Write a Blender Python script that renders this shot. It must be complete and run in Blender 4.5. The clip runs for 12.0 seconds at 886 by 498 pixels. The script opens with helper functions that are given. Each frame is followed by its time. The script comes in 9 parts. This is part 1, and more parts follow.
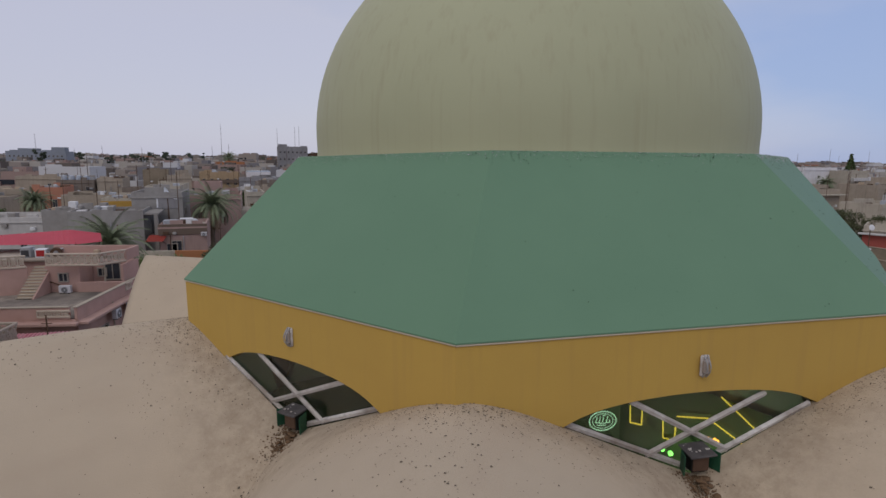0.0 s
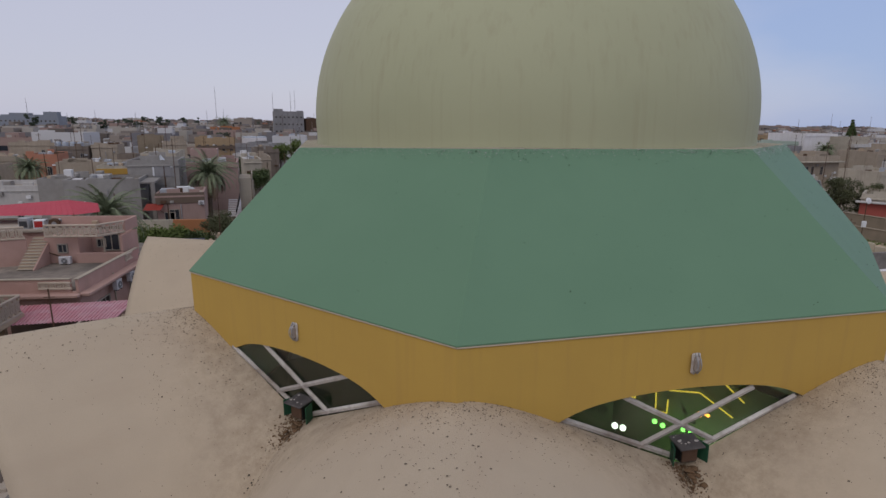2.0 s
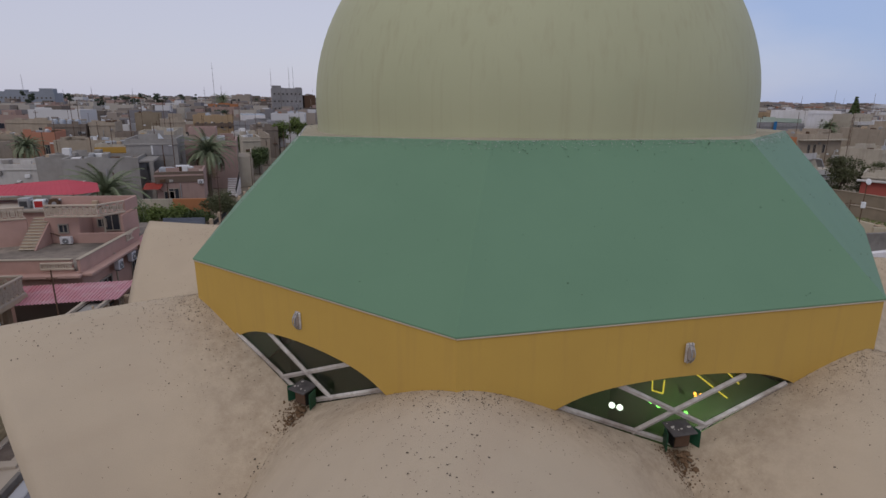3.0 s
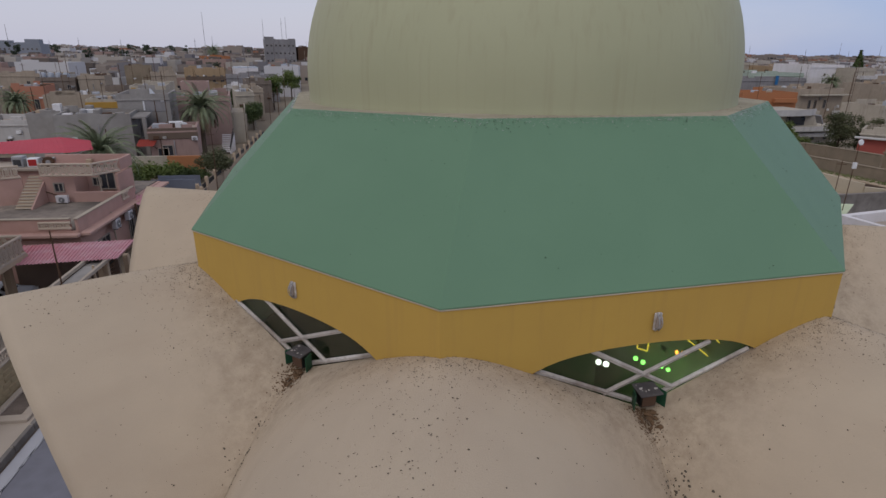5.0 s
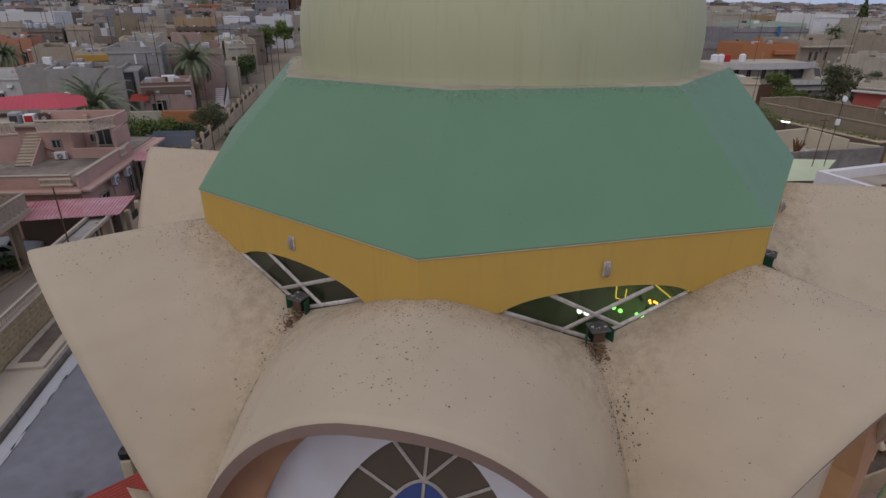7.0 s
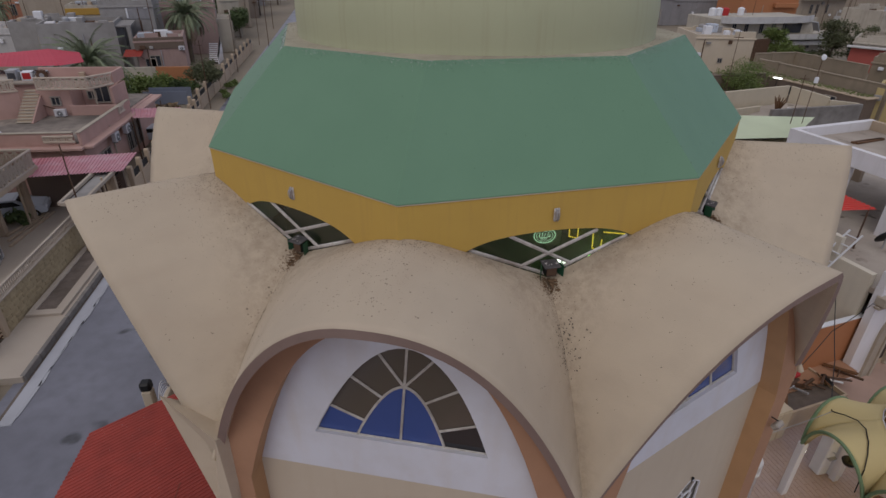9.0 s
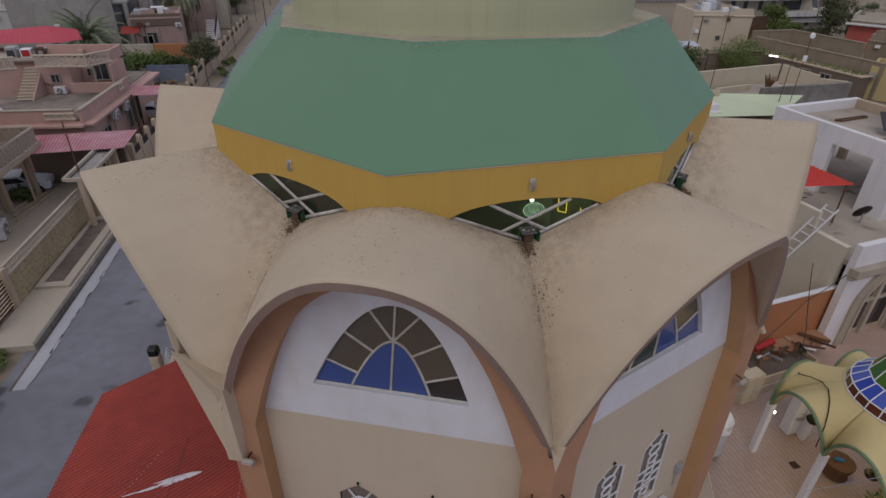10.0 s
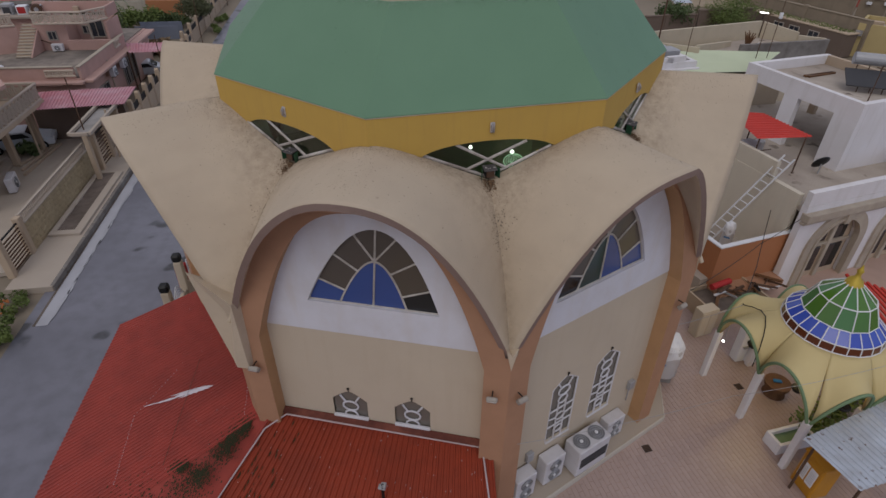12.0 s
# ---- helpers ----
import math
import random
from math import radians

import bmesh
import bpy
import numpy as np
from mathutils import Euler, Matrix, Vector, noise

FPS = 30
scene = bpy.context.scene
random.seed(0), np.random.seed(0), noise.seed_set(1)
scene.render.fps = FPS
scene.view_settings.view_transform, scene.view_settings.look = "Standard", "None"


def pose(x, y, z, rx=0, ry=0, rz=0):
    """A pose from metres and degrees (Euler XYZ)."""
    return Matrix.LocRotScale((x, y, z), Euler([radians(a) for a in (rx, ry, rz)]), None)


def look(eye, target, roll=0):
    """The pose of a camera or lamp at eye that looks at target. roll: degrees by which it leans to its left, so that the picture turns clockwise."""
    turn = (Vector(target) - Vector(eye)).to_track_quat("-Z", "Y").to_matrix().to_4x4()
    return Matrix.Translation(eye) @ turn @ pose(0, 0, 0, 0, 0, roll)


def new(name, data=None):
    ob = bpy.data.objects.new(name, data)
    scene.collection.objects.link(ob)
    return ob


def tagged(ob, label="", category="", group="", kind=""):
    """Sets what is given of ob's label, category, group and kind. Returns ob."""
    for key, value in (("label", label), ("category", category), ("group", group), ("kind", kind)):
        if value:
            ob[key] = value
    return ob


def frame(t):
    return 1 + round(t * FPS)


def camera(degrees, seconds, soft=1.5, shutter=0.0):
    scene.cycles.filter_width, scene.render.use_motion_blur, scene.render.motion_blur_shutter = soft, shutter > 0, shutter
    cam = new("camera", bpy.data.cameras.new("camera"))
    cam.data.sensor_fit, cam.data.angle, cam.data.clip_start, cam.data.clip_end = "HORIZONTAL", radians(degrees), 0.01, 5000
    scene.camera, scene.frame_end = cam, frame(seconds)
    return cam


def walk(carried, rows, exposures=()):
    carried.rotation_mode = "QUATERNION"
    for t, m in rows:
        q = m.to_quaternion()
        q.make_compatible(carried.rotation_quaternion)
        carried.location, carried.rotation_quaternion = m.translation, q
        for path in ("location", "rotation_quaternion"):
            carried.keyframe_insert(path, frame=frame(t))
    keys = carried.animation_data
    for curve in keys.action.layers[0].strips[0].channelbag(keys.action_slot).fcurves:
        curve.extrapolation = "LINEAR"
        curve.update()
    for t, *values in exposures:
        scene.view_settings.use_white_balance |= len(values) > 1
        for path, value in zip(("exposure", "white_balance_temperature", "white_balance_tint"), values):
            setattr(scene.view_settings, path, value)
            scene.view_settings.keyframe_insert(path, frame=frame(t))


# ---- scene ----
cam = camera(76.83, 12.0)
PATH = [
    (0, (0.784, -8.873, 9.639), (0.342, -6.950, 9.316), 0.65),
    (0.5, (0.771, -8.887, 9.725), (0.333, -6.965, 9.387), 0.69),
    (1, (0.776, -8.897, 9.803), (0.339, -6.981, 9.432), 0.64),
    (1.5, (0.768, -8.923, 9.882), (0.336, -7.013, 9.474), 0.68),
    (2, (0.767, -8.931, 9.952), (0.339, -7.029, 9.508), 0.68),
    (2.5, (0.764, -8.945, 10.021), (0.340, -7.051, 9.537), 0.69),
    (3, (0.776, -8.981, 10.089), (0.353, -7.097, 9.568), 0.68),
    (5, (0.926, -9.182, 10.342), (0.525, -7.342, 9.670), 0.8),
    (5.5, (1.011, -9.313, 10.400), (0.615, -7.486, 9.690), 0.79),
    (6, (1.088, -9.450, 10.460), (0.697, -7.636, 9.715), 0.78),
    (6.5, (1.176, -9.635, 10.546), (0.792, -7.835, 9.762), 0.8),
    (8.5, (1.624, -10.589, 10.927), (1.264, -8.853, 10.001), 0.88),
    (9, (1.764, -10.865, 11.019), (1.411, -9.146, 10.061), 0.91),
    (9.5, (1.925, -11.176, 11.110), (1.578, -9.476, 10.117), 0.95),
    (10, (2.089, -11.479, 11.195), (1.747, -9.794, 10.172), 1.01),
    (10.5, (2.266, -11.815, 11.279), (1.931, -10.150, 10.224), 1.07),
    (11, (2.423, -12.124, 11.362), (2.094, -10.474, 10.278), 1.07),
    (11.5, (2.607, -12.470, 11.452), (2.284, -10.841, 10.338), 1.11),
    (12, (2.773, -12.797, 11.525), (2.456, -11.182, 10.388), 1.12),
]
# the plan is drawn in units of K metres
K = 1.45
walk(cam, [(t, look(Vector(eye) * K, Vector(target) * K, roll)) for t, eye, target, roll in PATH])

# ---- world, sun ----
scene.view_settings.exposure = 0.0
world = bpy.data.worlds.new("overcast_evening")
scene.world = world
world.use_nodes = True
wn, wl = world.node_tree.nodes, world.node_tree.links
wn.clear()
w_out = wn.new("ShaderNodeOutputWorld")
w_bg = wn.new("ShaderNodeBackground")
w_sky = wn.new("ShaderNodeTexSky")
w_sky.sky_type = "NISHITA"
w_sky.sun_disc = False
w_sky.sun_elevation = radians(24)
w_sky.sun_rotation = radians(186)
w_sky.dust_density = 1.0
w_cloud = wn.new("ShaderNodeTexNoise")
w_cloud.inputs["Scale"].default_value = 1.6
w_cloud.inputs["Detail"].default_value = 7
w_map = wn.new("ShaderNodeMapping")
w_map.inputs["Scale"].default_value = (1, 1, 3.0)
w_map.inputs["Location"].default_value = (0.3, 0.1, 0.4)
w_tc = wn.new("ShaderNodeTexCoord")
w_ramp = wn.new("ShaderNodeValToRGB")
w_ramp.color_ramp.elements[0].position, w_ramp.color_ramp.elements[0].color = 0.30, (3.6, 4.6, 7.5, 1)
w_ramp.color_ramp.elements[1].position, w_ramp.color_ramp.elements[1].color = 0.72, (6.0, 6.05, 7.5, 1)
w_mix = wn.new("ShaderNodeMix")
w_mix.data_type = "RGBA"
w_mix.inputs[0].default_value = 0.85
# an overcast dome is brighter and greyer overhead than at the horizon
w_sep = wn.new("ShaderNodeSeparateXYZ")
w_up = wn.new("ShaderNodeMapRange")
w_up.inputs["From Min"].default_value, w_up.inputs["From Max"].default_value = 0.2, 0.45
w_zen = wn.new("ShaderNodeMix")
w_zen.data_type = "RGBA"
w_zen.inputs[7].default_value = (5.72, 5.82, 6.75, 1)
wl.new(w_tc.outputs["Generated"], w_map.inputs[0])
wl.new(w_tc.outputs["Generated"], w_sep.inputs[0])
wl.new(w_sep.outputs["Z"], w_up.inputs["Value"])
wl.new(w_up.outputs[0], w_zen.inputs[0])
wl.new(w_map.outputs[0], w_cloud.inputs["Vector"])
w_side = wn.new("ShaderNodeMath")
w_side.operation, w_side.inputs[1].default_value = "MULTIPLY_ADD", -0.42
wl.new(w_sep.outputs["X"], w_side.inputs[0])
wl.new(w_cloud.outputs["Fac"], w_side.inputs[2])
wl.new(w_side.outputs[0], w_ramp.inputs[0])
wl.new(w_sky.outputs[0], w_mix.inputs[6])
wl.new(w_ramp.outputs[0], w_mix.inputs[7])
wl.new(w_mix.outputs[2], w_zen.inputs[6])
wl.new(w_zen.outputs[2], w_bg.inputs[0])
w_bg.inputs[1].default_value = 0.0925
wl.new(w_bg.outputs[0], w_out.inputs[0])
sun = new("sun", bpy.data.lights.new("sun", "SUN"))
sun.data.energy, sun.data.angle, sun.data.color = 0.62, radians(35), (1.0, 0.93, 0.84)
sun.matrix_world = look((-6, -60, 70), (0, 0, 0))

# ---- materials ----


def mat(name, base, rough=0.8, metal=0.0, dark=None, scale=6.0, amount=0.5, grain=90.0, bump=0.15, spots=None, spot_scale=30.0, spot_cut=0.7,
        streaks=None, streak_scale=(9, 9, 0.6), rand=0.0, spec=0.3):
    """A weathered surface: two scales of tone, fine relief, optional spots and running streaks."""
    m = bpy.data.materials.new(name)
    m.use_nodes = True
    n, l = m.node_tree.nodes, m.node_tree.links
    b = n["Principled BSDF"]
    b.inputs["Roughness"].default_value, b.inputs["Metallic"].default_value = rough, metal
    b.inputs["Specular IOR Level"].default_value = spec
    tc = n.new("ShaderNodeTexCoord")

    def tex(sc, detail=5, vec=None):
        t = n.new("ShaderNodeTexNoise")
        t.inputs["Scale"].default_value, t.inputs["Detail"].default_value = sc, detail
        l.new(vec or tc.outputs["Object"], t.inputs["Vector"])
        return t.outputs["Fac"]

    def ramp(src, lo, hi):
        r = n.new("ShaderNodeMapRange")
        r.inputs["From Min"].default_value, r.inputs["From Max"].default_value = lo, hi
        l.new(src, r.inputs["Value"])
        return r.outputs["Result"]

    def blend(fac, c1, c2):
        x = n.new("ShaderNodeMix")
        x.data_type = "RGBA"
        for sock, v in ((x.inputs[0], fac), (x.inputs[6], c1), (x.inputs[7], c2)):
            if isinstance(v, (int, float, tuple)):
                sock.default_value = v
            else:
                l.new(v, sock)
        return x.outputs[2]

    def mul(src, k):
        x = n.new("ShaderNodeMath")
        x.operation = "MULTIPLY"
        l.new(src, x.inputs[0])
        x.inputs[1].default_value = k
        return x.outputs[0]

    dark = dark or tuple(c * 0.72 for c in base[:3]) + (1,)
    col = blend(mul(ramp(tex(scale * 0.15), 0.35, 0.7), amount), base, dark)
    col = blend(mul(ramp(tex(scale), 0.42, 0.75), amount * 0.7), col, dark)
    fine = tex(grain, 3)
    col = blend(mul(ramp(fine, 0.5, 0.8), amount * 0.35), col, dark)
    if rand:
        info = n.new("ShaderNodeObjectInfo")
        col = blend(mul(info.outputs["Random"], rand), col, dark)
    if streaks:
        mp = n.new("ShaderNodeMapping")
        mp.inputs["Scale"].default_value = streak_scale
        l.new(tc.outputs["Object"], mp.inputs[0])
        col = blend(mul(ramp(tex(1.0, 4, mp.outputs[0]), 0.52, 0.8), 0.55), col, streaks)
    if spots:
        a = ramp(tex(spot_scale, 2), spot_cut, spot_cut + 0.03)
        c = ramp(tex(1.1, 3), 0.4, 0.6)
        x = n.new("ShaderNodeMath")
        x.operation = "MULTIPLY"
        l.new(a, x.inputs[0]), l.new(c, x.inputs[1])
        col = blend(x.outputs[0], col, spots)
    l.new(col, b.inputs["Base Color"])
    bp = n.new("ShaderNodeBump")
    bp.inputs["Strength"].default_value, bp.inputs["Distance"].default_value = bump, 0.02
    l.new(fine, bp.inputs["Height"])
    l.new(bp.outputs[0], b.inputs["Normal"])
    return m


def glass(name, tint, rough=0.05, trans=0.0):
    m = mat(name, tint, rough, amount=0.15, bump=0.01, spec=0.6)
    m.node_tree.nodes["Principled BSDF"].inputs["Transmission Weight"].default_value = trans
    return m


def glow(name, colour, power):
    m = bpy.data.materials.new(name)
    m.use_nodes = True
    b = m.node_tree.nodes["Principled BSDF"]
    b.inputs["Base Color"].default_value = colour
    b.inputs["Emission Color"].default_value = colour
    b.inputs["Emission Strength"].default_value = power
    return m


CREAM = mat("cream_render", (0.50, 0.43, 0.32, 1), 0.85, dark=(0.36, 0.31, 0.24, 1), scale=2.5, spots=(0.10, 0.07, 0.05, 1), spot_scale=14, spot_cut=0.70, bump=0.25)
CREAM_V = mat("cream_vault_render", (0.535, 0.44, 0.325, 1), 0.85, dark=(0.43, 0.35, 0.265, 1), scale=2.4, bump=0.25, amount=0.65, streaks=(0.44, 0.35, 0.26, 1), streak_scale=(0.8, 3.0, 3.0))
vn, vl = CREAM_V.node_tree.nodes, CREAM_V.node_tree.links
v_bsdf = vn["Principled BSDF"]
v_src = v_bsdf.inputs["Base Color"].links[0].from_socket
v_tc = vn.new("ShaderNodeTexCoord")
v_sep = vn.new("ShaderNodeSeparateXYZ")
vl.new(v_tc.outputs["Object"], v_sep.inputs[0])
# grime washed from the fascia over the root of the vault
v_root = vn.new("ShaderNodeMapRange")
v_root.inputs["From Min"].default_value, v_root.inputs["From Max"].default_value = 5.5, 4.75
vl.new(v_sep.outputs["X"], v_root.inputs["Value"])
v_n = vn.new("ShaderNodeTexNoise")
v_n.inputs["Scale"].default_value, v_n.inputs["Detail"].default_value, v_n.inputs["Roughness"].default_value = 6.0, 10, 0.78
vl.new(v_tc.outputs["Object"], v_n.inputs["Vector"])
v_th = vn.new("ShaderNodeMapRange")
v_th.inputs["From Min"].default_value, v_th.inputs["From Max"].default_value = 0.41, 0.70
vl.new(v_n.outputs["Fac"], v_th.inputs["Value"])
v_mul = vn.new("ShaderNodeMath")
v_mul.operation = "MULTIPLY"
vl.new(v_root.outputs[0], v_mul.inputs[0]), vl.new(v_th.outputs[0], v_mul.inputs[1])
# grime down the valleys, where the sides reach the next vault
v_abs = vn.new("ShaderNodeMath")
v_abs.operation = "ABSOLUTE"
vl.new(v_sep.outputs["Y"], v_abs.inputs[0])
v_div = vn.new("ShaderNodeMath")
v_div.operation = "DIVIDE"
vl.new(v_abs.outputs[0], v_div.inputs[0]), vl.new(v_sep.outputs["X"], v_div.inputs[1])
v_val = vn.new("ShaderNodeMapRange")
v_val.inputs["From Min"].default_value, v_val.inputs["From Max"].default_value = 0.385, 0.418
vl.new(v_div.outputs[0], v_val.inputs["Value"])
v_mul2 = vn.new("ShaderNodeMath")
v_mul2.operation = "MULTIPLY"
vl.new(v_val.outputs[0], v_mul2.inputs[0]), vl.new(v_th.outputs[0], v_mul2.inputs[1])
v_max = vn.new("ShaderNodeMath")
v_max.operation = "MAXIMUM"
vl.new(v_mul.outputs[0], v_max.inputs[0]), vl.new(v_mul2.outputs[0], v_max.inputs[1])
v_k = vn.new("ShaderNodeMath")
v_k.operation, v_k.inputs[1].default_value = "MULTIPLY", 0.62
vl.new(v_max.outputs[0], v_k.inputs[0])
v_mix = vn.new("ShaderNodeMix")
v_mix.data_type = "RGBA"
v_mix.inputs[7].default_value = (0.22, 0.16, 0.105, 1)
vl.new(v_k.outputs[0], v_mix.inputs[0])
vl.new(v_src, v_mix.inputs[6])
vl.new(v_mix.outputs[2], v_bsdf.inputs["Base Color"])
DOME_M = mat("dome_paint", (0.435, 0.443, 0.285, 1), 0.6, dark=(0.35, 0.35, 0.22, 1), scale=1.5, amount=0.4, streaks=(0.35, 0.315, 0.20, 1), streak_scale=(12, 12, 0.22), bump=0.05)
LEDGE = mat("grimy_ledge", (0.43, 0.385, 0.29, 1), 0.9, dark=(0.29, 0.26, 0.19, 1), scale=7, amount=0.8, grain=40, bump=0.4, spots=(0.1, 0.085, 0.06, 1), spot_scale=26, spot_cut=0.62)
GREEN = mat("green_coating", (0.132, 0.247, 0.150, 1), 0.6, dark=(0.105, 0.208, 0.125, 1), scale=1.6, bump=0.05, spec=0.4)
YELLOW = mat("ochre_paint", (0.52, 0.335, 0.075, 1), 0.75, dark=(0.44, 0.275, 0.068, 1), scale=2, amount=0.6, streaks=(0.43, 0.27, 0.075, 1), streak_scale=(14, 14, 0.7), bump=0.08)
BROWN = mat("brown_paint", (0.41, 0.225, 0.135, 1), 0.75, scale=3, bump=0.08)
ORANGE = mat("orange_paint", (0.47, 0.275, 0.14, 1), 0.7, scale=3, bump=0.08)
RIM = mat("rim_paint", (0.27, 0.19, 0.16, 1), 0.8, scale=4)
BEIGE = mat("beige_render", (0.53, 0.45, 0.345, 1), 0.85, dark=(0.46, 0.385, 0.295, 1), scale=1.6, amount=0.55, streaks=(0.47, 0.385, 0.285, 1), streak_scale=(4, 4, 0.5))
WHITE = mat("white_paint", (0.65, 0.655, 0.71, 1), 0.7, dark=(0.49, 0.455, 0.435, 1), scale=1.6, amount=0.65, streaks=(0.58, 0.53, 0.5, 1), streak_scale=(3, 3, 0.5))
ASPHALT = mat("asphalt", (0.20, 0.20, 0.235, 1), 0.42, dark=(0.12, 0.12, 0.14, 1), scale=2.2, grain=60, amount=0.8, spots=(0.06, 0.06, 0.065, 1), spot_scale=0.55, spot_cut=0.6)
DIRT = mat("dusty_ground", (0.24, 0.20, 0.15, 1), 0.95, scale=0.5, grain=20)
MULLION = mat("worn_white_metal", (0.60, 0.57, 0.53, 1), 0.6, dark=(0.3, 0.26, 0.22, 1), scale=12, amount=0.8)
BLUEGLASS = glass("blue_glass", (0.045, 0.08, 0.26, 1))
PALEPANE = glass("pale_smoked_glass", (0.16, 0.145, 0.125, 1), 0.2)
SMOKE = glass("smoked_glass", (0.10, 0.08, 0.062, 1), 0.12)
DARKGREEN = glass("dark_green_glass", (0.03, 0.05, 0.045, 1))
DARKGLASS = glass("dark_glass", (0.02, 0.02, 0.022, 1))
REDFRONT = mat("red_front_sheet", (0.27, 0.034, 0.010, 1), 0.6, dark=(0.16, 0.022, 0.008, 1), scale=5, amount=0.6)
PIPE_P = mat("dusty_pipe", (0.5, 0.4, 0.4, 1), 0.6, scale=6)
FLASH = mat("dull_red_flashing", (0.19, 0.06, 0.04, 1), 0.8, dark=(0.07, 0.02, 0.015, 1), scale=9, amount=0.8)
REDROOF = mat("red_sheet_roof", (0.35, 0.052, 0.036, 1), 0.6, dark=(0.19, 0.03, 0.022, 1), scale=2.2, amount=0.8, streaks=(0.21, 0.04, 0.03, 1), streak_scale=(3, 3, 3))

DARKMETAL = mat("dark_metal", (0.03, 0.03, 0.03, 1), 0.5, 0.6, scale=10)
FLAKED = mat("flaking_white_paint", (0.66, 0.63, 0.60, 1), 0.7, dark=(0.2, 0.15, 0.12, 1), scale=16, amount=0.75, bump=0.4)
CLEAR = bpy.data.materials.new("window_glass")
CLEAR.use_nodes = True
cn = CLEAR.node_tree.nodes["Principled BSDF"]
cn.inputs["Base Color"].default_value, cn.inputs["Roughness"].default_value = (0.62, 0.66, 0.64, 1), 0.02
cn.inputs["Transmission Weight"].default_value, cn.inputs["IOR"].default_value = 1.0, 1.45
INNER = mat("inner_green_paint", (0.17, 0.19, 0.13, 1), 0.5, scale=3)
INNER_W = mat("inner_pale_paint", (0.25, 0.25, 0.2, 1), 0.7, scale=3)
NEON_M = glow("yellow_strip_light", (1.0, 0.72, 0.08, 1), 0.9)
MEDAL = glow("green_sign_light", (0.6, 0.95, 0.65, 1), 0.8)
BULB_W = glow("white_bulb", (0.9, 1.0, 0.85, 1), 3)
BULB_G = glow("green_bulb", (0.25, 1.0, 0.15, 1), 3)
BULB_O = glow("amber_bulb", (1.0, 0.4, 0.05, 1), 4)

# ---- mesh helpers ----


def mesh_ob(name, verts, faces, material, smooth=False):
    me = bpy.data.meshes.new(name)
    me.from_pydata([tuple(v) for v in verts], [], faces)
    me.materials.append(material)
    if smooth:
        me.polygons.foreach_set("use_smooth", [True] * len(me.polygons))
    me.update()
    return new(name, me)


def child(ob, parent, m=None, label=""):
    ob.parent = parent
    if m is not None:
        ob.matrix_basis = m
    if label:
        tagged(ob, label=label)
    return ob


def part(name, bm, material, parent, label="", m=None, smooth=False):
    me = bpy.data.meshes.new(name)
    bmesh.ops.recalc_face_normals(bm, faces=bm.faces)
    bm.to_mesh(me)
    bm.free()
    me.materials.append(material)
    if smooth:
        me.polygons.foreach_set("use_smooth", [True] * len(me.polygons))
    return child(new(name, me), parent, m, label)


def box_bm(sx, sy, sz, at=(0, 0, 0), bevel=0.0, m=None, bm=None):
    """A box with its base centre at at."""
    bm = bm or bmesh.new()
    mm = Matrix.Translation((at[0], at[1], at[2] + sz / 2)) @ Matrix.Diagonal((sx, sy, sz, 1))
    r = bmesh.ops.create_cube(bm, size=1, matrix=(m or Matrix()) @ mm)
    if bevel:
        es = {e for v in r["verts"] for e in v.link_edges}
        bmesh.ops.bevel(bm, geom=list(es), offset=bevel, segments=1, affect="EDGES", clamp_overlap=True)
    return bm


def rod_bm(a, b, r, n=8, r2=None, bm=None):
    """A tapered rod from a to b."""
    bm = bm or bmesh.new()
    a, b = Vector(a), Vector(b)
    m = Matrix.Translation((a + b) / 2) @ (b - a).to_track_quat("Z", "Y").to_matrix().to_4x4()
    bmesh.ops.create_cone(bm, cap_ends=True, segments=n, radius1=r, radius2=r if r2 is None else r2, depth=(b - a).length, matrix=m)
    return bm


def tube(name, pts, r, n, material):
    """One continuous tube through points."""
    pts = [Vector(p) for p in pts]
    v, f = [], []
    for i, p in enumerate(pts):
        d = (pts[min(i + 1, len(pts) - 1)] - pts[max(i - 1, 0)]).normalized()
        a = d.cross(Vector((0, 0, 1)) if abs(d.z) < 0.95 else Vector((1, 0, 0))).normalized()
        b = d.cross(a)
        v += [p + a * r * math.cos(2 * math.pi * q / n) + b * r * math.sin(2 * math.pi * q / n) for q in range(n)]
    for i in range(len(pts) - 1):
        for q in range(n):
            f.append((i * n + q, i * n + (q + 1) % n, i * n + n + (q + 1) % n, i * n + n + q))
    return mesh_ob(name, v, f, material, True)


def prism_bm(pts, depth, bm=None, m=None):
    """A closed outline in x, z swept by depth along +y."""
    bm = bm or bmesh.new()
    m = m or Matrix()
    a = [bm.verts.new(m @ Vector((x, 0, z))) for x, z in pts]
    b = [bm.verts.new(m @ Vector((x, depth, z))) for x, z in pts]
    k = len(pts)
    bm.faces.new(a)
    bm.faces.new(b[::-1])
    for i in range(k):
        bm.faces.new((a[i], b[i], b[(i + 1) % k], a[(i + 1) % k]))
    return bm


def empty(name, m=None):
    ob = new(name)
    ob.empty_display_size = 0.1
    if m is not None:
        ob.matrix_world = m
    return ob


# ---- the mosque ----
MT = pose(0, 0, 8.31, 0, -0.74, 0.84) @ Matrix.Translation((0, 0, -8.31))
mosque = tagged(empty("mosque", MT), "octagonal mosque with cream vaults, green roof and pale dome", "mosque")
T8 = math.tan(math.pi / 8)
RC, ZE, RT, ZT = 5.02, 8.31, 3.66, 9.67
APO = RC * math.cos(math.pi / 8)


def rz(deg):
    return pose(0, 0, 0, 0, 0, deg)


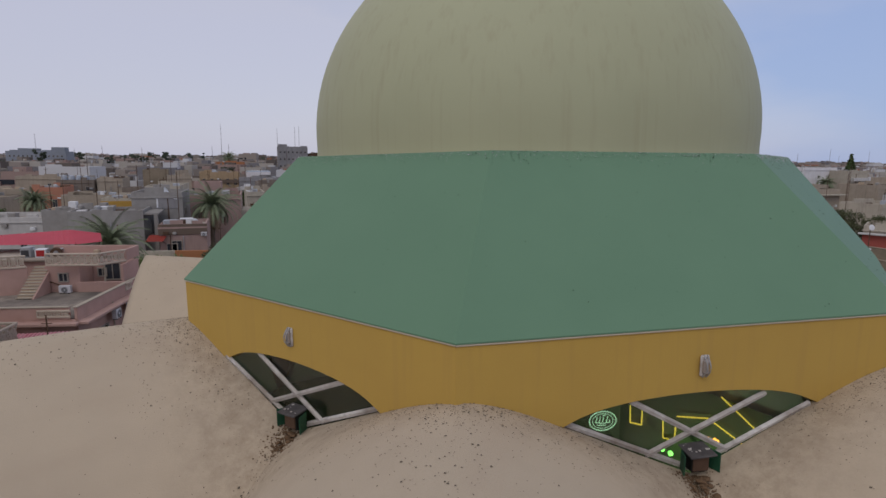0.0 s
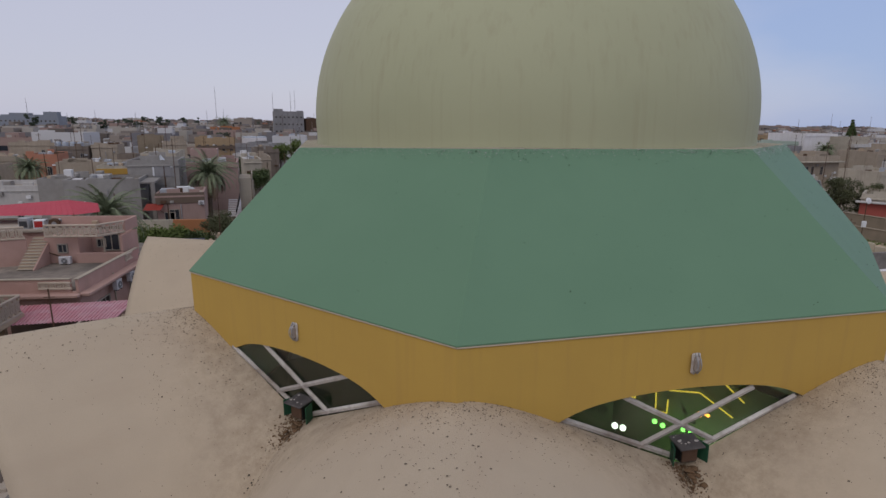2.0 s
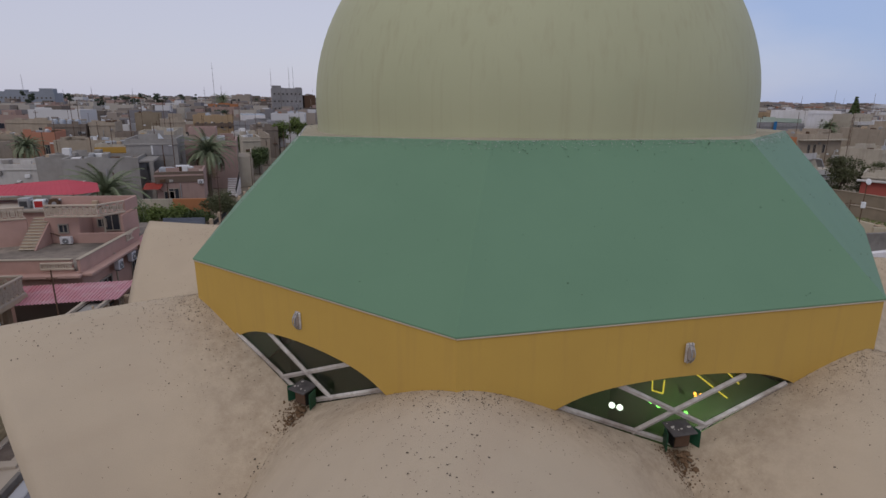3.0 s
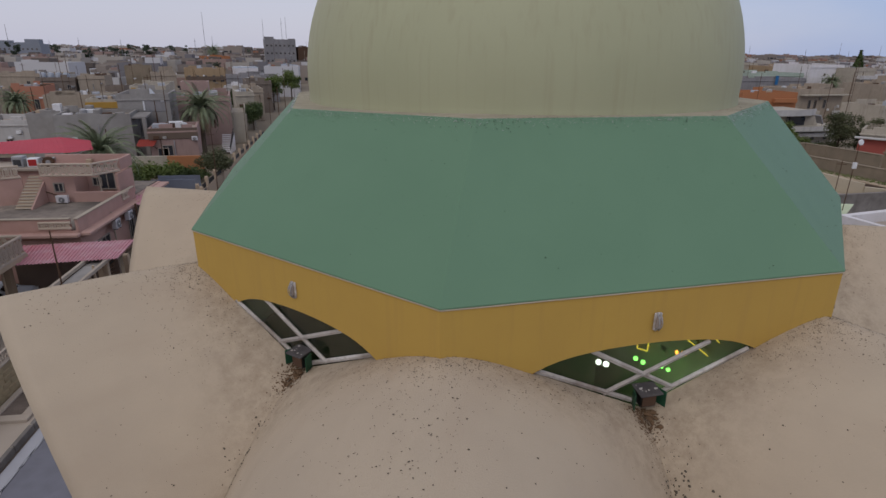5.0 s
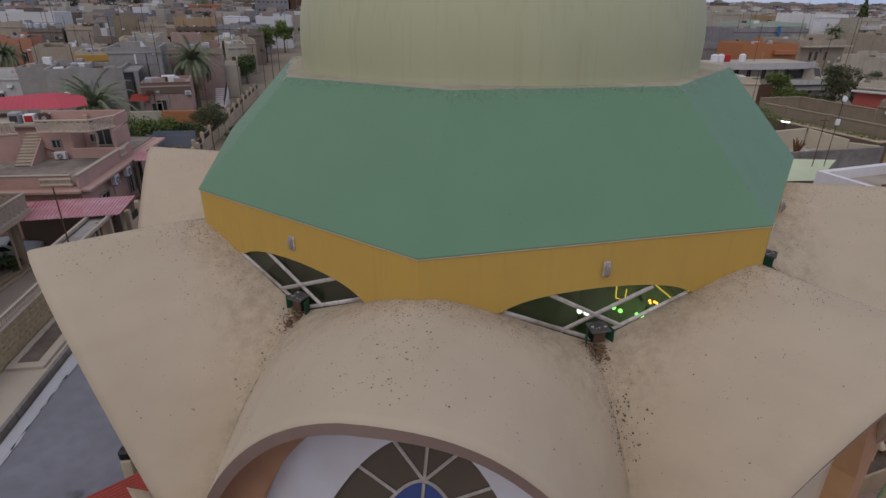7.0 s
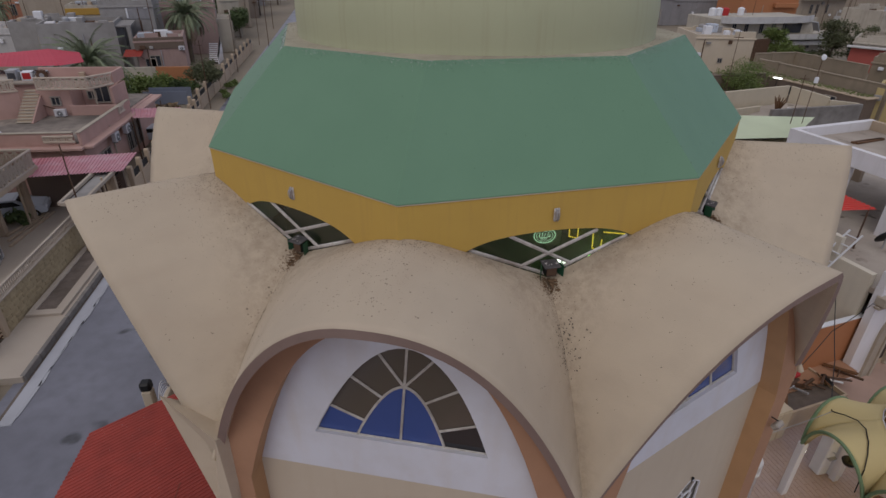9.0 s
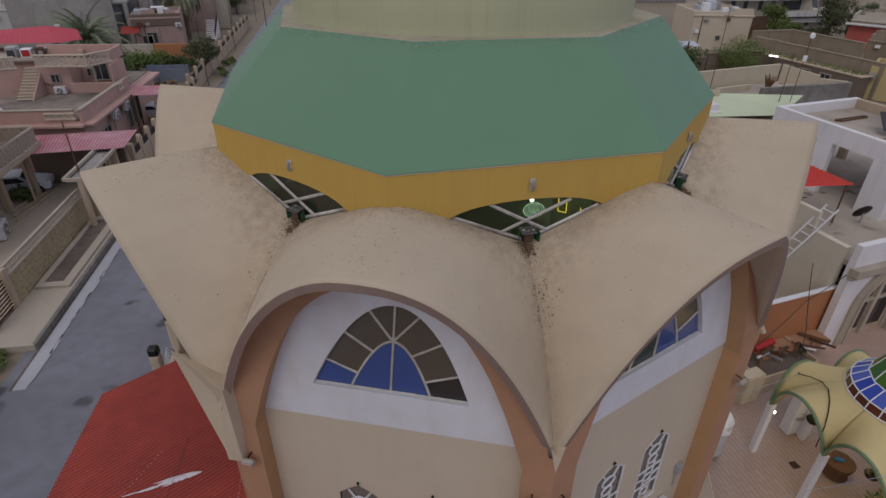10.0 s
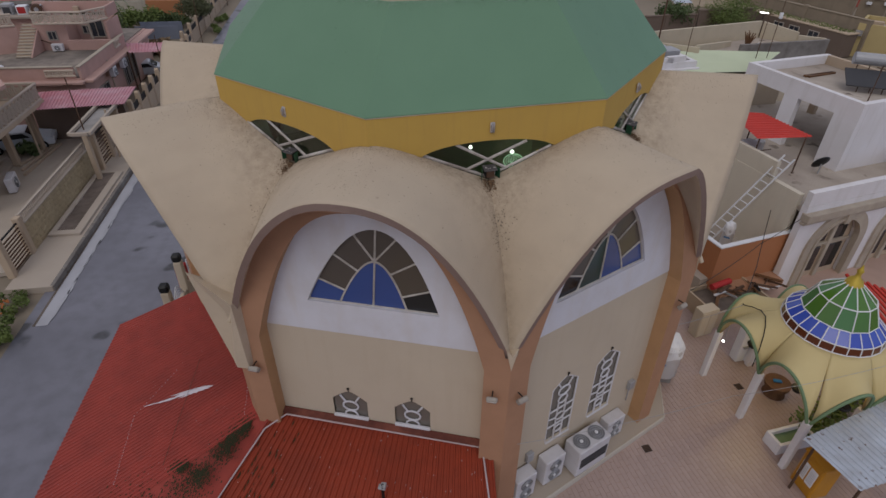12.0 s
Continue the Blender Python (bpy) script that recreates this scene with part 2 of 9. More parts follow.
def revolve(profile, n=96):
    vs, fs = [], []
    for r, z in profile:
        vs += [(r * math.cos(2 * math.pi * i / n), r * math.sin(2 * math.pi * i / n), z) for i in range(n)]
    for j in range(len(profile) - 1):
        for i in range(n):
            k = (i + 1) % n
            fs.append((j * n + i, j * n + k, j * n + n + k, j * n + n + i))
    return vs, fs


DX = 0.07
prof = [(3.175, 9.6), (3.168, 9.68), (3.164, 9.74)]
for i in range(0, 31):
    a = -0.06 + (math.pi / 2 + 0.06) * i / 30
    prof.append((3.17 * math.cos(a) if i < 30 else 0.01, 9.98 + 2.86 * math.sin(a)))
dome = child(mesh_ob("dome", *revolve(prof, 128), DOME_M, True), mosque, Matrix.Translation((DX, 0, 0)), "pale olive painted dome with rain streaks")


def corner(k, r, z, off):
    """Corner k of the octagon (0 is the front one, counting towards +x)."""
    a = radians(-90 + 45 * k)
    dx, dy, dz = off.get(k, (0, 0, 0))
    return Vector((r * math.cos(a) + dx, r * math.sin(a) + dy, z + dz))


EAVE_OFF = {-1: (0.12, 0.02, 0.01), 0: (-0.06, -0.06, 0.01), 1: (0.04, 0.06, 0.03), 2: (-0.03, 0.02, -0.04)}
TOP_OFF = {-1: (0.12, 0, -0.01), 0: (0.0, 0, 0.04), 1: (-0.03, 0.02, 0.01), 2: (0.10, 0.02, -0.02), 3: (0.08, 0, 0), -2: (0.06, 0, 0)}
EAVE = {k: corner(k, RC, ZE, EAVE_OFF) for k in range(-3, 6)}
TOP = {k: corner(k, RT, ZT, TOP_OFF) for k in range(-3, 6)}
EAVE[5], TOP[5] = EAVE[-3], TOP[-3]
ledge_v = [TOP[k] for k in range(-3, 5)] + [TOP[k] * 0.8 + Vector((0, 0, ZT * 0.2 + 0.004)) for k in range(-3, 5)]
child(mesh_ob("ledge", ledge_v, [(i, (i + 1) % 8, 8 + (i + 1) % 8, 8 + i) for i in range(8)], LEDGE), mosque, label="grimy ledge at the foot of the dome")

# green roof facets with a small drip lip, and the ochre fascia with a low arch cut into each side
h = math.sin(math.pi / 8)
lip = 0.014
wo = RC * h
NX, NY = 14, 10


def out_of(p, d):
    """Point pushed outward in plan."""
    return p + Vector((p.x, p.y, 0)).normalized() * d


def on_facet(k, u, f, up=0.0):
    """Point on roof facet k: u across from 0 to 1, f up the slope."""
    e = out_of(EAVE[k], lip).lerp(out_of(EAVE[k + 1], lip), u)
    p = e.lerp(TOP[k].lerp(TOP[k + 1], u), f)
    return p + Vector((p.x, p.y, 0)).normalized() * up * 0.7 + Vector((0, 0, up * 0.7))


def roof_facet(k):
    fv = [on_facet(k, i / NX, j / NY) for j in range(NY + 1) for i in range(NX + 1)]
    ff = []
    for j in range(NY):
        for i in range(NX):
            a = j * (NX + 1) + i
            ff.append((a, a + 1, a + NX + 2, a + NX + 1))
    b = len(fv)
    fv += [fv[i] - Vector((0, 0, 0.012)) for i in range(NX + 1)]
    fv += [out_of(fv[i], -0.14) - Vector((0, 0, 0.012)) for i in range(NX + 1)]
    for i in range(NX):
        ff.append((i + 1, i, b + i, b + i + 1))
        ff.append((b + i + 1, b + i, b + NX + 1 + i, b + NX + 2 + i))
    return mesh_ob("roof_panel", fv, ff, GREEN)


def arch_low(e):
    """Height of the fascia's lower edge at distance e from the middle of a side."""
    f = e / 1.14
    return 7.75 - 0.12 * f ** 2 - 0.09 * f ** 6 if f <= 1 else 7.54 + (e - 1.14) * 0.2


def fascia(k):
    gv, gf = [], []
    for back in (0.0, -0.12):
        rows = ([], [])
        for i in range(41):
            p = EAVE[k].lerp(EAVE[k + 1], i / 40)
            e = abs(2 * i / 40 - 1) * wo
            p = out_of(p, back)
            rows[0].append(Vector((p.x, p.y, p.z - 0.01)))
            rows[1].append(Vector((p.x, p.y, p.z - ZE + arch_low(e))))
        gv += rows[0] + rows[1]
    for i in range(40):
        gf.append((i, i + 1, 42 + i, 41 + i))
        gf.append((82 + i + 1, 82 + i, 82 + 41 + i, 82 + 42 + i))
        gf.append((41 + i, 42 + i, 82 + 42 + i, 82 + 41 + i))
    return mesh_ob("fascia", gv, gf, YELLOW)


for k in range(-3, 5):
    child(roof_facet(k), mosque)
    child(fascia(k), mosque)
    # light catching the fascia's top edge, put in as a thin beige bead
    bead_ = [out_of(EAVE[k].lerp(EAVE[k + 1], q / 8), 0.006) - Vector((0, 0, 0.022 + 0.004 * noise.noise(Vector((k * 3.1, q * 1.7, 0))))) for q in range(9)]
    child(tube("eave_bead", bead_, 0.008, 6, BEIGE), mosque, None, "thin pale bead standing in for the lit top edge of the fascia")


# vault shells: each half is a patch between the fascia line, the rim arch, the ridge and the valley
def half_vault(p_arch, z_foot, rad_foot, bow=1.0, z_ridge=7.87, r_tip=6.94, n=20, m=16):
    """Grid of points in the petal's own frame: x outward, y to the side, z up."""
    sr = rad_foot * math.sin(math.pi / 8)
    rr = rad_foot * math.cos(math.pi / 8)

    def inner(v):
        d = v * wo
        drop = 0.31 * (d / 0.8) ** 1.25 if d < 0.8 else 0.31 + 0.44 * (d - 0.8)
        ux = RC - d * math.sin(math.pi / 8)
        return Vector((ux - 0.03 - 0.14 * (1 - v) ** 2, d * math.cos(math.pi / 8), z_ridge - 0.02 - drop))

    def rim(v):
        s = v ** 0.85
        drop = (z_ridge - z_foot) * s ** p_arch
        f = drop / (z_ridge - z_foot)
        return Vector((r_tip + (rr - r_tip) * f ** bow, sr * s, z_ridge - drop))

    i0, i1, r0, r1 = inner(0), inner(1), rim(0), rim(1)

    def ridge(u):
        return i0.lerp(r0, u)

    def valley(u):
        p = i1.lerp(r1, u)
        p.z = i1.z + (r1.z - i1.z) * (0.32 * u + 0.68 * u * u)
        return p

    rows = []
    for a in range(m + 1):
        u = a / m
        row = []
        for b in range(n + 1):
            v = b / n
            p = inner(v) * (1 - u) + rim(v) * u + ridge(u) * (1 - v) + valley(u) * v
            p -= (i0 * (1 - u) + r0 * u) * (1 - v) + (i1 * (1 - u) + r1 * u) * v
            row.append(p)
        rows.append(row)
    return rows


def petal_grid(left, right):
    L = half_vault(*left)
    R = half_vault(*right)
    out = []
    for rl, rr in zip(L, R):
        out.append([Vector((p.x, -p.y, p.z)) for p in rl[::-1]] + rr[1:])
    return out


def shell(name, grid, thick, material):
    """Outer face, end face at the rim and under face."""
    nu, nv = len(grid), len(grid[0])
    top = [p for row in grid for p in row]
    low = []
    for a in range(nu):
        for b in range(nv):
            du = grid[min(a + 1, nu - 1)][b] - grid[max(a - 1, 0)][b]
            dv = grid[a][min(b + 1, nv - 1)] - grid[a][max(b - 1, 0)]
            nr = dv.cross(du)
            nr = nr.normalized() if nr.length > 1e-9 else Vector((0, 0, 1))
            if nr.z < 0:
                nr = -nr
            low.append(grid[a][b] - nr * thick)
    me = bpy.data.meshes.new(name)
    k = len(top)
    fs, idx = [], []
    for a in range(nu - 1):
        for b in range(nv - 1):
            i = a * nv + b
            fs.append((i, i + 1, i + nv + 1, i + nv)), idx.append(0)
            fs.append((k + i + 1, k + i, k + i + nv, k + i + nv + 1)), idx.append(0)
    for b in range(nv - 1):
        i = (nu - 1) * nv + b
        fs.append((i, i + 1, k + i + 1, k + i)), idx.append(1)
    me.from_pydata([tuple(p) for p in top + low], [], fs)
    me.materials.append(material), me.materials.append(RIM)
    me.polygons.foreach_set("material_index", idx)
    me.polygons.foreach_set("use_smooth", [i == 0 for i in idx])
    me.update()
    return me


std_grid = petal_grid((2.0, 4.78, 6.62), (2.4, 4.62, 6.55, 0.75))
round_grid = petal_grid((3.1, 4.62, 6.55, 0.75), (1.22, 4.78, 6.62))
sharp_grid = petal_grid((1.6, 4.78, 6.62), (1.6, 4.78, 6.66))
keen_grid = petal_grid((1.2, 4.78, 6.62), (1.2, 4.78, 6.62))
GRIDS = [std_grid, round_grid, keen_grid, sharp_grid, sharp_grid, keen_grid, keen_grid, sharp_grid]
ALLGRIDS = (std_grid, round_grid, sharp_grid, keen_grid)
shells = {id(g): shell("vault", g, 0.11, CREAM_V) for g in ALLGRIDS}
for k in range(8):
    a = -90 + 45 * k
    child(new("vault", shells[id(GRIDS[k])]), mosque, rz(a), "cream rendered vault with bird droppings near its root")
# mortar fillet down each valley
fil_me = None
for k in range(8):
    if k == 0:
        fo_ = tube("valley_fillet", [row[-1] - Vector((0, 0, 0.085)) for row in std_grid], 0.05, 8, CREAM_V)
    elif fil_me is None:
        fo_ = tube("valley_fillet", [row[-1] - Vector((0, 0, 0.085)) for row in sharp_grid], 0.05, 8, CREAM_V)
        fil_me = fo_.data
    else:
        fo_ = new("valley_fillet", fil_me)
    child(fo_, mosque, rz(-90 + 45 * k))
# tapering foot where two shells run down the corner pilaster
foot_bm = bmesh.new()
tip_, fa_, fb_ = (6.76, 0.0), (6.66, 0.22), (6.66, -0.22)
lo_ = [foot_bm.verts.new((x, y, 3.63)) for x, y in (tip_, fa_, (6.3, 0.12), (6.3, -0.12), fb_)]
hi_ = [foot_bm.verts.new((x, y, z)) for x, y, z in ((6.62, 0, 4.82), (6.71, 0.26, 5.25), (6.3, 0.2, 5.1), (6.3, -0.3, 5.2), (6.83, -0.64, 5.66))]
foot_bm.faces.new(lo_[::-1])
foot_bm.faces.new(hi_)
for i in range(5):
    foot_bm.faces.new((lo_[i], lo_[(i + 1) % 5], hi_[(i + 1) % 5], hi_[i]))
for ang in (-67.5, -22.5):
    tip_bm = bmesh.new()
    ta, tb, tc, td, te = (tip_bm.verts.new(p) for p in ((6.615, 0, 4.42), (6.60, 0.11, 4.92), (6.60, -0.11, 4.92), (6.45, 0, 4.8), (6.61, 0, 4.75)))
    for f_ in ((ta, te, tb), (ta, tc, te), (te, tc, td), (te, td, tb), (ta, tb, td), (ta, td, tc)):
        tip_bm.faces.new(f_)
    part("vault_foot", tip_bm, CREAM_V, mosque, "cream tapering foot of the vaults", rz(ang))
part("vault_foot", foot_bm, CREAM_V, mosque, "cream tapering foot of the vaults", rz(-112.5))


# walls under the vaults
def soffit(grid, s):
    """Height inside the shell's thickness at x = 6.1 and side s."""
    prev = None
    for b in range(len(grid[0])):
        for a in range(len(grid) - 1):
            p, q = grid[a][b], grid[a + 1][b]
            if p.x <= 6.1 <= q.x:
                c = p.lerp(q, (6.1 - p.x) / max(q.x - p.x, 1e-6))
                if prev and prev.y <= s <= c.y:
                    g = (s - prev.y) / max(c.y - prev.y, 1e-6)
                    return prev.z * (1 - g) + c.z * g - 0.075
                prev = c
                break
    return 4.7


def intrados(s, left=2.45):
    return 7.22 - 2.62 * (abs(s) / 2.0) ** (left if s < 0 else 2.8)


def fan(s):
    """Outline of the pointed fan window."""
    return 5.21 + 1.70 * (1 - (abs(s) / 1.19) ** 2.0)


WR, WP = 5.78, 6.10
INS = [-2.07 + 4.14 * i / 46 for i in range(47)]


def arch_band(grid, left=2.45):
    bv, bf = [], []
    for side in ([-WP * T8 + (WP * T8 - 2.07) * i / 4 for i in range(5)], INS, [2.07 + (WP * T8 - 2.07) * i / 4 for i in range(5)]):
        k = len(bv)
        for s_ in side:
            zt = soffit(grid, math.copysign(min(abs(s_), 2.42), s_))
            zi = min(intrados(s_, left), zt - 0.005) if side is INS else -0.25
            bv += [(WP, s_, zi), (WP, s_, zt)]
        bf += [(k + 2 * i, k + 2 * i + 2, k + 2 * i + 3, k + 2 * i + 1) for i in range(len(side) - 1)]
    me = bpy.data.meshes.new("arch_band")
    me.from_pydata(bv, [], bf)
    me.materials.append(BROWN)
    return me


LEFT = {id(std_grid): 2.45, id(round_grid): 3.3, id(sharp_grid): 2.45, id(keen_grid): 2.45}
bands = {id(g): arch_band(g, LEFT[id(g)]) for g in ALLGRIDS}


def arch_reveal(left):
    rv, rf = [], []
    line = [(-2.07, -0.25)] + [(s_, intrados(s_, left)) for s_ in INS] + [(2.07, -0.25)]
    for s_, z in line:
        rv += [(WP, s_, z), (WR - 0.02, s_, z)]
    for i in range(len(line) - 1):
        rf.append((2 * i, 2 * i + 1, 2 * i + 3, 2 * i + 2))
    me = bpy.data.meshes.new("arch_reveal")
    me.from_pydata(rv, [], rf)
    me.materials.append(ORANGE)
    return me


reveals = {id(g): arch_reveal(LEFT[id(g)]) for g in ALLGRIDS}


def column_faces(cols, x0, x1):
    """Faces of a wall built from side positions with lists of (low, high) spans; x0 front, x1 back."""
    v, f = [], []
    for (sa, spa), (sb, spb) in zip(cols, cols[1:]):
        for (a0, a1), (b0, b1) in zip(spa, spb):
            for x in (x0, x1):
                k = len(v)
                v += [(x, sa, a0), (x, sb, b0), (x, sb, b1), (x, sa, a1)]
                f.append((k, k + 1, k + 2, k + 3))
            k = len(v)
            v += [(x0, sa, a0), (x1, sa, a0), (x1, sb, b0), (x0, sb, b0), (x0, sa, a1), (x1, sa, a1), (x1, sb, b1), (x0, sb, b1)]
            f += [(k, k + 1, k + 2, k + 3), (k + 4, k + 7, k + 6, k + 5)]
    return v, f


def wall_mesh(name, cols, x0, x1, material):
    v, f = column_faces(cols, x0, x1)
    me = bpy.data.meshes.new(name)
    me.from_pydata(v, [], f)
    me.materials.append(material)
    return me


def tymp_cols(hole, left=2.45, extra=0.0):
    cols = []
    ss = sorted(set([-2.16, 2.16, -1.19, 1.19, 0.0] + [-2.16 + 4.32 * i / 40 for i in range(41)]))
    for s_ in ss:
        top = max(intrados(s_, left) + 0.22 + extra * min(abs(s_), 1.0), 4.48)
        if hole:
            e = min(max(fan(min(abs(s_), 1.19)), 5.21), top - 0.01)
            cols.append((s_, [(4.46, 5.21), (e, top)]))
        else:
            cols.append((s_, [(4.46, top)]))
    return cols


def settle(me):
    """The front fan window stands a little out of true."""
    for v in me.vertices:
        side = max(0.0, 1 - max(abs(v.co.y) - 1.25, 0) / 0.9)
        if 4.9 < v.co.z < 5.4 and side > 0.9:
            v.co.z -= 0.06
        elif v.co.z >= 5.4:
            v.co.z -= (0.06 + 0.04 * min(v.co.z - 5.21, 1.7)) * side
        v.co.y += (0.045 + 0.09 * max(v.co.z - 5.21, 0)) * side


def sink(me):
    """The side fan window stands lower and off the middle."""
    for v in me.vertices:
        side = max(0.0, 1 - max(abs(v.co.y) - 1.25, 0) / 0.9)
        if v.co.z > 4.9:
            v.co.z -= 0.09 * side
        v.co.y -= 0.13 * side


def pointed(s_, c, half, z0, z1):
    """Top of a narrow pointed window."""
    q = min(abs(s_ - c) / half, 1)
    return z0 + (z1 - z0) * (1 - q ** 1.3)


WIN_C, WIN_H, WIN_B, WIN_S, WIN_T = (-0.61, 0.68), 0.36, 0.95, 2.62, 2.87


def low_cols(hole):
    cols = []
    ss = {-2.2, 2.2}
    for c in WIN_C:
        ss |= {c + WIN_H * i / 5 for i in range(-5, 6)}
    for s_ in sorted(ss):
        sp = [(-0.25, WIN_B), (WIN_B, 4.46)]
        if hole:
            for c in WIN_C:
                if abs(s_ - c) <= WIN_H + 1e-6:
                    sp = [(-0.25, WIN_B), (pointed(s_, c, WIN_H, WIN_S, WIN_T), 4.46)]
        cols.append((s_, sp))
    return cols


def low_wall(name, hole):
    """Beige panel; where it has windows the pieces beside them stay solid."""
    cols = low_cols(hole)
    if not hole:
        return wall_mesh(name, cols, WR, WR - 0.22, BEIGE)
    v, f = [], []
    for a, b in zip(cols, cols[1:]):
        inside = any(abs((a[0] + b[0]) / 2 - c) < WIN_H for c in WIN_C)
        pair = [a, b] if inside else [(a[0], [(-0.25, 4.46)]), (b[0], [(-0.25, 4.46)])]
        vv, ffs = column_faces(pair, WR, WR - 0.22)
        k = len(v)
        v += vv
        f += [tuple(i + k for i in q) for q in ffs]
    me = bpy.data.meshes.new(name)
    me.from_pydata(v, [], f)
    me.materials.append(BEIGE)
    return me


tymp = {h_: wall_mesh("tympanum", tymp_cols(h_), WR + 0.02, WR - 0.2, WHITE) for h_ in (True, False)}
lows = {h_: low_wall("wall_panel", h_) for h_ in (True, False)}
sill_bm = bmesh.new()
box_bm(0.09, 4.1, 0.07, (WR + 0.03, 0, 4.42), 0.02, bm=sill_bm)
sill_me = bpy.data.meshes.new("sill_band")
sill_bm.to_mesh(sill_me)
sill_bm.free()
sill_me.materials.append(WHITE)
SEEN = (0, 1)
tymp_side = wall_mesh("tympanum", tymp_cols(True, 3.3), WR + 0.02, WR - 0.2, WHITE)
sink(tymp_side)
tymp_front = wall_mesh("tympanum", tymp_cols(True, 2.45, 0.2), WR + 0.02, WR - 0.2, WHITE)
settle(tymp_front)
for k in range(8):
    a = -90 + 45 * k
    child(new("arch_band", bands[id(GRIDS[k])]), mosque, rz(a), "brown painted arch band and pilasters")
    child(new("arch_reveal", reveals[id(GRIDS[k])]), mosque, rz(a), "orange-brown painted reveal of the arch")
    child(new("wall_panel", lows[k in SEEN]), mosque, rz(a), "beige rendered wall panel")
    child(new("tympanum", (tymp_front, tymp_side)[k] if k in SEEN else tymp[False]), mosque, rz(a), "white painted tympanum")


def bars(name, segs, r, material, parent, m, label="", n=6):
    """Thin bars between pairs of points, one mesh."""
    bm = bmesh.new()
    for a, b in segs:
        rod_bm(a, b, r, n, bm=bm)
    return part(name, bm, material, parent, label, m)


def pane_poly(pts, x, material, parent, thick=0.012):
    """A flat pane from (side, height) points."""
    bm = bmesh.new()
    a = [bm.verts.new((x, s_, z)) for s_, z in pts]
    b = [bm.verts.new((x - thick, s_, z)) for s_, z in pts]
    bm.faces.new(a)
    bm.faces.new(b[::-1])
    for i in range(len(pts)):
        bm.faces.new((a[i], b[i], b[(i + 1) % len(pts)], a[(i + 1) % len(pts)]))
    ob = part("pane", bm, material, parent)
    ob.visible_shadow = False
    return ob


def inner_arch(s_):
    return 5.21 + 1.0 * (1 - (abs(s_) / 0.60) ** 1.85)


def arc(fn, a, b, n=8):
    return [(a + (b - a) * i / n, fn(a + (b - a) * i / n)) for i in range(n + 1)]


def fan_window(k):
    a = -90 + 45 * k
    x = WR - 0.05
    hub = (0, 6.21)
    s1, s2, s3 = 0.37, 0.72, 1.0
    i2, i3 = 0.28, 0.50
    out = [(x, s_, z) for s_, z in arc(fan, -1.19, 1.19, 40)]
    inn = [(x, s_, z) for s_, z in arc(inner_arch, -0.6, 0.6, 24)]
    segs = list(zip(out, out[1:])) + list(zip(inn, inn[1:])) + [((x, -1.19, 5.21), (x, 1.19, 5.21)), ((x, 0, 5.21), (x, 0, fan(0)))]
    for sg in (-1, 1):
        segs.append(((x, 0, hub[1]), (x, sg * s1, fan(s1))))
        segs.append(((x, sg * i2, inner_arch(i2)), (x, sg * s2, fan(s2))))
        segs.append(((x, sg * i3, inner_arch(i3)), (x, sg * s3, fan(s3))))
    fr = bars("fan_window", segs, 0.019, MULLION, mosque, rz(a), "pointed fan window with white glazing bars and blue and smoked panes", 5)
    g = x - 0.01
    for sg in (-1, 1):
        def S_(pts):
            return [(sg * p, z) for p, z in pts]
        pane_poly(S_([(0, 5.21)] + arc(inner_arch, 0.6, 0.0)), g, DARKGREEN if k == 1 and sg < 0 else BLUEGLASS, fr)
        pane_poly(S_([hub] + arc(fan, 0, s1, 5)), g, SMOKE, fr)
        pane_poly(S_(arc(inner_arch, 0.0, i2, 4)[::-1] + arc(fan, s1, s2, 4)), g, SMOKE, fr)
        pane_poly(S_(arc(inner_arch, i2, i3, 4)[::-1] + arc(fan, s2, s3, 4)), g, SMOKE, fr)
        corner = (BLUEGLASS if sg < 0 else DARKGLASS) if k == 0 else (DARKGLASS if sg < 0 else BLUEGLASS)
        pane_poly(S_(arc(inner_arch, i3, 0.6, 3) + [(1.19, 5.21)] + arc(fan, 1.19, s3, 4)), g, corner, fr)
    if k == 0:
        settle(fr.data)
        for c_ in fr.children:
            settle(c_.data)
    if k == 1:
        sink(fr.data)
        for c_ in fr.children:
            sink(c_.data)
    return fr


def ring_pts(x, c, z, rs, rz_, n=14):
    return [(x, c + rs * math.cos(2 * math.pi * i / n), z + rz_ * math.sin(2 * math.pi * i / n)) for i in range(n + 1)]


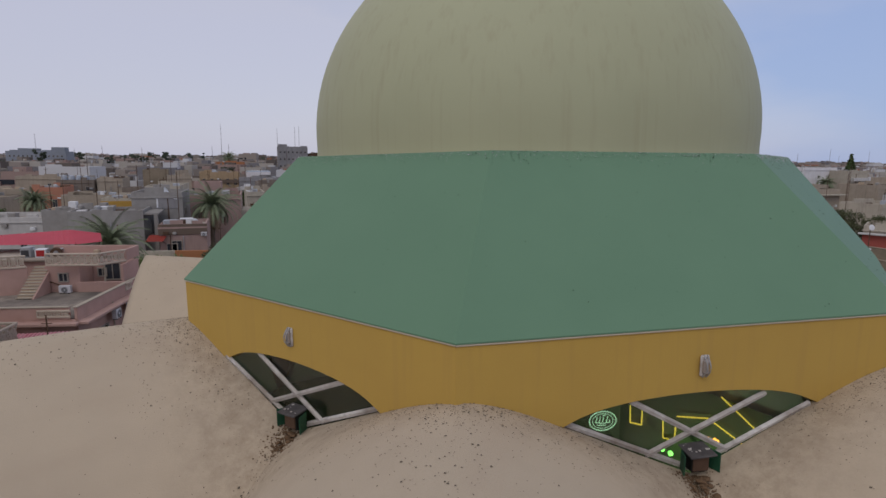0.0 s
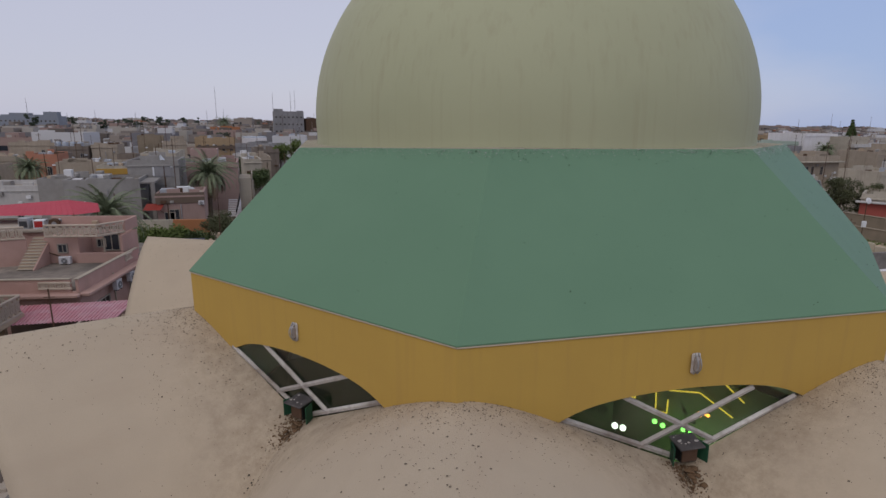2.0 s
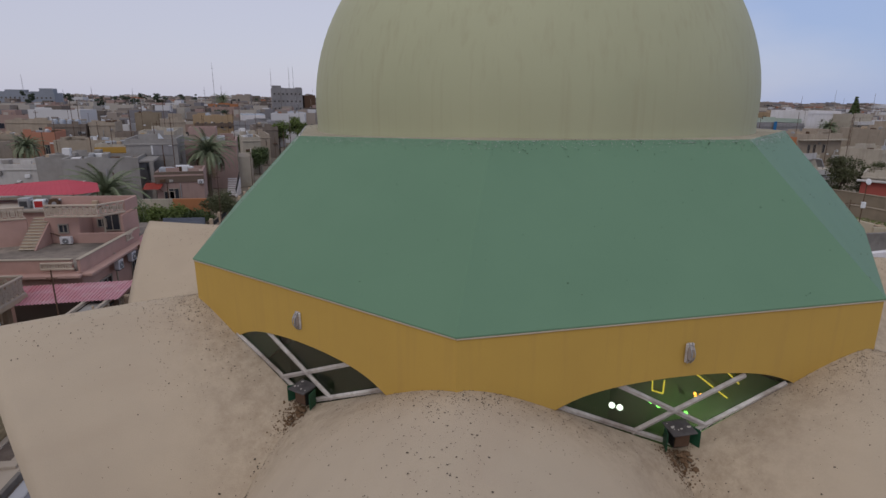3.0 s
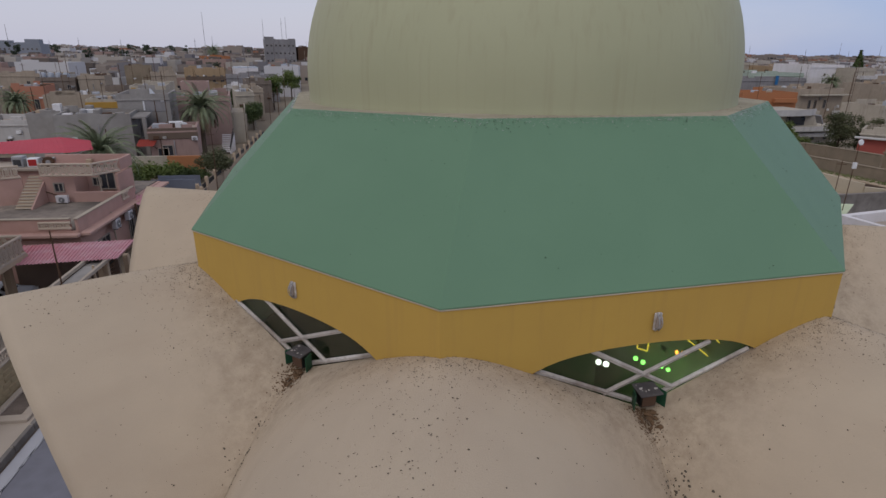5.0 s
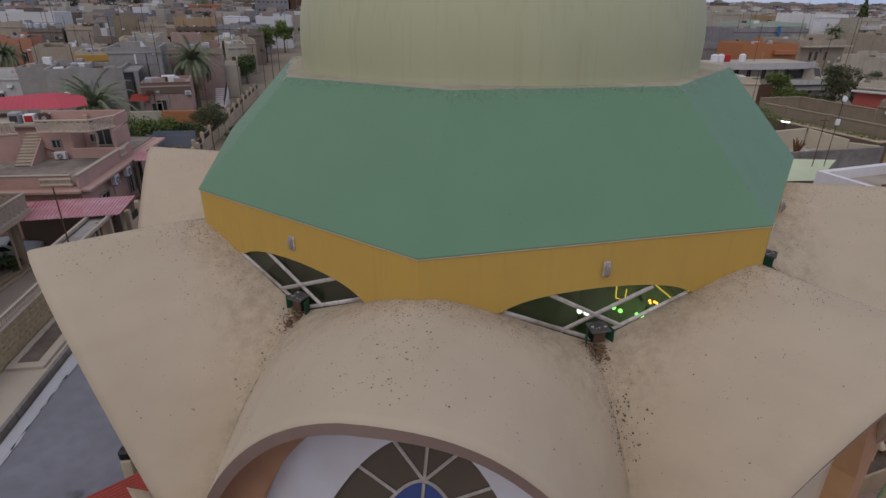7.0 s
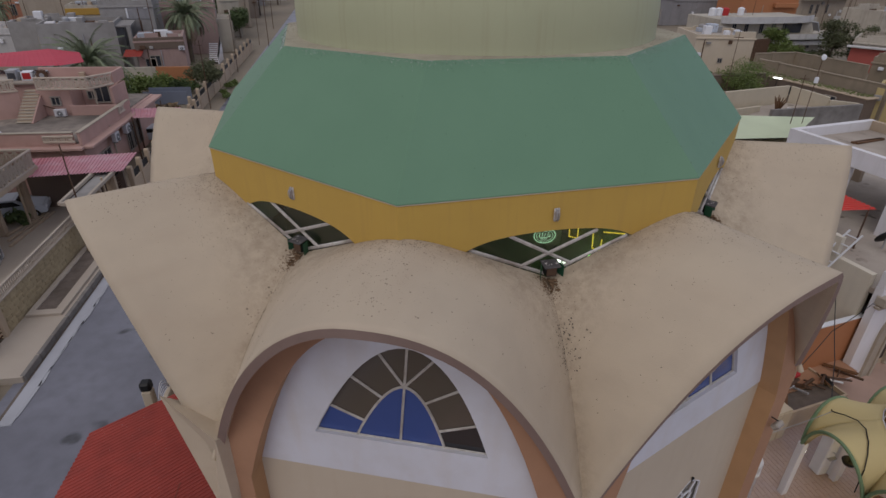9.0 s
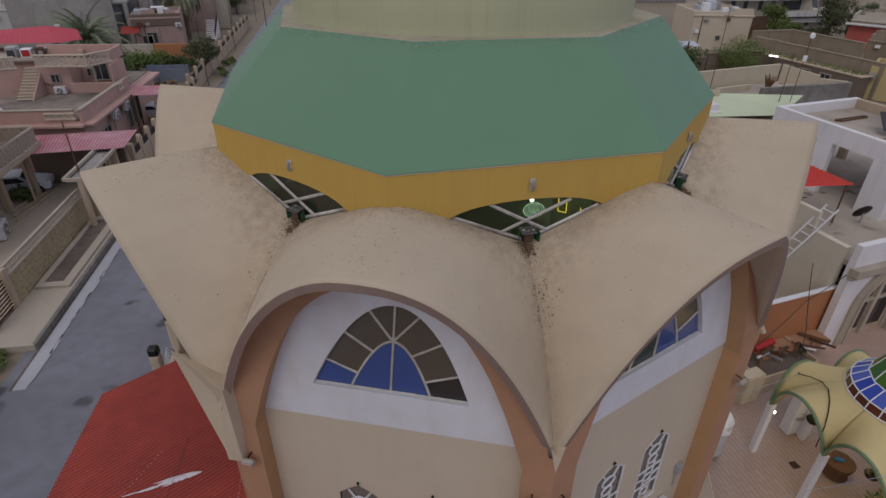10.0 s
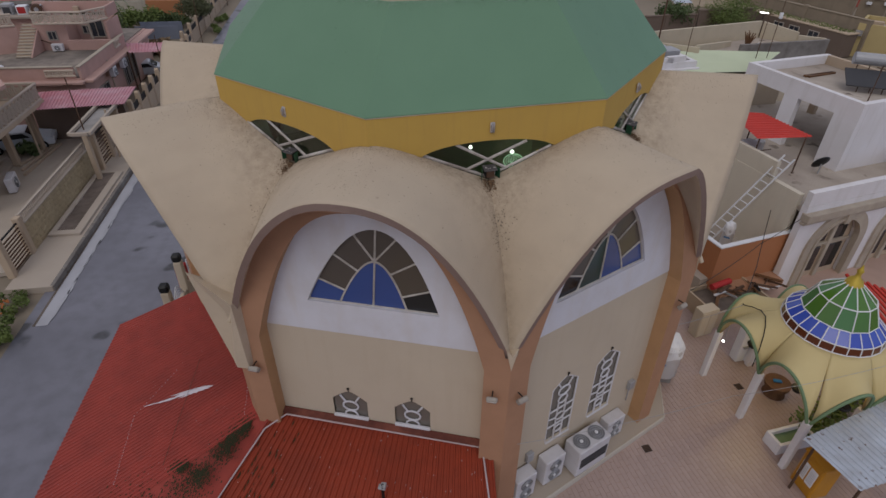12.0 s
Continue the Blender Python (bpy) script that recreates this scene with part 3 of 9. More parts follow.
def lancet(k, c):
    """Narrow pointed window with white tracery: rings at top and middle, paired bars between, a small finial above."""
    a = -90 + 45 * k
    x = WR - 0.012
    edge = [(x, c - WIN_H, WIN_B)] + [(x, c + WIN_H * q / 6, pointed(c + WIN_H * q / 6, c, WIN_H, WIN_S, WIN_T)) for q in range(-6, 7)] + [(x, c + WIN_H, WIN_B)]
    segs = []
    for zc, rh in ((2.43, 0.13), (2.17, 0.12), (1.62, 0.11), (1.2, 0.1)):
        rp = ring_pts(x, c, zc, 0.16 if zc > 2.3 else 0.13, rh)
        segs += list(zip(rp, rp[1:]))
    segs += [((x, c - 0.09, 2.53), (x, c - 0.2, 2.72)), ((x, c + 0.09, 2.53), (x, c + 0.2, 2.72))]
    segs += [((x, c + sg * 0.13, 1.62), (x, c + sg * WIN_H, 1.68)) for sg in (-1, 1)]
    segs += [((x, c + sg * 0.11, z0_), (x, c + sg * 0.11, z1_)) for sg in (-1, 1) for z0_, z1_ in ((2.06, 1.72), (1.52, WIN_B))]
    segs += [((x, c - WIN_H, z), (x, c + WIN_H, z)) for z in (1.9, 1.4)]
    if k == 1:
        segs += list(zip(edge, edge[1:]))
    fr = bars("lancet_window", segs, 0.021, WHITE, mosque, rz(a), "narrow pointed window with white tracery and dark glass", 5)
    pane_poly([(p[1], p[2]) for p in edge], x - 0.03, PALEPANE, fr)
    bm = bmesh.new()
    rod_bm((WR + 0.02, c, WIN_T + 0.02), (WR + 0.02, c, WIN_T + 0.08), 0.012, 8, bm=bm)
    bmesh.ops.create_uvsphere(bm, u_segments=8, v_segments=6, radius=0.026, matrix=Matrix.Translation((WR + 0.03, c, WIN_T + 0.1)))
    part("finial", bm, DARKMETAL, fr, "small dark ball finial")
    bm = box_bm(0.05, 0.72, 0.05, (WR + 0.01, c, WIN_B - 0.05), 0.01) if k else box_bm(0.07, 0.74, 0.07, (WR + 0.015, c, 2.1), 0.015)
    part("sill", bm, WHITE, fr)


def diamond_window(k):
    """Diamond-shaped clerestory light between two vaults, with flaking white bars."""
    a = -67.5 + 45 * k
    x = APO - 0.05
    bot, lft, rgt = (x, 0, 7.09), (x, -1.1, 7.575), (x, 1.1, 7.575)
    segs = [(bot, lft), (bot, rgt), ((x, -0.40, 7.24), (x, 0.66, 7.70)), ((x, 0.34, 7.22), (x, -0.56, 7.72))]
    fr = bars("diamond_window", segs, 0.025, FLAKED, mosque, rz(a), "diamond-shaped light with flaking white bars", 5)
    top = [(s_, arch_low(abs(s_)) + 0.03) for s_ in [1.16 - 2.32 * i / 14 for i in range(15)]]
    pane_poly([(0, 7.0)] + top, x - 0.02, CLEAR, fr)


for k in SEEN:
    fan_window(k)
    for c in WIN_C:
        lancet(k, c)
for k in (-1, 0, 1):
    diamond_window(k)

# plain closed inside of the mosque
room = bpy.data.meshes.new("inner_wall")
rvv = [((5.5 if z < 4.5 else 4.5) / math.cos(math.pi / 8) * math.cos(radians(22.5 + 45 * i)), (5.5 if z < 4.5 else 4.5) / math.cos(math.pi / 8) * math.sin(radians(22.5 + 45 * i)), z) for z in (-0.2, 4.49) for i in range(8)]
room.from_pydata(rvv, [], [(j * 8 + i, j * 8 + (i + 1) % 8, j * 8 + 8 + (i + 1) % 8, j * 8 + 8 + i) for j in range(1) for i in range(8)] + [tuple(range(8))])
room.materials.append(INNER)
child(new("inner_wall", room), mosque, None, "green-lit inside wall and floor")
ceil_v, ceil_f = revolve([(4.4, 8.25), (3.2, 9.3), (3.0, 9.7), (2.6, 11.2), (1.4, 12.4), (0.05, 12.9)], 32)
child(mesh_ob("inner_dome", ceil_v, ceil_f, INNER_W, True), mosque, None, "pale inside of the dome")


NEON = [
    [(1.91, 3.45), (1.89, 3.0), (1.55, 3.08), (1.55, 3.55)],
    [(0.96, 3.5), (0.93, 3.01), (0.63, 3.07), (0.62, 3.43)],
    [(0.6, 3.69), (-0.16, 3.95), (-0.95, 3.70)],
    [(-0.42, 4.55), (-1.16, 4.14)],
]
for line in NEON:
    bars("light_strip", [((5.42, a_[0], a_[1]), (5.42, b_[0], b_[1])) for a_, b_ in zip(line, line[1:])], 0.016, NEON_M, mosque, rz(45), "glowing yellow light strip", 5)
med_bm = bmesh.new()
for i in range(28):
    p, q = (2 * math.pi * i / 28, 2 * math.pi * (i + 1) / 28)
    for rr_, tt in ((0.28, 0.011), (0.215, 0.006)):
        rod_bm((0, rr_ * math.cos(p), rr_ * math.sin(p)), (0, rr_ * math.cos(q), rr_ * math.sin(q)), tt, 6, bm=med_bm)
for s0, z0, s1_, z1 in ((-0.14, -0.04, -0.13, 0.11), (-0.07, -0.03, -0.06, 0.13), (0.0, -0.03, 0.01, 0.1), (0.08, -0.02, 0.09, 0.14), (-0.15, -0.05, 0.02, -0.07), (0.02, -0.07, 0.15, -0.03), (0.15, -0.03, 0.13, 0.05), (-0.1, -0.13, 0.08, -0.12), (-0.02, 0.15, 0.04, 0.17)):
    rod_bm((0, s0, z0), (0, s1_, z1), 0.009, 6, bm=med_bm)
part("medallion", med_bm, MEDAL, mosque, "round pale-green lit wall medallion", pose(1.74, 4.16, 3.45, 0, 20, -80) @ Matrix.Scale(1.12, 4))


def bulb(at, r, material, name="bulb"):
    bm = bmesh.new()
    bmesh.ops.create_uvsphere(bm, u_segments=12, v_segments=8, radius=r)
    return part(name, bm, material, mosque, "", Matrix.Translation(at), True)


for at, r_, m_ in (
    ((2.25, 4.6, 2.42), 0.08, BULB_W), ((2.45, 4.6, 2.38), 0.08, BULB_W), ((3.1, 4.1, 2.92), 0.06, BULB_G), ((3.28, 4.05, 2.86), 0.06, BULB_G),
    ((3.64, 3.62, 3.04), 0.05, BULB_G), ((3.8, 3.6, 2.98), 0.05, BULB_G), ((3.7, 2.65, 4.0), 0.035, BULB_O), ((3.86, 2.6, 3.98), 0.035, BULB_O),
    ((3.78, 2.5, 4.06), 0.035, BULB_O), ((3.74, 2.72, 3.9), 0.03, BULB_O), ((1.64, 4.93, 3.42), 0.07, BULB_W), ((0.51, 2.66, 4.49), 0.06, BULB_W),
):
    bulb(at, r_, m_)
lamp = new("hall_lamp", bpy.data.lights.new("hall_lamp", "POINT"))
lamp.data.energy, lamp.data.color, lamp.data.shadow_soft_size = 62 * K * K, (0.70, 1.0, 0.50), 0.04
lamp.matrix_world = MT @ Matrix.Translation((3.4, 2.6, 2.4))

# ---- more materials ----
TILE = mat("courtyard_tiles", (0.43, 0.325, 0.29, 1), 0.38, dark=(0.30, 0.215, 0.185, 1), scale=1.5, grain=22, rand=0.4, bump=0.08, spec=0.5, amount=0.7)
GROUT = mat("tile_grout", (0.45, 0.31, 0.25, 1), 0.9, scale=2)
PLASTER_W = mat("white_wall_paint", (0.72, 0.70, 0.72, 1), 0.8, dark=(0.55, 0.52, 0.5, 1), scale=1.0, streaks=(0.5, 0.47, 0.44, 1), streak_scale=(3, 3, 0.4))
STONE = mat("pale_stone", (0.46, 0.40, 0.32, 1), 0.85, dark=(0.3, 0.25, 0.2, 1), scale=4, amount=0.7, rand=0.4)
STONE2 = mat("rough_wall_stone", (0.46, 0.37, 0.23, 1), 0.9, dark=(0.27, 0.215, 0.13, 1), scale=6, amount=0.8, rand=0.45, bump=0.5)
CONCRETE = mat("concrete", (0.33, 0.315, 0.30, 1), 0.9, dark=(0.21, 0.195, 0.185, 1), scale=1.4, amount=0.9, grain=30, streaks=(0.17, 0.155, 0.145, 1), streak_scale=(1.2, 1.2, 0.5))
CONC_ROOF = mat("dusty_roof", (0.46, 0.40, 0.34, 1), 0.95, dark=(0.28, 0.235, 0.195, 1), scale=1.3, amount=0.85, grain=18, spots=(0.17, 0.135, 0.11, 1), spot_scale=1.6, spot_cut=0.62)
PAVE = mat("pavement", (0.43, 0.37, 0.305, 1), 0.9, dark=(0.33, 0.27, 0.22, 1), scale=0.9, grain=25, rand=0.2)
KERB = mat("pale_kerb", (0.42, 0.42, 0.45, 1), 0.9, dark=(0.28, 0.28, 0.30, 1), scale=1.0, amount=0.7)
PINK = mat("pink_paint", (0.51, 0.33, 0.285, 1), 0.85, dark=(0.38, 0.24, 0.205, 1), scale=1.8, amount=0.7, streaks=(0.38, 0.26, 0.22, 1), streak_scale=(2, 2, 0.3))
TAN = mat("tan_render", (0.46, 0.36, 0.26, 1), 0.9, dark=(0.34, 0.26, 0.19, 1), scale=0.7, streaks=(0.3, 0.24, 0.18, 1), streak_scale=(2, 2, 0.3))
ORANGE_W = mat("orange_wall_paint", (0.40, 0.165, 0.075, 1), 0.8, dark=(0.36, 0.16, 0.07, 1), scale=1.5)
REDSHEET = mat("bright_red_sheet", (0.55, 0.05, 0.035, 1), 0.5, scale=1.5)
PINKSHEET = mat("faded_pink_sheet", (0.50, 0.28, 0.32, 1), 0.6, dark=(0.40, 0.11, 0.13, 1), scale=1.2, amount=0.8, streaks=(0.58, 0.45, 0.46, 1), streak_scale=(1.5, 1.5, 1.5))
AWNING = mat("crimson_awning", (0.5, 0.06, 0.09, 1), 0.7, scale=0.6)
TIN = mat("grey_tin_sheet", (0.50, 0.55, 0.63, 1), 0.45, 0.15, dark=(0.28, 0.27, 0.27, 1), scale=3.5, amount=0.6, spots=(0.13, 0.07, 0.045, 1), spot_scale=9, spot_cut=0.65)
GREENSHEET = mat("pale_green_sheet", (0.60, 0.66, 0.48, 1), 0.6, scale=0.8)
PLASTIC_W = mat("white_plastic", (0.72, 0.72, 0.74, 1), 0.45, scale=3, amount=0.3, bump=0.03)
ACWHITE = mat("weathered_casing", (0.58, 0.57, 0.60, 1), 0.5, dark=(0.4, 0.37, 0.36, 1), scale=5, amount=0.5, bump=0.03)
GREYMETAL = mat("grey_metal", (0.38, 0.38, 0.39, 1), 0.5, 0.3, scale=8)
ALU = mat("aluminium", (0.62, 0.63, 0.64, 1), 0.35, 0.7, scale=8, bump=0.03)
RUST = mat("rusty_steel", (0.12, 0.07, 0.045, 1), 0.8, 0.2, scale=14, amount=0.8)
FANGREY = mat("fan_guard_grey", (0.17, 0.17, 0.185, 1), 0.6, scale=10)
GRILLE = mat("dark_grille", (0.05, 0.05, 0.055, 1), 0.6, scale=10)
KIOSK = mat("kiosk_yellow", (0.58, 0.47, 0.23, 1), 0.7, dark=(0.5, 0.4, 0.2, 1), scale=1.6)
TRIM_G = mat("green_trim", (0.16, 0.24, 0.13, 1), 0.6, scale=4)
GREENPANE = glass("green_pane", (0.10, 0.26, 0.03, 1), 0.08, 0.4)
TEALPANE = glass("dark_green_pane", (0.05, 0.17, 0.04, 1), 0.08)
BLUEPANE = glass("cobalt_pane", (0.04, 0.08, 0.42, 1), 0.08)
BROWNPANE = glass("brown_pane", (0.11, 0.03, 0.012, 1), 0.1)
GOLD = mat("gold_paint", (0.55, 0.40, 0.06, 1), 0.4, 0.3, scale=5)
YELLOWBOX = mat("amber_plastic", (0.48, 0.22, 0.02, 1), 0.4, scale=3)
CARWHITE = mat("white_car_paint", (0.55, 0.58, 0.62, 1), 0.25, scale=2, amount=0.15, bump=0.0, spec=0.5)
TYRE = mat("tyre_rubber", (0.02, 0.02, 0.02, 1), 0.85, scale=10)
LEAF = mat("leaf", (0.095, 0.13, 0.045, 1), 0.7, dark=(0.045, 0.07, 0.025, 1), scale=5, amount=0.8)
LEAF_B = mat("bright_leaf", (0.15, 0.195, 0.05, 1), 0.7, dark=(0.075, 0.105, 0.03, 1), scale=5, amount=0.8)
PALMLEAF = mat("palm_frond", (0.235, 0.27, 0.165, 1), 0.7, dark=(0.15, 0.18, 0.105, 1), scale=3, amount=0.7)
BARK = mat("bark", (0.13, 0.10, 0.075, 1), 0.95, scale=10, amount=0.8, bump=0.5)
DRYLEAF = mat("dry_frond", (0.22, 0.16, 0.10, 1), 0.9, scale=4)
SOIL = mat("soil", (0.17, 0.135, 0.115, 1), 0.95, dark=(0.09, 0.07, 0.055, 1), scale=4, amount=0.9, grain=30, bump=0.6)
ROUGHCONC = mat("rough_block_wall", (0.27, 0.25, 0.23, 1), 0.95, dark=(0.12, 0.105, 0.095, 1), scale=3.0, amount=1.0, grain=40, bump=0.4)
CASTCREAM = mat("cast_cream_block", (0.52, 0.44, 0.36, 1), 0.9, dark=(0.38, 0.31, 0.25, 1), scale=3)
LEAF_FAR = mat("distant_leaf", (0.085, 0.105, 0.07, 1), 0.8, dark=(0.055, 0.07, 0.05, 1), scale=0.5)
TERRACE = mat("terrace_concrete", (0.30, 0.255, 0.215, 1), 0.95, dark=(0.105, 0.09, 0.08, 1), scale=2.2, amount=1.0, grain=18)
SALMON = mat("salmon_paint", (0.44, 0.20, 0.13, 1), 0.85, scale=1.0)
OCHRE_W = mat("bright_ochre_paint", (0.45, 0.27, 0.06, 1), 0.85, scale=1.0)
OCHRE_P = mat("pale_yellow_paint", (0.46, 0.36, 0.17, 1), 0.85, scale=1.0)
UMBERTAN = mat("plain_tan_render", (0.29, 0.23, 0.165, 1), 0.9, dark=(0.17, 0.14, 0.10, 1), scale=0.9, amount=0.8, streaks=(0.17, 0.14, 0.10, 1), streak_scale=(2, 2, 0.4))
PALEBLUE = mat("pale_blue_sheet", (0.46, 0.50, 0.57, 1), 0.6, scale=0.8)
PALEGREEN = mat("pale_green_paint", (0.38, 0.45, 0.38, 1), 0.85, scale=0.8)
BLUEGREY = mat("blue_grey_cladding", (0.27, 0.29, 0.33, 1), 0.7, scale=0.6)
OLIVE = mat("olive_leaf", (0.125, 0.13, 0.065, 1), 0.75, dark=(0.06, 0.07, 0.035, 1), scale=5, amount=0.8)
BROWNWALL = mat("brown_house_wall", (0.155, 0.115, 0.09, 1), 0.9, scale=1)
MOSS = mat("moss_dirt", (0.045, 0.045, 0.02, 1), 0.95, scale=9, amount=0.9, bump=0.6)
LIMEWASH = mat("lime_smear", (0.62, 0.56, 0.6, 1), 0.9, scale=9, amount=0.6)
NESTMUD = mat("brown_nest_mud", (0.17, 0.105, 0.06, 1), 0.95, scale=12, bump=0.4)
GUANO = mat("dark_droppings", (0.125, 0.105, 0.08, 1), 0.95, scale=12)
GREENFLAP = mat("green_flap", (0.02, 0.085, 0.045, 1), 0.5, scale=8)
REDBAR = mat("red_fabric", (0.42, 0.03, 0.03, 1), 0.7, scale=6)
BLUETARP = mat("blue_cloth", (0.03, 0.16, 0.36, 1), 0.7, scale=6)
WOODB = mat("brown_wood", (0.17, 0.085, 0.04, 1), 0.7, dark=(0.09, 0.045, 0.02, 1), scale=9, amount=0.8)
WALLS = [mat("town_wall_" + n_, c_, 0.9, scale=1.4, amount=0.85, grain=14, streaks=tuple(x * 0.5 for x in c_[:3]) + (1,), streak_scale=(2.6, 2.6, 0.3)) for n_, c_ in (
    ("sand", (0.40, 0.335, 0.265, 1)), ("grey", (0.28, 0.27, 0.275, 1)), ("cream", (0.47, 0.42, 0.345, 1)), ("rose", (0.40, 0.28, 0.25, 1)), ("umber", (0.22, 0.18, 0.15, 1)), ("pale", (0.57, 0.55, 0.535, 1)), ("ochre", (0.41, 0.295, 0.18, 1)))]
WINDARK = glass("house_window", (0.03, 0.035, 0.045, 1), 0.15)
WINFRAME = mat("window_trim", (0.34, 0.30, 0.26, 1), 0.7, scale=6)


def thing(name, m, label, category, group="", kind=""):
    return tagged(empty(name, m), label, category, group, kind)


def strip_mesh(name, cols, material, smooth=False):
    """A sheet from rows of points."""
    nv = len(cols[0])
    v = [p for c in cols for p in c]
    f = [(i * nv + j, i * nv + j + 1, i * nv + nv + j + 1, i * nv + nv + j) for i in range(len(cols) - 1) for j in range(nv - 1)]
    return mesh_ob(name, v, f, material, smooth)


# ---- ground, road, courtyard ----
SF = pose(-12.03, -2.82, 0, 0, 0, 20.8)
gr = 2500
ground = tagged(mesh_ob("ground", [(-gr, -gr, -0.46), (gr, -gr, -0.46), (gr, gr, -0.46), (-gr, gr, -0.46)], [(0, 1, 2, 3)], DIRT), "dusty town ground", "ground", kind="structure")


def slab(name, x0, x1, y0, y1, z0, z1, material, label, m=SF, kind="structure", category="", bevel=0.01):
    bm = box_bm(x1 - x0, y1 - y0, z1 - z0, ((x0 + x1) / 2, (y0 + y1) / 2, z0), bevel)
    me = bpy.data.meshes.new(name)
    bm.to_mesh(me)
    bm.free()
    me.materials.append(material)
    ob = new(name, me)
    ob.matrix_world = m
    return tagged(ob, label, category or name, kind=kind)


slab("road", -0.3, 5.2, -30, 130, -0.6, -0.42, ASPHALT, "worn grey asphalt street with damp patches", bevel=0)
slab("drain_gap", 0.0, 0.1, 0.0, 24, -0.6, -0.412, SOIL, "dark damp gap between kerb and gutter")
slab("gutter", 0.1, 0.46, 0.0, 24, -0.6, -0.395, KERB, "pale concrete gutter strip beside the street")
slab("verge", -2.2, -0.3, 17.2, 130, -0.6, -0.415, DIRT, "dusty earth verge with weeds beside the street")
slab("pavement", -1.46, -0.02, 1.75, 17.2, -0.6, -0.21, PAVE, "raised beige pavement with a dark kerb face")
slab("courtyard", -7.0, 9.0, -14, 13, -0.6, -0.3, TILE, "courtyard floor of pinkish stone tiles", m=pose(10.5, -1.5, 0, 0, 0, -63.2), bevel=0).data.materials[0] = GROUT
for i in range(9):
    slab("kerb_stone", -0.1, 0.03, 1.8 + i, 2.77 + i, -0.5, -0.2, ROUGHCONC, "dark weathered kerb stone beside the pavement", kind="")

# ---- street side: pavement planter, stone wall, gates ----
def planter(y0, y1):
    t_ = thing("planter", SF, "long sunken planter of dark soil with pale rim", "planter")
    for a in ((-1.34, -1.14, y0, y1), (-0.5, -0.2, y0, y1), (-1.34, -0.2, y0 - 0.3, y0), (-1.34, -0.2, y1, y1 + 0.1)):
        part("rim", box_bm(a[1] - a[0], a[3] - a[2], 0.14, ((a[0] + a[1]) / 2, (a[2] + a[3]) / 2, -0.25), 0.015), PAVE, t_)
    bm = bmesh.new()
    bmesh.ops.create_grid(bm, x_segments=8, y_segments=40, size=0.5, matrix=Matrix.Translation((-0.82, (y0 + y1) / 2, -0.17)) @ Matrix.Diagonal((0.66, y1 - y0, 1, 1)))
    for v in bm.verts:
        v.co.z += noise.noise(v.co * 4) * 0.03
    part("soil_bed", bm, SOIL, t_)


# ragged inner edge of the gutter strip and damp stains beside it
edge_rng = random.Random(17)
gv_, gf_ = [], []
for i in range(70):
    y_, w_, l_ = 1.0 + i * 0.2 + edge_rng.uniform(-0.1, 0.1), edge_rng.uniform(0.01, 0.09), edge_rng.uniform(0.15, 0.8)
    c_ = len(gv_)
    for a_ in range(9):
        f_ = math.pi * a_ / 8
        gv_.append((0.455 + w_ * math.sin(f_) * edge_rng.uniform(0.75, 1.2), y_ + l_ * math.cos(f_), -0.4 - 0.004 * (i % 3)))
    gf_.append(tuple(range(c_, c_ + 9)))
ge_ = mesh_ob("gutter_edge", gv_, gf_, KERB)
ge_.matrix_world = SF
tagged(ge_, "ragged cement edge of the gutter strip", "gutter", kind="structure")
planter(5.2, 10.0)
stone_rng = random.Random(5)


def stone_wall(y0, y1, x, h):
    t_ = tagged(empty("garden_wall", SF), "garden wall of irregular tan stone with pierced rail", "wall")
    part("core", box_bm(0.19, y1 - y0, h, (x - 0.095, (y0 + y1) / 2, -0.25), 0.01), STONE2, t_)
    bm0 = [box_bm(0.06, 0.3 * sx, 0.17, (0, 0, 0), 0.03) for sx in (0.75, 1.0, 1.3)]
    mes = []
    for b in bm0:
        me = bpy.data.meshes.new("stone")
        b.to_mesh(me)
        b.free()
        me.materials.append(STONE2)
        mes.append(me)
    rows = int(h / 0.19)
    n = 0
    for r_ in range(rows):
        y = y0 + stone_rng.uniform(0.0, 0.15)
        while y < y1 - 0.15 and n < 260:
            k = stone_rng.randrange(3)
            w_ = (0.225, 0.3, 0.39)[k]
            o = child(new("stone", mes[k]), t_, pose(x - 0.02 + stone_rng.uniform(-0.012, 0.010), y + w_ / 2, -0.23 + r_ * 0.19, stone_rng.uniform(-11, 11), 0, stone_rng.uniform(-2, 2)))
            y += w_ + 0.02
            n += 1
    part("coping", box_bm(0.28, y1 - y0, 0.05, (x - 0.1, (y0 + y1) / 2, h - 0.25), 0.01), PAVE, t_)
    zb = h - 0.2
    bm = bmesh.new()
    for i in range(int((y1 - y0) / 0.12)):
        yy = y0 + 0.06 + i * 0.12
        rod_bm((x - 0.1, yy, zb), (x - 0.1, yy + 0.06, zb + 0.26), 0.016, 5, bm=bm)
        rod_bm((x - 0.1, yy + 0.06, zb), (x - 0.1, yy, zb + 0.26), 0.016, 5, bm=bm)
    part("pierced_rail", bm, PAVE, t_, "pierced cast rail")
    part("top_rail", box_bm(0.1, y1 - y0, 0.05, (x - 0.1, (y0 + y1) / 2, zb + 0.26), 0.01), PAVE, t_)


stone_wall(4.1, 10.2, -1.42, 1.15)


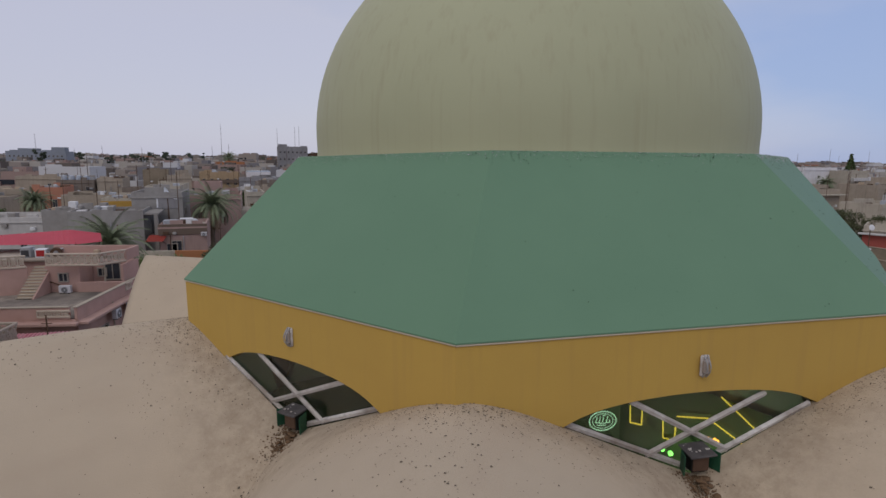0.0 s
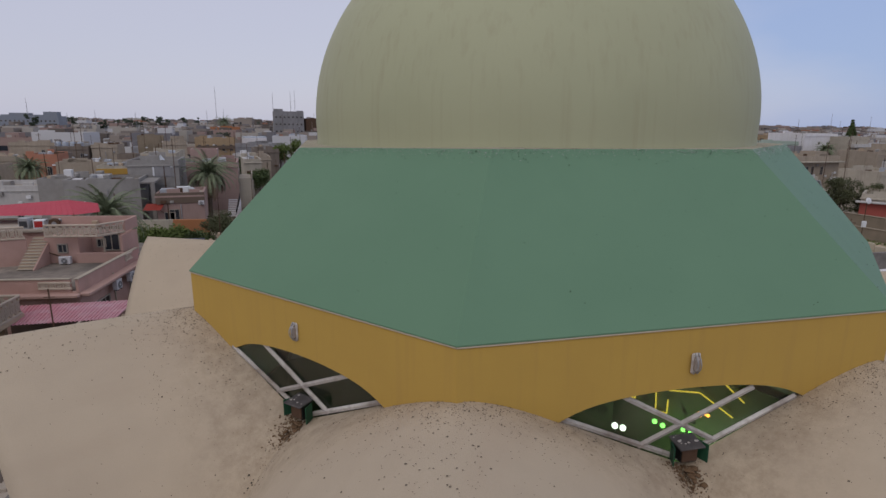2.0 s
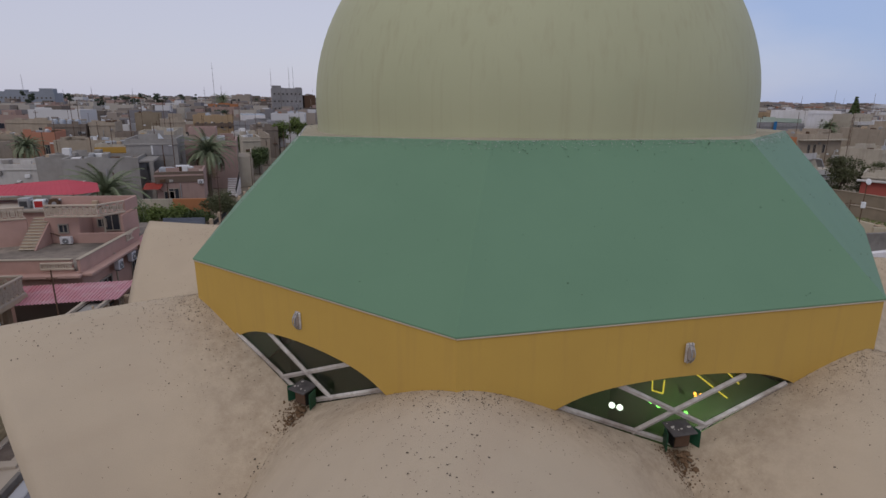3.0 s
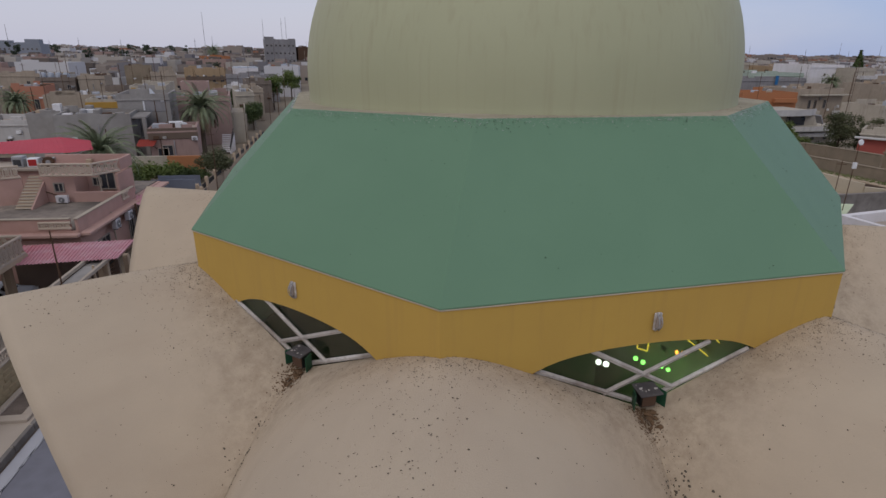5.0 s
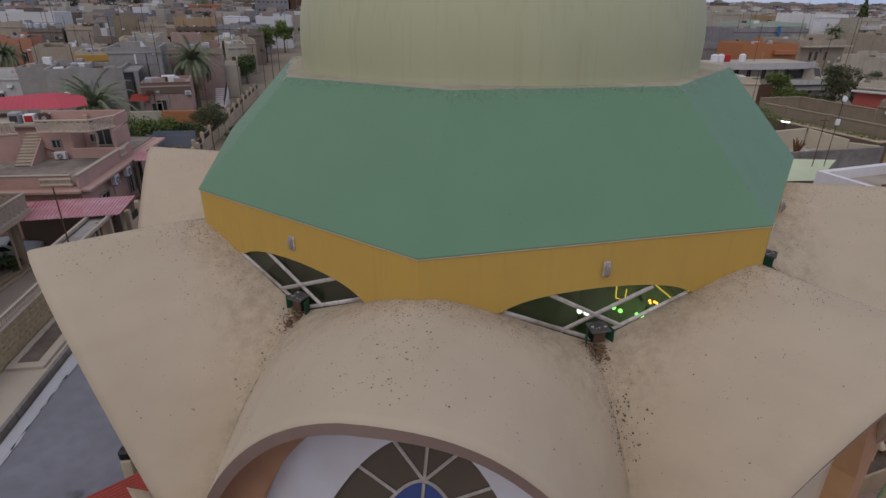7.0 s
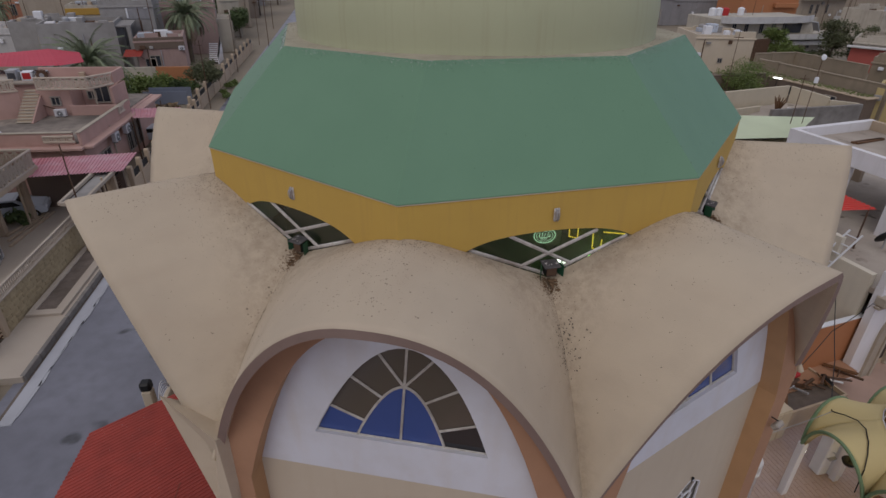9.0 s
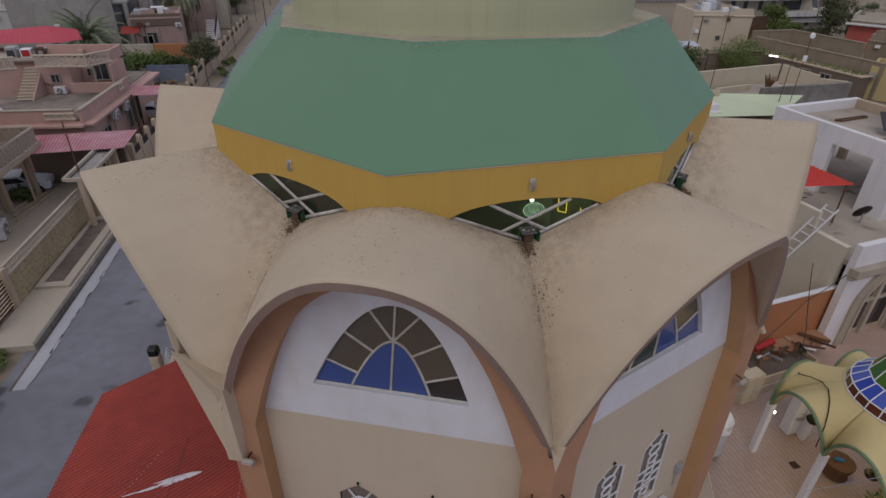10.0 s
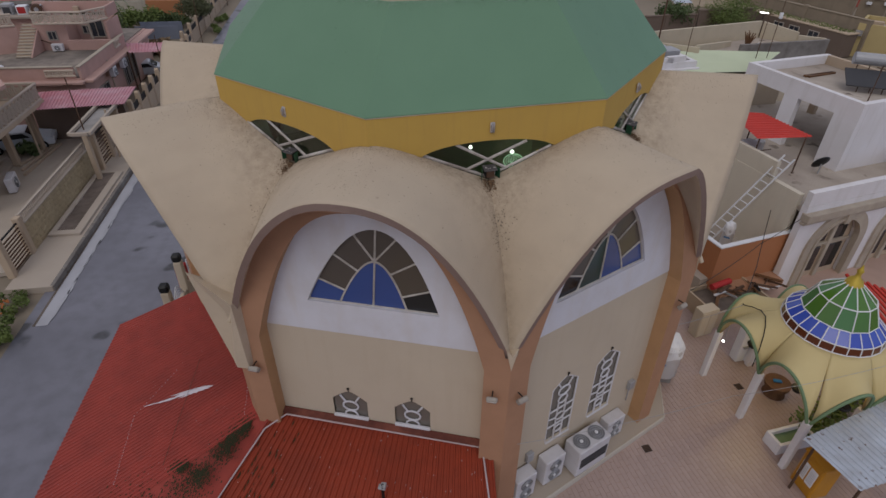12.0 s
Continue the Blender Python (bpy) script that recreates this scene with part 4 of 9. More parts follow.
def slat_gate(y0, y1, x, h, n=9, label="dark steel gate with horizontal bars between pale posts"):
    t_ = thing("street_gate", SF, label, "gate")
    for y in (y0, y1):
        part("post", box_bm(0.24, 0.24, h + 0.15, (x, y, -0.25), 0.02), TAN, t_)
    part("gate_frame", box_bm(0.04, y1 - y0 - 0.24, 0.05, (x, (y0 + y1) / 2, h - 0.3)), DARKMETAL, t_)
    for i in range(n):
        part("bar", box_bm(0.03, y1 - y0 - 0.24, 0.05, (x, (y0 + y1) / 2, -0.15 + i * (h - 0.2) / n)), RUST, t_)
    return t_


slat_gate(2.5, 3.95, -1.5, 1.35)
slat_gate(10.6, 12.0, -1.2, 1.6)
slat_gate(13.3, 14.6, -1.2, 1.6)


def gate_canopy():
    """Flat concrete ring over the gate, on posts."""
    t_ = thing("gate_canopy", SF, "open pale concrete canopy frame over the gate", "canopy")
    x0, x1, y0, y1, z = -1.62, -0.68, 9.5, 13.3, 2.0
    for a in ((x0, x0 + 0.12, y0, y1), (x1 - 0.12, x1, y0, y1)):
        part("beam", box_bm(a[1] - a[0], y1 - y0, 0.14, ((a[0] + a[1]) / 2, (y0 + y1) / 2, z - 0.14), 0.01), PAVE, t_)
    for y in (y0, y1):
        part("beam", box_bm(x1 - x0 - 0.25, 0.14, 0.139, ((x0 + x1) / 2, y, z - 0.14), 0.01), PAVE, t_)
    part("canopy_slab", box_bm(x1 - x0 - 0.26, y1 - y0 - 0.16, 0.05, ((x0 + x1) / 2, (y0 + y1) / 2, z - 0.22)), CONCRETE, t_)
    for y in (y0 + 0.05, y1 - 0.05):
        part("post", box_bm(0.2, 0.2, z - 0.13 + 0.25, (x1 - 0.3, y, -0.25), 0.02), TAN, t_)


gate_canopy()


def pole(m, h, label, name="street_pole", r=0.035, wires=0):
    t_ = thing(name, m, label, "pole")
    part("shaft", rod_bm((0, 0, 0), (0, 0, h), r, 8, r * 0.7), RUST, t_)
    part("bracket", rod_bm((-0.18, 0, h * 0.93), (0.18, 0, h * 0.93), 0.015, 6), RUST, t_)
    return t_


pole(SF @ pose(-1.25, 10.25, -0.22), 4.3, "rusty steel pole standing at the pavement edge")
pole(SF @ pose(-0.9, 21.6, -0.42), 3.4, "thin dark pole beside the garden fence")
pole(SF @ pose(-1.0, 33.0, -0.42), 5.0, "dark wooden street pole beside the street")
pole(SF @ pose(-1.2, 47.0, -0.42), 5.5, "dark wooden street pole beside the street")
pole(SF @ pose(-1.3, 64.0, -0.42), 5.5, "dark wooden street pole beside the street")


def scallop_fence(y0, y1, x, step=1.35):
    """Low tan fence with round-topped posts and sloping panels."""
    y = y0
    while y < y1:
        t_ = thing("fence_bay", SF, "tan garden fence bay with a round-topped post", "fence", "fence along the street")
        part("panel", box_bm(0.12, step, 0.95, (x, y + step / 2, -0.42), 0.02), TAN, t_)
        bm = box_bm(0.24, 0.26, 1.55, (x, y, -0.42), 0.03)
        rod_bm((x - 0.1, y, 1.13), (x + 0.1, y, 1.13), 0.13, 12, bm=bm)
        part("post", bm, TAN, t_)
        part("infill", box_bm(0.03, step * 0.7, 0.34, (x, y + step / 2, 0.55), 0.0), DARKMETAL, t_)
        y += step


scallop_fence(15.6, 30.0, -1.1)
scallop_fence(30.0, 60.0, -1.6, 2.5)


# ---- windows and houses ----
def house_window_meshes(w, h):
    bm = bmesh.new()
    for a in ((-w / 2, 0.06, h), (w / 2, 0.06, h)):
        box_bm(0.06, 0.08, h, (a[0], -0.01, 0), bm=bm)
    for z in (-0.03, h - 0.03):
        box_bm(w + 0.06, 0.08, 0.06, (0, -0.012, z), bm=bm)
    box_bm(0.04, 0.05, h, (0, 0, 0), bm=bm)
    fr = bpy.data.meshes.new("window")
    bm.to_mesh(fr)
    bm.free()
    fr.materials.append(WINFRAME)
    bm = box_bm(w, 0.03, h, (0, 0.01, 0))
    pn = bpy.data.meshes.new("pane")
    bm.to_mesh(pn)
    bm.free()
    pn.materials.append(WINDARK)
    return fr, pn


WIN = [house_window_meshes(0.6, 0.65), house_window_meshes(0.9, 0.7), house_window_meshes(0.46, 0.46), house_window_meshes(0.6, 1.4), house_window_meshes(0.85, 0.95)]


def put_window(parent, kind, m):
    fr = child(new("window", WIN[kind][0]), parent, m)
    child(new("pane", WIN[kind][1]), fr)


def shell_house(w, d, h, par, material, roofmat=None, t=0.18):
    """Body with parapet: returns (walls mesh, roof mesh)."""
    bm = bmesh.new()
    o = [(-w / 2, -d / 2), (w / 2, -d / 2), (w / 2, d / 2), (-w / 2, d / 2)]
    i_ = [(-w / 2 + t, -d / 2 + t), (w / 2 - t, -d / 2 + t), (w / 2 - t, d / 2 - t), (-w / 2 + t, d / 2 - t)]
    lo = [bm.verts.new((x, y, 0)) for x, y in o]
    up = [bm.verts.new((x, y, h + par)) for x, y in o]
    iu = [bm.verts.new((x, y, h + par)) for x, y in i_]
    il = [bm.verts.new((x, y, h)) for x, y in i_]
    for k in range(4):
        n_ = (k + 1) % 4
        bm.faces.new((lo[k], lo[n_], up[n_], up[k]))
        bm.faces.new((up[k], up[n_], iu[n_], iu[k]))
        bm.faces.new((iu[k], iu[n_], il[n_], il[k]))
    wm = bpy.data.meshes.new("wall")
    bm.to_mesh(wm)
    bm.free()
    wm.materials.append(material)
    rm = bpy.data.meshes.new("roof")
    rm.from_pydata([(x, y, h) for x, y in i_], [], [(0, 1, 2, 3)])
    rm.materials.append(roofmat or CONC_ROOF)
    return wm, rm


def water_tank(parent, at, r=0.5, hh=0.9, mt=None):
    bm = rod_bm((0, 0, 0), (0, 0, hh), r, 14)
    rod_bm((0, 0, hh), (0, 0, hh + 0.12), r * 0.96, 14, r * 0.4, bm=bm)
    part("water_tank", bm, mt or GREYMETAL, parent, "", Matrix.Translation(at))


hr = random.Random(11)


def house(m, w, d, h, material, label, faces="SEW", par=0.6, storeys=None, upper=None, name="house", tanks=1, group=""):
    t_ = thing(name, m, label, "house", group)
    wm, rm = shell_house(w, d, h, par, material)
    child(new("wall", wm), t_)
    child(new("roof", rm), t_)
    if faces:
        part("cornice", box_bm(w + 0.24, 0.14, 0.16, (0, -d / 2 - 0.05, h - 0.12), 0.02), material, t_)
    storeys = storeys or max(1, round(h / 3.1))
    for f in faces:
        L_ = w if f in "SN" else d
        n_ = max(1, int(L_ / 3.0))
        for st in range(storeys):
            for q in range(n_):
                if hr.random() < 0.5:
                    continue
                k = 3 if st == 0 and hr.random() < 0.25 else hr.choice((0, 1, 0, 2))
                u = -L_ / 2 + (q + 0.5 + hr.uniform(-0.15, 0.15)) * L_ / n_
                z = st * h / storeys + (0.1 if k == 3 else 1.0)
                if f == "S":
                    mm = pose(u, -d / 2 - 0.02, z)
                elif f == "N":
                    mm = pose(u, d / 2 + 0.02, z, 0, 0, 180)
                elif f == "E":
                    mm = pose(w / 2 + 0.02, u, z, 0, 0, 90)
                else:
                    mm = pose(-w / 2 - 0.02, u, z, 0, 0, -90)
                put_window(t_, k, mm)
    # pipes, wall boxes and vents on the street side
    for q in range(hr.randrange(2, 5)):
        u = hr.uniform(-w / 2.2, w / 2.2)
        if hr.random() < 0.45:
            part("downpipe", box_bm(0.07, 0.07, h * hr.uniform(0.6, 1.0), (u, -d / 2 - 0.06, 0)), hr.choice((RUST, GREYMETAL, STONE)), t_)
        else:
            part("wall_box", box_bm(hr.uniform(0.25, 0.6), 0.25, hr.uniform(0.2, 0.45), (u, -d / 2 - 0.14, h * hr.uniform(0.35, 0.85)), 0.02), hr.choice((PLASTIC_W, GREYMETAL, RUST, CONCRETE)), t_)
    for q in range(hr.randrange(2, 4)):
        ln = hr.uniform(0.8, w / 2.5)
        part("parapet_step", box_bm(ln, 0.16, hr.uniform(0.15, 0.55), (hr.uniform(-w / 2 + ln / 2, w / 2 - ln / 2), hr.choice((-d / 2 + 0.1, d / 2 - 0.1)), h + par - 0.02), 0.01), material, t_)
    if upper:
        uw, ud, ux, uy, uh = upper
        wm2, rm2 = shell_house(uw, ud, uh, 0.25, material)
        child(new("roof_room", wm2), t_, Matrix.Translation((ux, uy, h)))
        child(new("roof", rm2), t_, Matrix.Translation((ux, uy, h)))
    for q in range(min(tanks, 2) + 3):
        cw, cd, ch = hr.uniform(0.3, 1.3), hr.uniform(0.3, 1.0), hr.uniform(0.3, 1.0)
        part("roof_box", box_bm(cw, cd, ch, (hr.uniform(-w / 3, w / 3), hr.uniform(-d / 3, d / 3), h), 0.03), hr.choice((CONCRETE, material, GREYMETAL, TAN, RUST, PLASTIC_W, TIN)), t_)
    if hr.random() < 0.6:
        px_, py_ = hr.uniform(-w / 2.2, w / 2.2), hr.uniform(-d / 2.2, d / 2.2)
        part("aerial", rod_bm((px_, py_, h), (px_, py_, h + hr.uniform(1.5, 3.5)), 0.035, 5), RUST, t_)
    for q in range(tanks):
        water_tank(t_, (hr.uniform(-w / 3, w / 3), hr.uniform(-d / 3, d / 3), h), hr.uniform(0.28, 0.42), hr.uniform(0.5, 0.8), hr.choice((GREYMETAL, CONCRETE, ALU)))
    return t_


def ac_unit(m, w, h, d, fans=1, label="weathered white outdoor air conditioner unit", group=""):
    """Outdoor unit; its grille looks along +y, base at the origin."""
    t_ = thing("air_conditioner", m, label, "air conditioner", group)
    part("casing", box_bm(w, d, h, (0, 0, 0.04), 0.02), ACWHITE, t_)
    part("foot", box_bm(0.06, d * 0.9, 0.04, (-w / 3, 0, 0)), DARKMETAL, t_)
    part("foot", box_bm(0.06, d * 0.9, 0.04, (w / 3, 0, 0)), DARKMETAL, t_)
    face = Matrix.Translation((0, d / 2, 0))
    spots = [(0, h * 0.54, min(h * 0.38, w * 0.42))]
    if fans == 2:
        spots = [(0, h * 0.29 + 0.04, min(h * 0.2, w * 0.36)), (0, h * 0.71 + 0.04, min(h * 0.2, w * 0.36))]
    if fans == 3:
        face = Matrix.Translation((0, 0, h + 0.04)) @ pose(0, 0, 0, 90, 0, 0)
        spots = [(-w * 0.24, 0, w * 0.2), (w * 0.24, 0, w * 0.2)]
    for cx, cz, r_ in spots:
        bm = rod_bm((cx, -0.01, cz), (cx, 0.012, cz), r_, 20)
        bm.transform(face)
        g_ = part("fan_grille", bm, FANGREY, t_, "grey round fan grille")
        bm = bmesh.new()
        for rr_ in (0.5, 0.75, 1.0):
            pts = [(cx + r_ * rr_ * math.cos(a), 0.02, cz + r_ * rr_ * math.sin(a)) for a in [2 * math.pi * q / 16 for q in range(17)]]
            for a, b in zip(pts, pts[1:]):
                rod_bm(a, b, 0.007, 4, bm=bm)
        bm.transform(face)
        part("guard_ring", bm, GREYMETAL, g_)
        bm = rod_bm((cx, 0, cz), (cx, 0.03, cz), r_ * 0.22, 10)
        bm.transform(face)
        part("hub", bm, PLASTIC_W, g_)
    if fans == 3:
        for q in range(4):
            part("louvre", box_bm(w * 0.86, 0.02, 0.05, (0, d / 2 + 0.005, 0.32 + q * h * 0.1)), GRILLE, t_)
    return t_


# ---- foliage ----
def leaf_cloud(blobs, n, size, seed, flat=0.6):
    """Many small leaf quads scattered through uneven clumps: list of (centre, radius)."""
    rg = random.Random(seed)
    v, f = [], []
    tot = sum(r ** 2 for _, r in blobs)
    for c, r in blobs:
        for _ in range(int(n * r * r / tot)):
            d = Vector((rg.gauss(0, 1), rg.gauss(0, 1), rg.gauss(0, 1) * flat))
            d = d.normalized() * r * rg.uniform(0.45, 1.08)
            d.z *= 0.85
            p = Vector(c) + d
            a = Vector((rg.uniform(-1, 1), rg.uniform(-1, 1), rg.uniform(-0.6, 0.6))).normalized()
            b = a.cross(Vector((rg.uniform(-1, 1), rg.uniform(-1, 1), rg.uniform(-1, 1)))).normalized()
            s_ = size * rg.uniform(0.6, 1.4)
            k = len(v)
            v += [p - a * s_, p + b * s_ * 0.5, p + a * s_, p - b * s_ * 0.5]
            f.append((k, k + 1, k + 2, k + 3))
    return v, f


def tree(m, h, r, seed, material=None, n=1800, label="leafy green tree beside a house wall", size=0.11, low=0.45):
    rg = random.Random(seed)
    t_ = thing("tree", m, label, "tree")
    bm = rod_bm((0, 0, 0), (rg.uniform(-0.1, 0.1), 0, h * 0.5), 0.05 + h * 0.018, 8, 0.03 + h * 0.01)
    blobs = []
    for i in range(9 if low > 0.4 else 18):
        a = rg.uniform(0, 6.28)
        rr_ = r * rg.uniform(0.25, 0.75)
        c = Vector((rr_ * math.cos(a), rr_ * math.sin(a), h * rg.uniform(low, 0.9)))
        blobs.append((c, r * rg.uniform(0.3, 0.5)))
        rod_bm((0, 0, h * 0.38), c, 0.03 + h * 0.005, 5, 0.012, bm=bm)
    blobs.append((Vector((0, 0, h * 0.7)), r * 0.6))
    part("trunk", bm, BARK, t_)
    child(mesh_ob("crown", *leaf_cloud(blobs, n, size, seed), material or LEAF), t_)
    return t_


def palm(m, h, r, seed, label="date palm with grey-green arching fronds", lean=0.1):
    rg = random.Random(seed)
    t_ = thing("palm_tree", m, label, "palm tree")
    bm = bmesh.new()
    for i in range(10):
        a, b = i / 10, (i + 1) / 10
        rod_bm((lean * a * a, 0, h * a), (lean * b * b, 0, h * b), 0.24 - 0.04 * a, 9, 0.21 - 0.04 * a, bm=bm)
    part("trunk", bm, BARK, t_)
    v, f = [], []
    vd, fd = [], []
    for i in range(88):
        az = i * 2.399 + rg.uniform(-0.2, 0.2)
        el = 1.45 - 1.75 * (i / 88) + rg.uniform(-0.16, 0.16)
        L_ = r * rg.uniform(0.75, 1.25)
        droop = rg.uniform(0.0, 0.09)
        tv, tf = (v, f) if i < 77 else (vd, fd)
        p = Vector((lean, 0, h))
        e = el
        prev = p.copy()
        for s_ in range(9):
            d = Vector((math.cos(az) * math.cos(e), math.sin(az) * math.cos(e), math.sin(e)))
            q = prev + d * L_ / 9
            side = d.cross(Vector((0, 0, 1))).normalized()
            wl_ = 0.34 * r / 2.6 * (1 - (s_ / 9.5) ** 2) + 0.06
            if s_ > 0:
                for k_ in range(8):
                    o = prev.lerp(q, k_ / 8)
                    for sg in (-1, 1):
                        tip = o + side * sg * wl_ * rg.uniform(0.7, 1.05) + d * wl_ * rg.uniform(0.6, 1.1) - Vector((0, 0, wl_ * rg.uniform(0.2, 0.7)))
                        k = len(tv)
                        tv += [o - d * 0.022, o + d * 0.022, tip]
                        tf.append((k, k + 1, k + 2))
            k = len(tv)
            tv += [prev - side * 0.02, prev + side * 0.02, q + side * 0.015, q - side * 0.015]
            tf.append((k, k + 1, k + 2, k + 3))
            prev = q
            e -= 0.13 + 0.05 * (1 - el) + droop
    child(mesh_ob("fronds", v, f, PALMLEAF), t_)
    child(mesh_ob("dead_fronds", vd, fd, DRYLEAF), t_)
    return t_


def bush(m, w, d, h, seed, material=None, n=900, label="dense green hedge beside the street", size=0.09, name="bush"):
    rg = random.Random(seed)
    blobs = [(Vector((rg.uniform(-w / 2, w / 2), rg.uniform(-d / 2, d / 2), h * rg.uniform(0.3, 0.75))), h * rg.uniform(0.3, 0.5)) for _ in range(max(5, int(3 * w * d)))]
    ob = mesh_ob(name, *leaf_cloud(blobs, n, size, seed), material or LEAF)
    ob.matrix_world = m
    return tagged(ob, label, "bush")


# ---- things fixed to the mosque ----
def on_wall(k, s_, z, r_=WR, turn=0.0):
    """Pose on a mosque side: local x outward."""
    return MT @ rz(-90 + 45 * k + turn) @ Matrix.Translation((r_, s_, z))


def bulkhead_lamp(m):
    t_ = thing("wall_lamp", m, "grey caged oval bulkhead lamp on the ochre fascia", "lamp", "lamps on the fascia")
    part("glass_cover", box_bm(0.075, 0.062, 0.165, (0.035, 0, -0.0825), 0.026), mat_lamp, t_)
    part("bezel", box_bm(0.03, 0.094, 0.215, (0.012, 0, -0.1075), 0.014), FLAKED, t_, "flaking white bezel")
    for y in (-0.018, 0.018):
        child(tube("cage_wire", [Vector((0.02 + 0.062 * math.sin(math.pi * i / 8), y, -0.11 + 0.22 * i / 8)) for i in range(9)], 0.006, 5, GREYMETAL), t_)


mat_lamp = glass("lamp_glass", (0.30, 0.26, 0.24, 1), 0.25)
for k, s_ in ((-1, 0.0), (0, 0.03), (1, 0.0)):
    bulkhead_lamp(MT @ rz(-67.5 + 45 * k) @ Matrix.Translation((APO + 0.005, s_, 8.0)) @ Matrix.Scale(0.85, 4))


def spout_box(m, seed):
    """Small dark box with green flaps at the foot of each diamond light, an old nest below it."""
    rg = random.Random(seed)
    t_ = thing("light_box", m, "dirty dark box with green metal flaps below the window", "box", "boxes under the diamond lights")
    part("body", box_bm(0.14, 0.15, 0.17, (0.06, 0, -0.005), 0.006), DARKMETAL, t_)
    part("lid", box_bm(0.2, 0.23, 0.018, (0.07, 0, 0.165), 0.005, pose(0, 0, 0, 2, 6, 0)), BOXLID, t_, "weathered grey lid under droppings")
    part("front", box_bm(0.012, 0.14, 0.12, (0.135, 0, 0.01), 0.003), RUST, t_, "dark front of the box")
    for sg in (1, -1):
        part("flap", box_bm(0.13, 0.01, 0.17, (0.14, sg * 0.095, -0.01), 0.003, pose(0, 0, 0, 0, 0, sg * 20)), GREENFLAP, t_, "green metal flap")
    bm = bmesh.new()
    for _ in range(16):
        p = Vector((rg.uniform(0.0, 0.14), rg.uniform(-0.1, 0.1), 0.178 - 0.012 * rg.random()))
        bmesh.ops.create_icosphere(bm, subdivisions=1, radius=rg.uniform(0.006, 0.018), matrix=Matrix.Translation(p) @ Matrix.Diagonal((1, 1, 0.5, 1)))
    part("droppings", bm, FLAKED, t_, "pale crusted droppings")["kind"] = "stuff"
    bm = bmesh.new()
    for _ in range(26):
        d = rg.random()
        p = Vector((0.14 + 0.17 * d, rg.gauss(0, 0.045), -0.045 - 0.10 * d))
        bmesh.ops.create_icosphere(bm, subdivisions=2, radius=rg.uniform(0.010, 0.026) * (1.1 - 0.5 * d), matrix=Matrix.Translation(p) @ Matrix.Diagonal((1.3, 1.1, 0.6, 1)))
    for v in bm.verts:
        v.co += Vector((noise.noise(v.co * 20), noise.noise(v.co * 21), noise.noise(v.co * 22))) * 0.018
    part("nest", bm, NESTMUD, t_, "crumbling brown lump of old nest")["kind"] = "stuff"


BOXLID = mat("weathered_lid", (0.12, 0.11, 0.11, 1), 0.8, dark=(0.04, 0.035, 0.035, 1), scale=14, amount=0.9, bump=0.3)
for k in (-1, 0, 1):
    spout_box(MT @ rz(-67.5 + 45 * k) @ Matrix.Translation((APO - 0.06, 0.02, 7.12)), k + 5)

# droppings and grit lie on the vaults
dr = random.Random(3)


def on_shell(grid, u, v):
    nu, nv = len(grid) - 1, len(grid[0]) - 1
    a, b = min(int(u * nu), nu - 1), min(int(v * nv), nv - 1)
    fu, fv_ = u * nu - a, v * nv - b
    p = grid[a][b].lerp(grid[a + 1][b], fu)
    q = grid[a][b + 1].lerp(grid[a + 1][b + 1], fu)
    nrm = (grid[a + 1][b] - grid[a][b]).cross(grid[a][b + 1] - grid[a][b])
    nrm = nrm.normalized() if nrm.length > 1e-9 else Vector((0, 0, 1))
    return p.lerp(q, fv_), (nrm if nrm.z > 0 else -nrm)


def grit(k, grid, spots, material=None):
    """Small flat flecks: list of (u, v, size)."""
    v, f = [], []
    for u, vv, s_ in spots:
        p, n_ = on_shell(grid, u, vv)
        t1 = n_.orthogonal().normalized()
        t2 = n_.cross(t1)
        c = len(v)
        m_ = 6
        for q in range(m_):
            a = 2 * math.pi * q / m_
            rr_ = s_ * dr.uniform(0.5, 1.2)
            v.append(p + n_ * 0.004 + t1 * rr_ * math.cos(a) + t2 * rr_ * math.sin(a))
        v.append(p + n_ * (0.004 + s_ * 0.5))
        f += [(c + q, c + (q + 1) % m_, c + m_) for q in range(m_)]
    child(mesh_ob("vault_grit", v, f, material or GUANO), mosque, rz(-90 + 45 * k), "scattered dark bird droppings")["kind"] = "stuff"


for k in (-2, -1, 0, 1, 2):
    gd = GRIDS[k % 8]
    sp = []
    for _ in range(1300):
        u = abs(dr.gauss(0, 0.14)) + 0.01
        sp.append((min(u, 0.6), min(max(dr.gauss(0.5, 0.18), 0.02), 0.98), dr.uniform(0.002, 0.0035) + 0.006 * dr.random() ** 4))
    for _ in range(320):
        sp.append((dr.uniform(0.02, 0.9), dr.uniform(0.03, 0.97), dr.uniform(0.002, 0.004) + 0.007 * dr.random() ** 4))
    for _ in range(420):
        sp.append((0.9 * dr.random() ** 1.6 + 0.01, min(max(dr.gauss(0.5, 0.05), 0.3), 0.7), dr.uniform(0.002, 0.0045) + 0.006 * dr.random() ** 4))
    for _ in range(9):
        cu, cv = dr.uniform(0.05, 0.5), dr.uniform(0.2, 0.8)
        for _ in range(16):
            sp.append((max(dr.gauss(cu, 0.02), 0.01), min(max(dr.gauss(cv, 0.02), 0.03), 0.97), dr.uniform(0.002, 0.005)))
    for side in (0.0, 1.0):
        wt = 120 if (k, side) in ((0, 1.0), (1, 0.0)) else 55
        for _ in range(wt):
            u = dr.uniform(0.03, 0.55)
            d_ = abs(dr.gauss(0, 0.018)) + 0.004
            sp.append((u, side + d_ if side == 0 else side - d_, dr.uniform(0.003, 0.007 if u < 0.3 else 0.015)))
    grit(k, gd, sp)
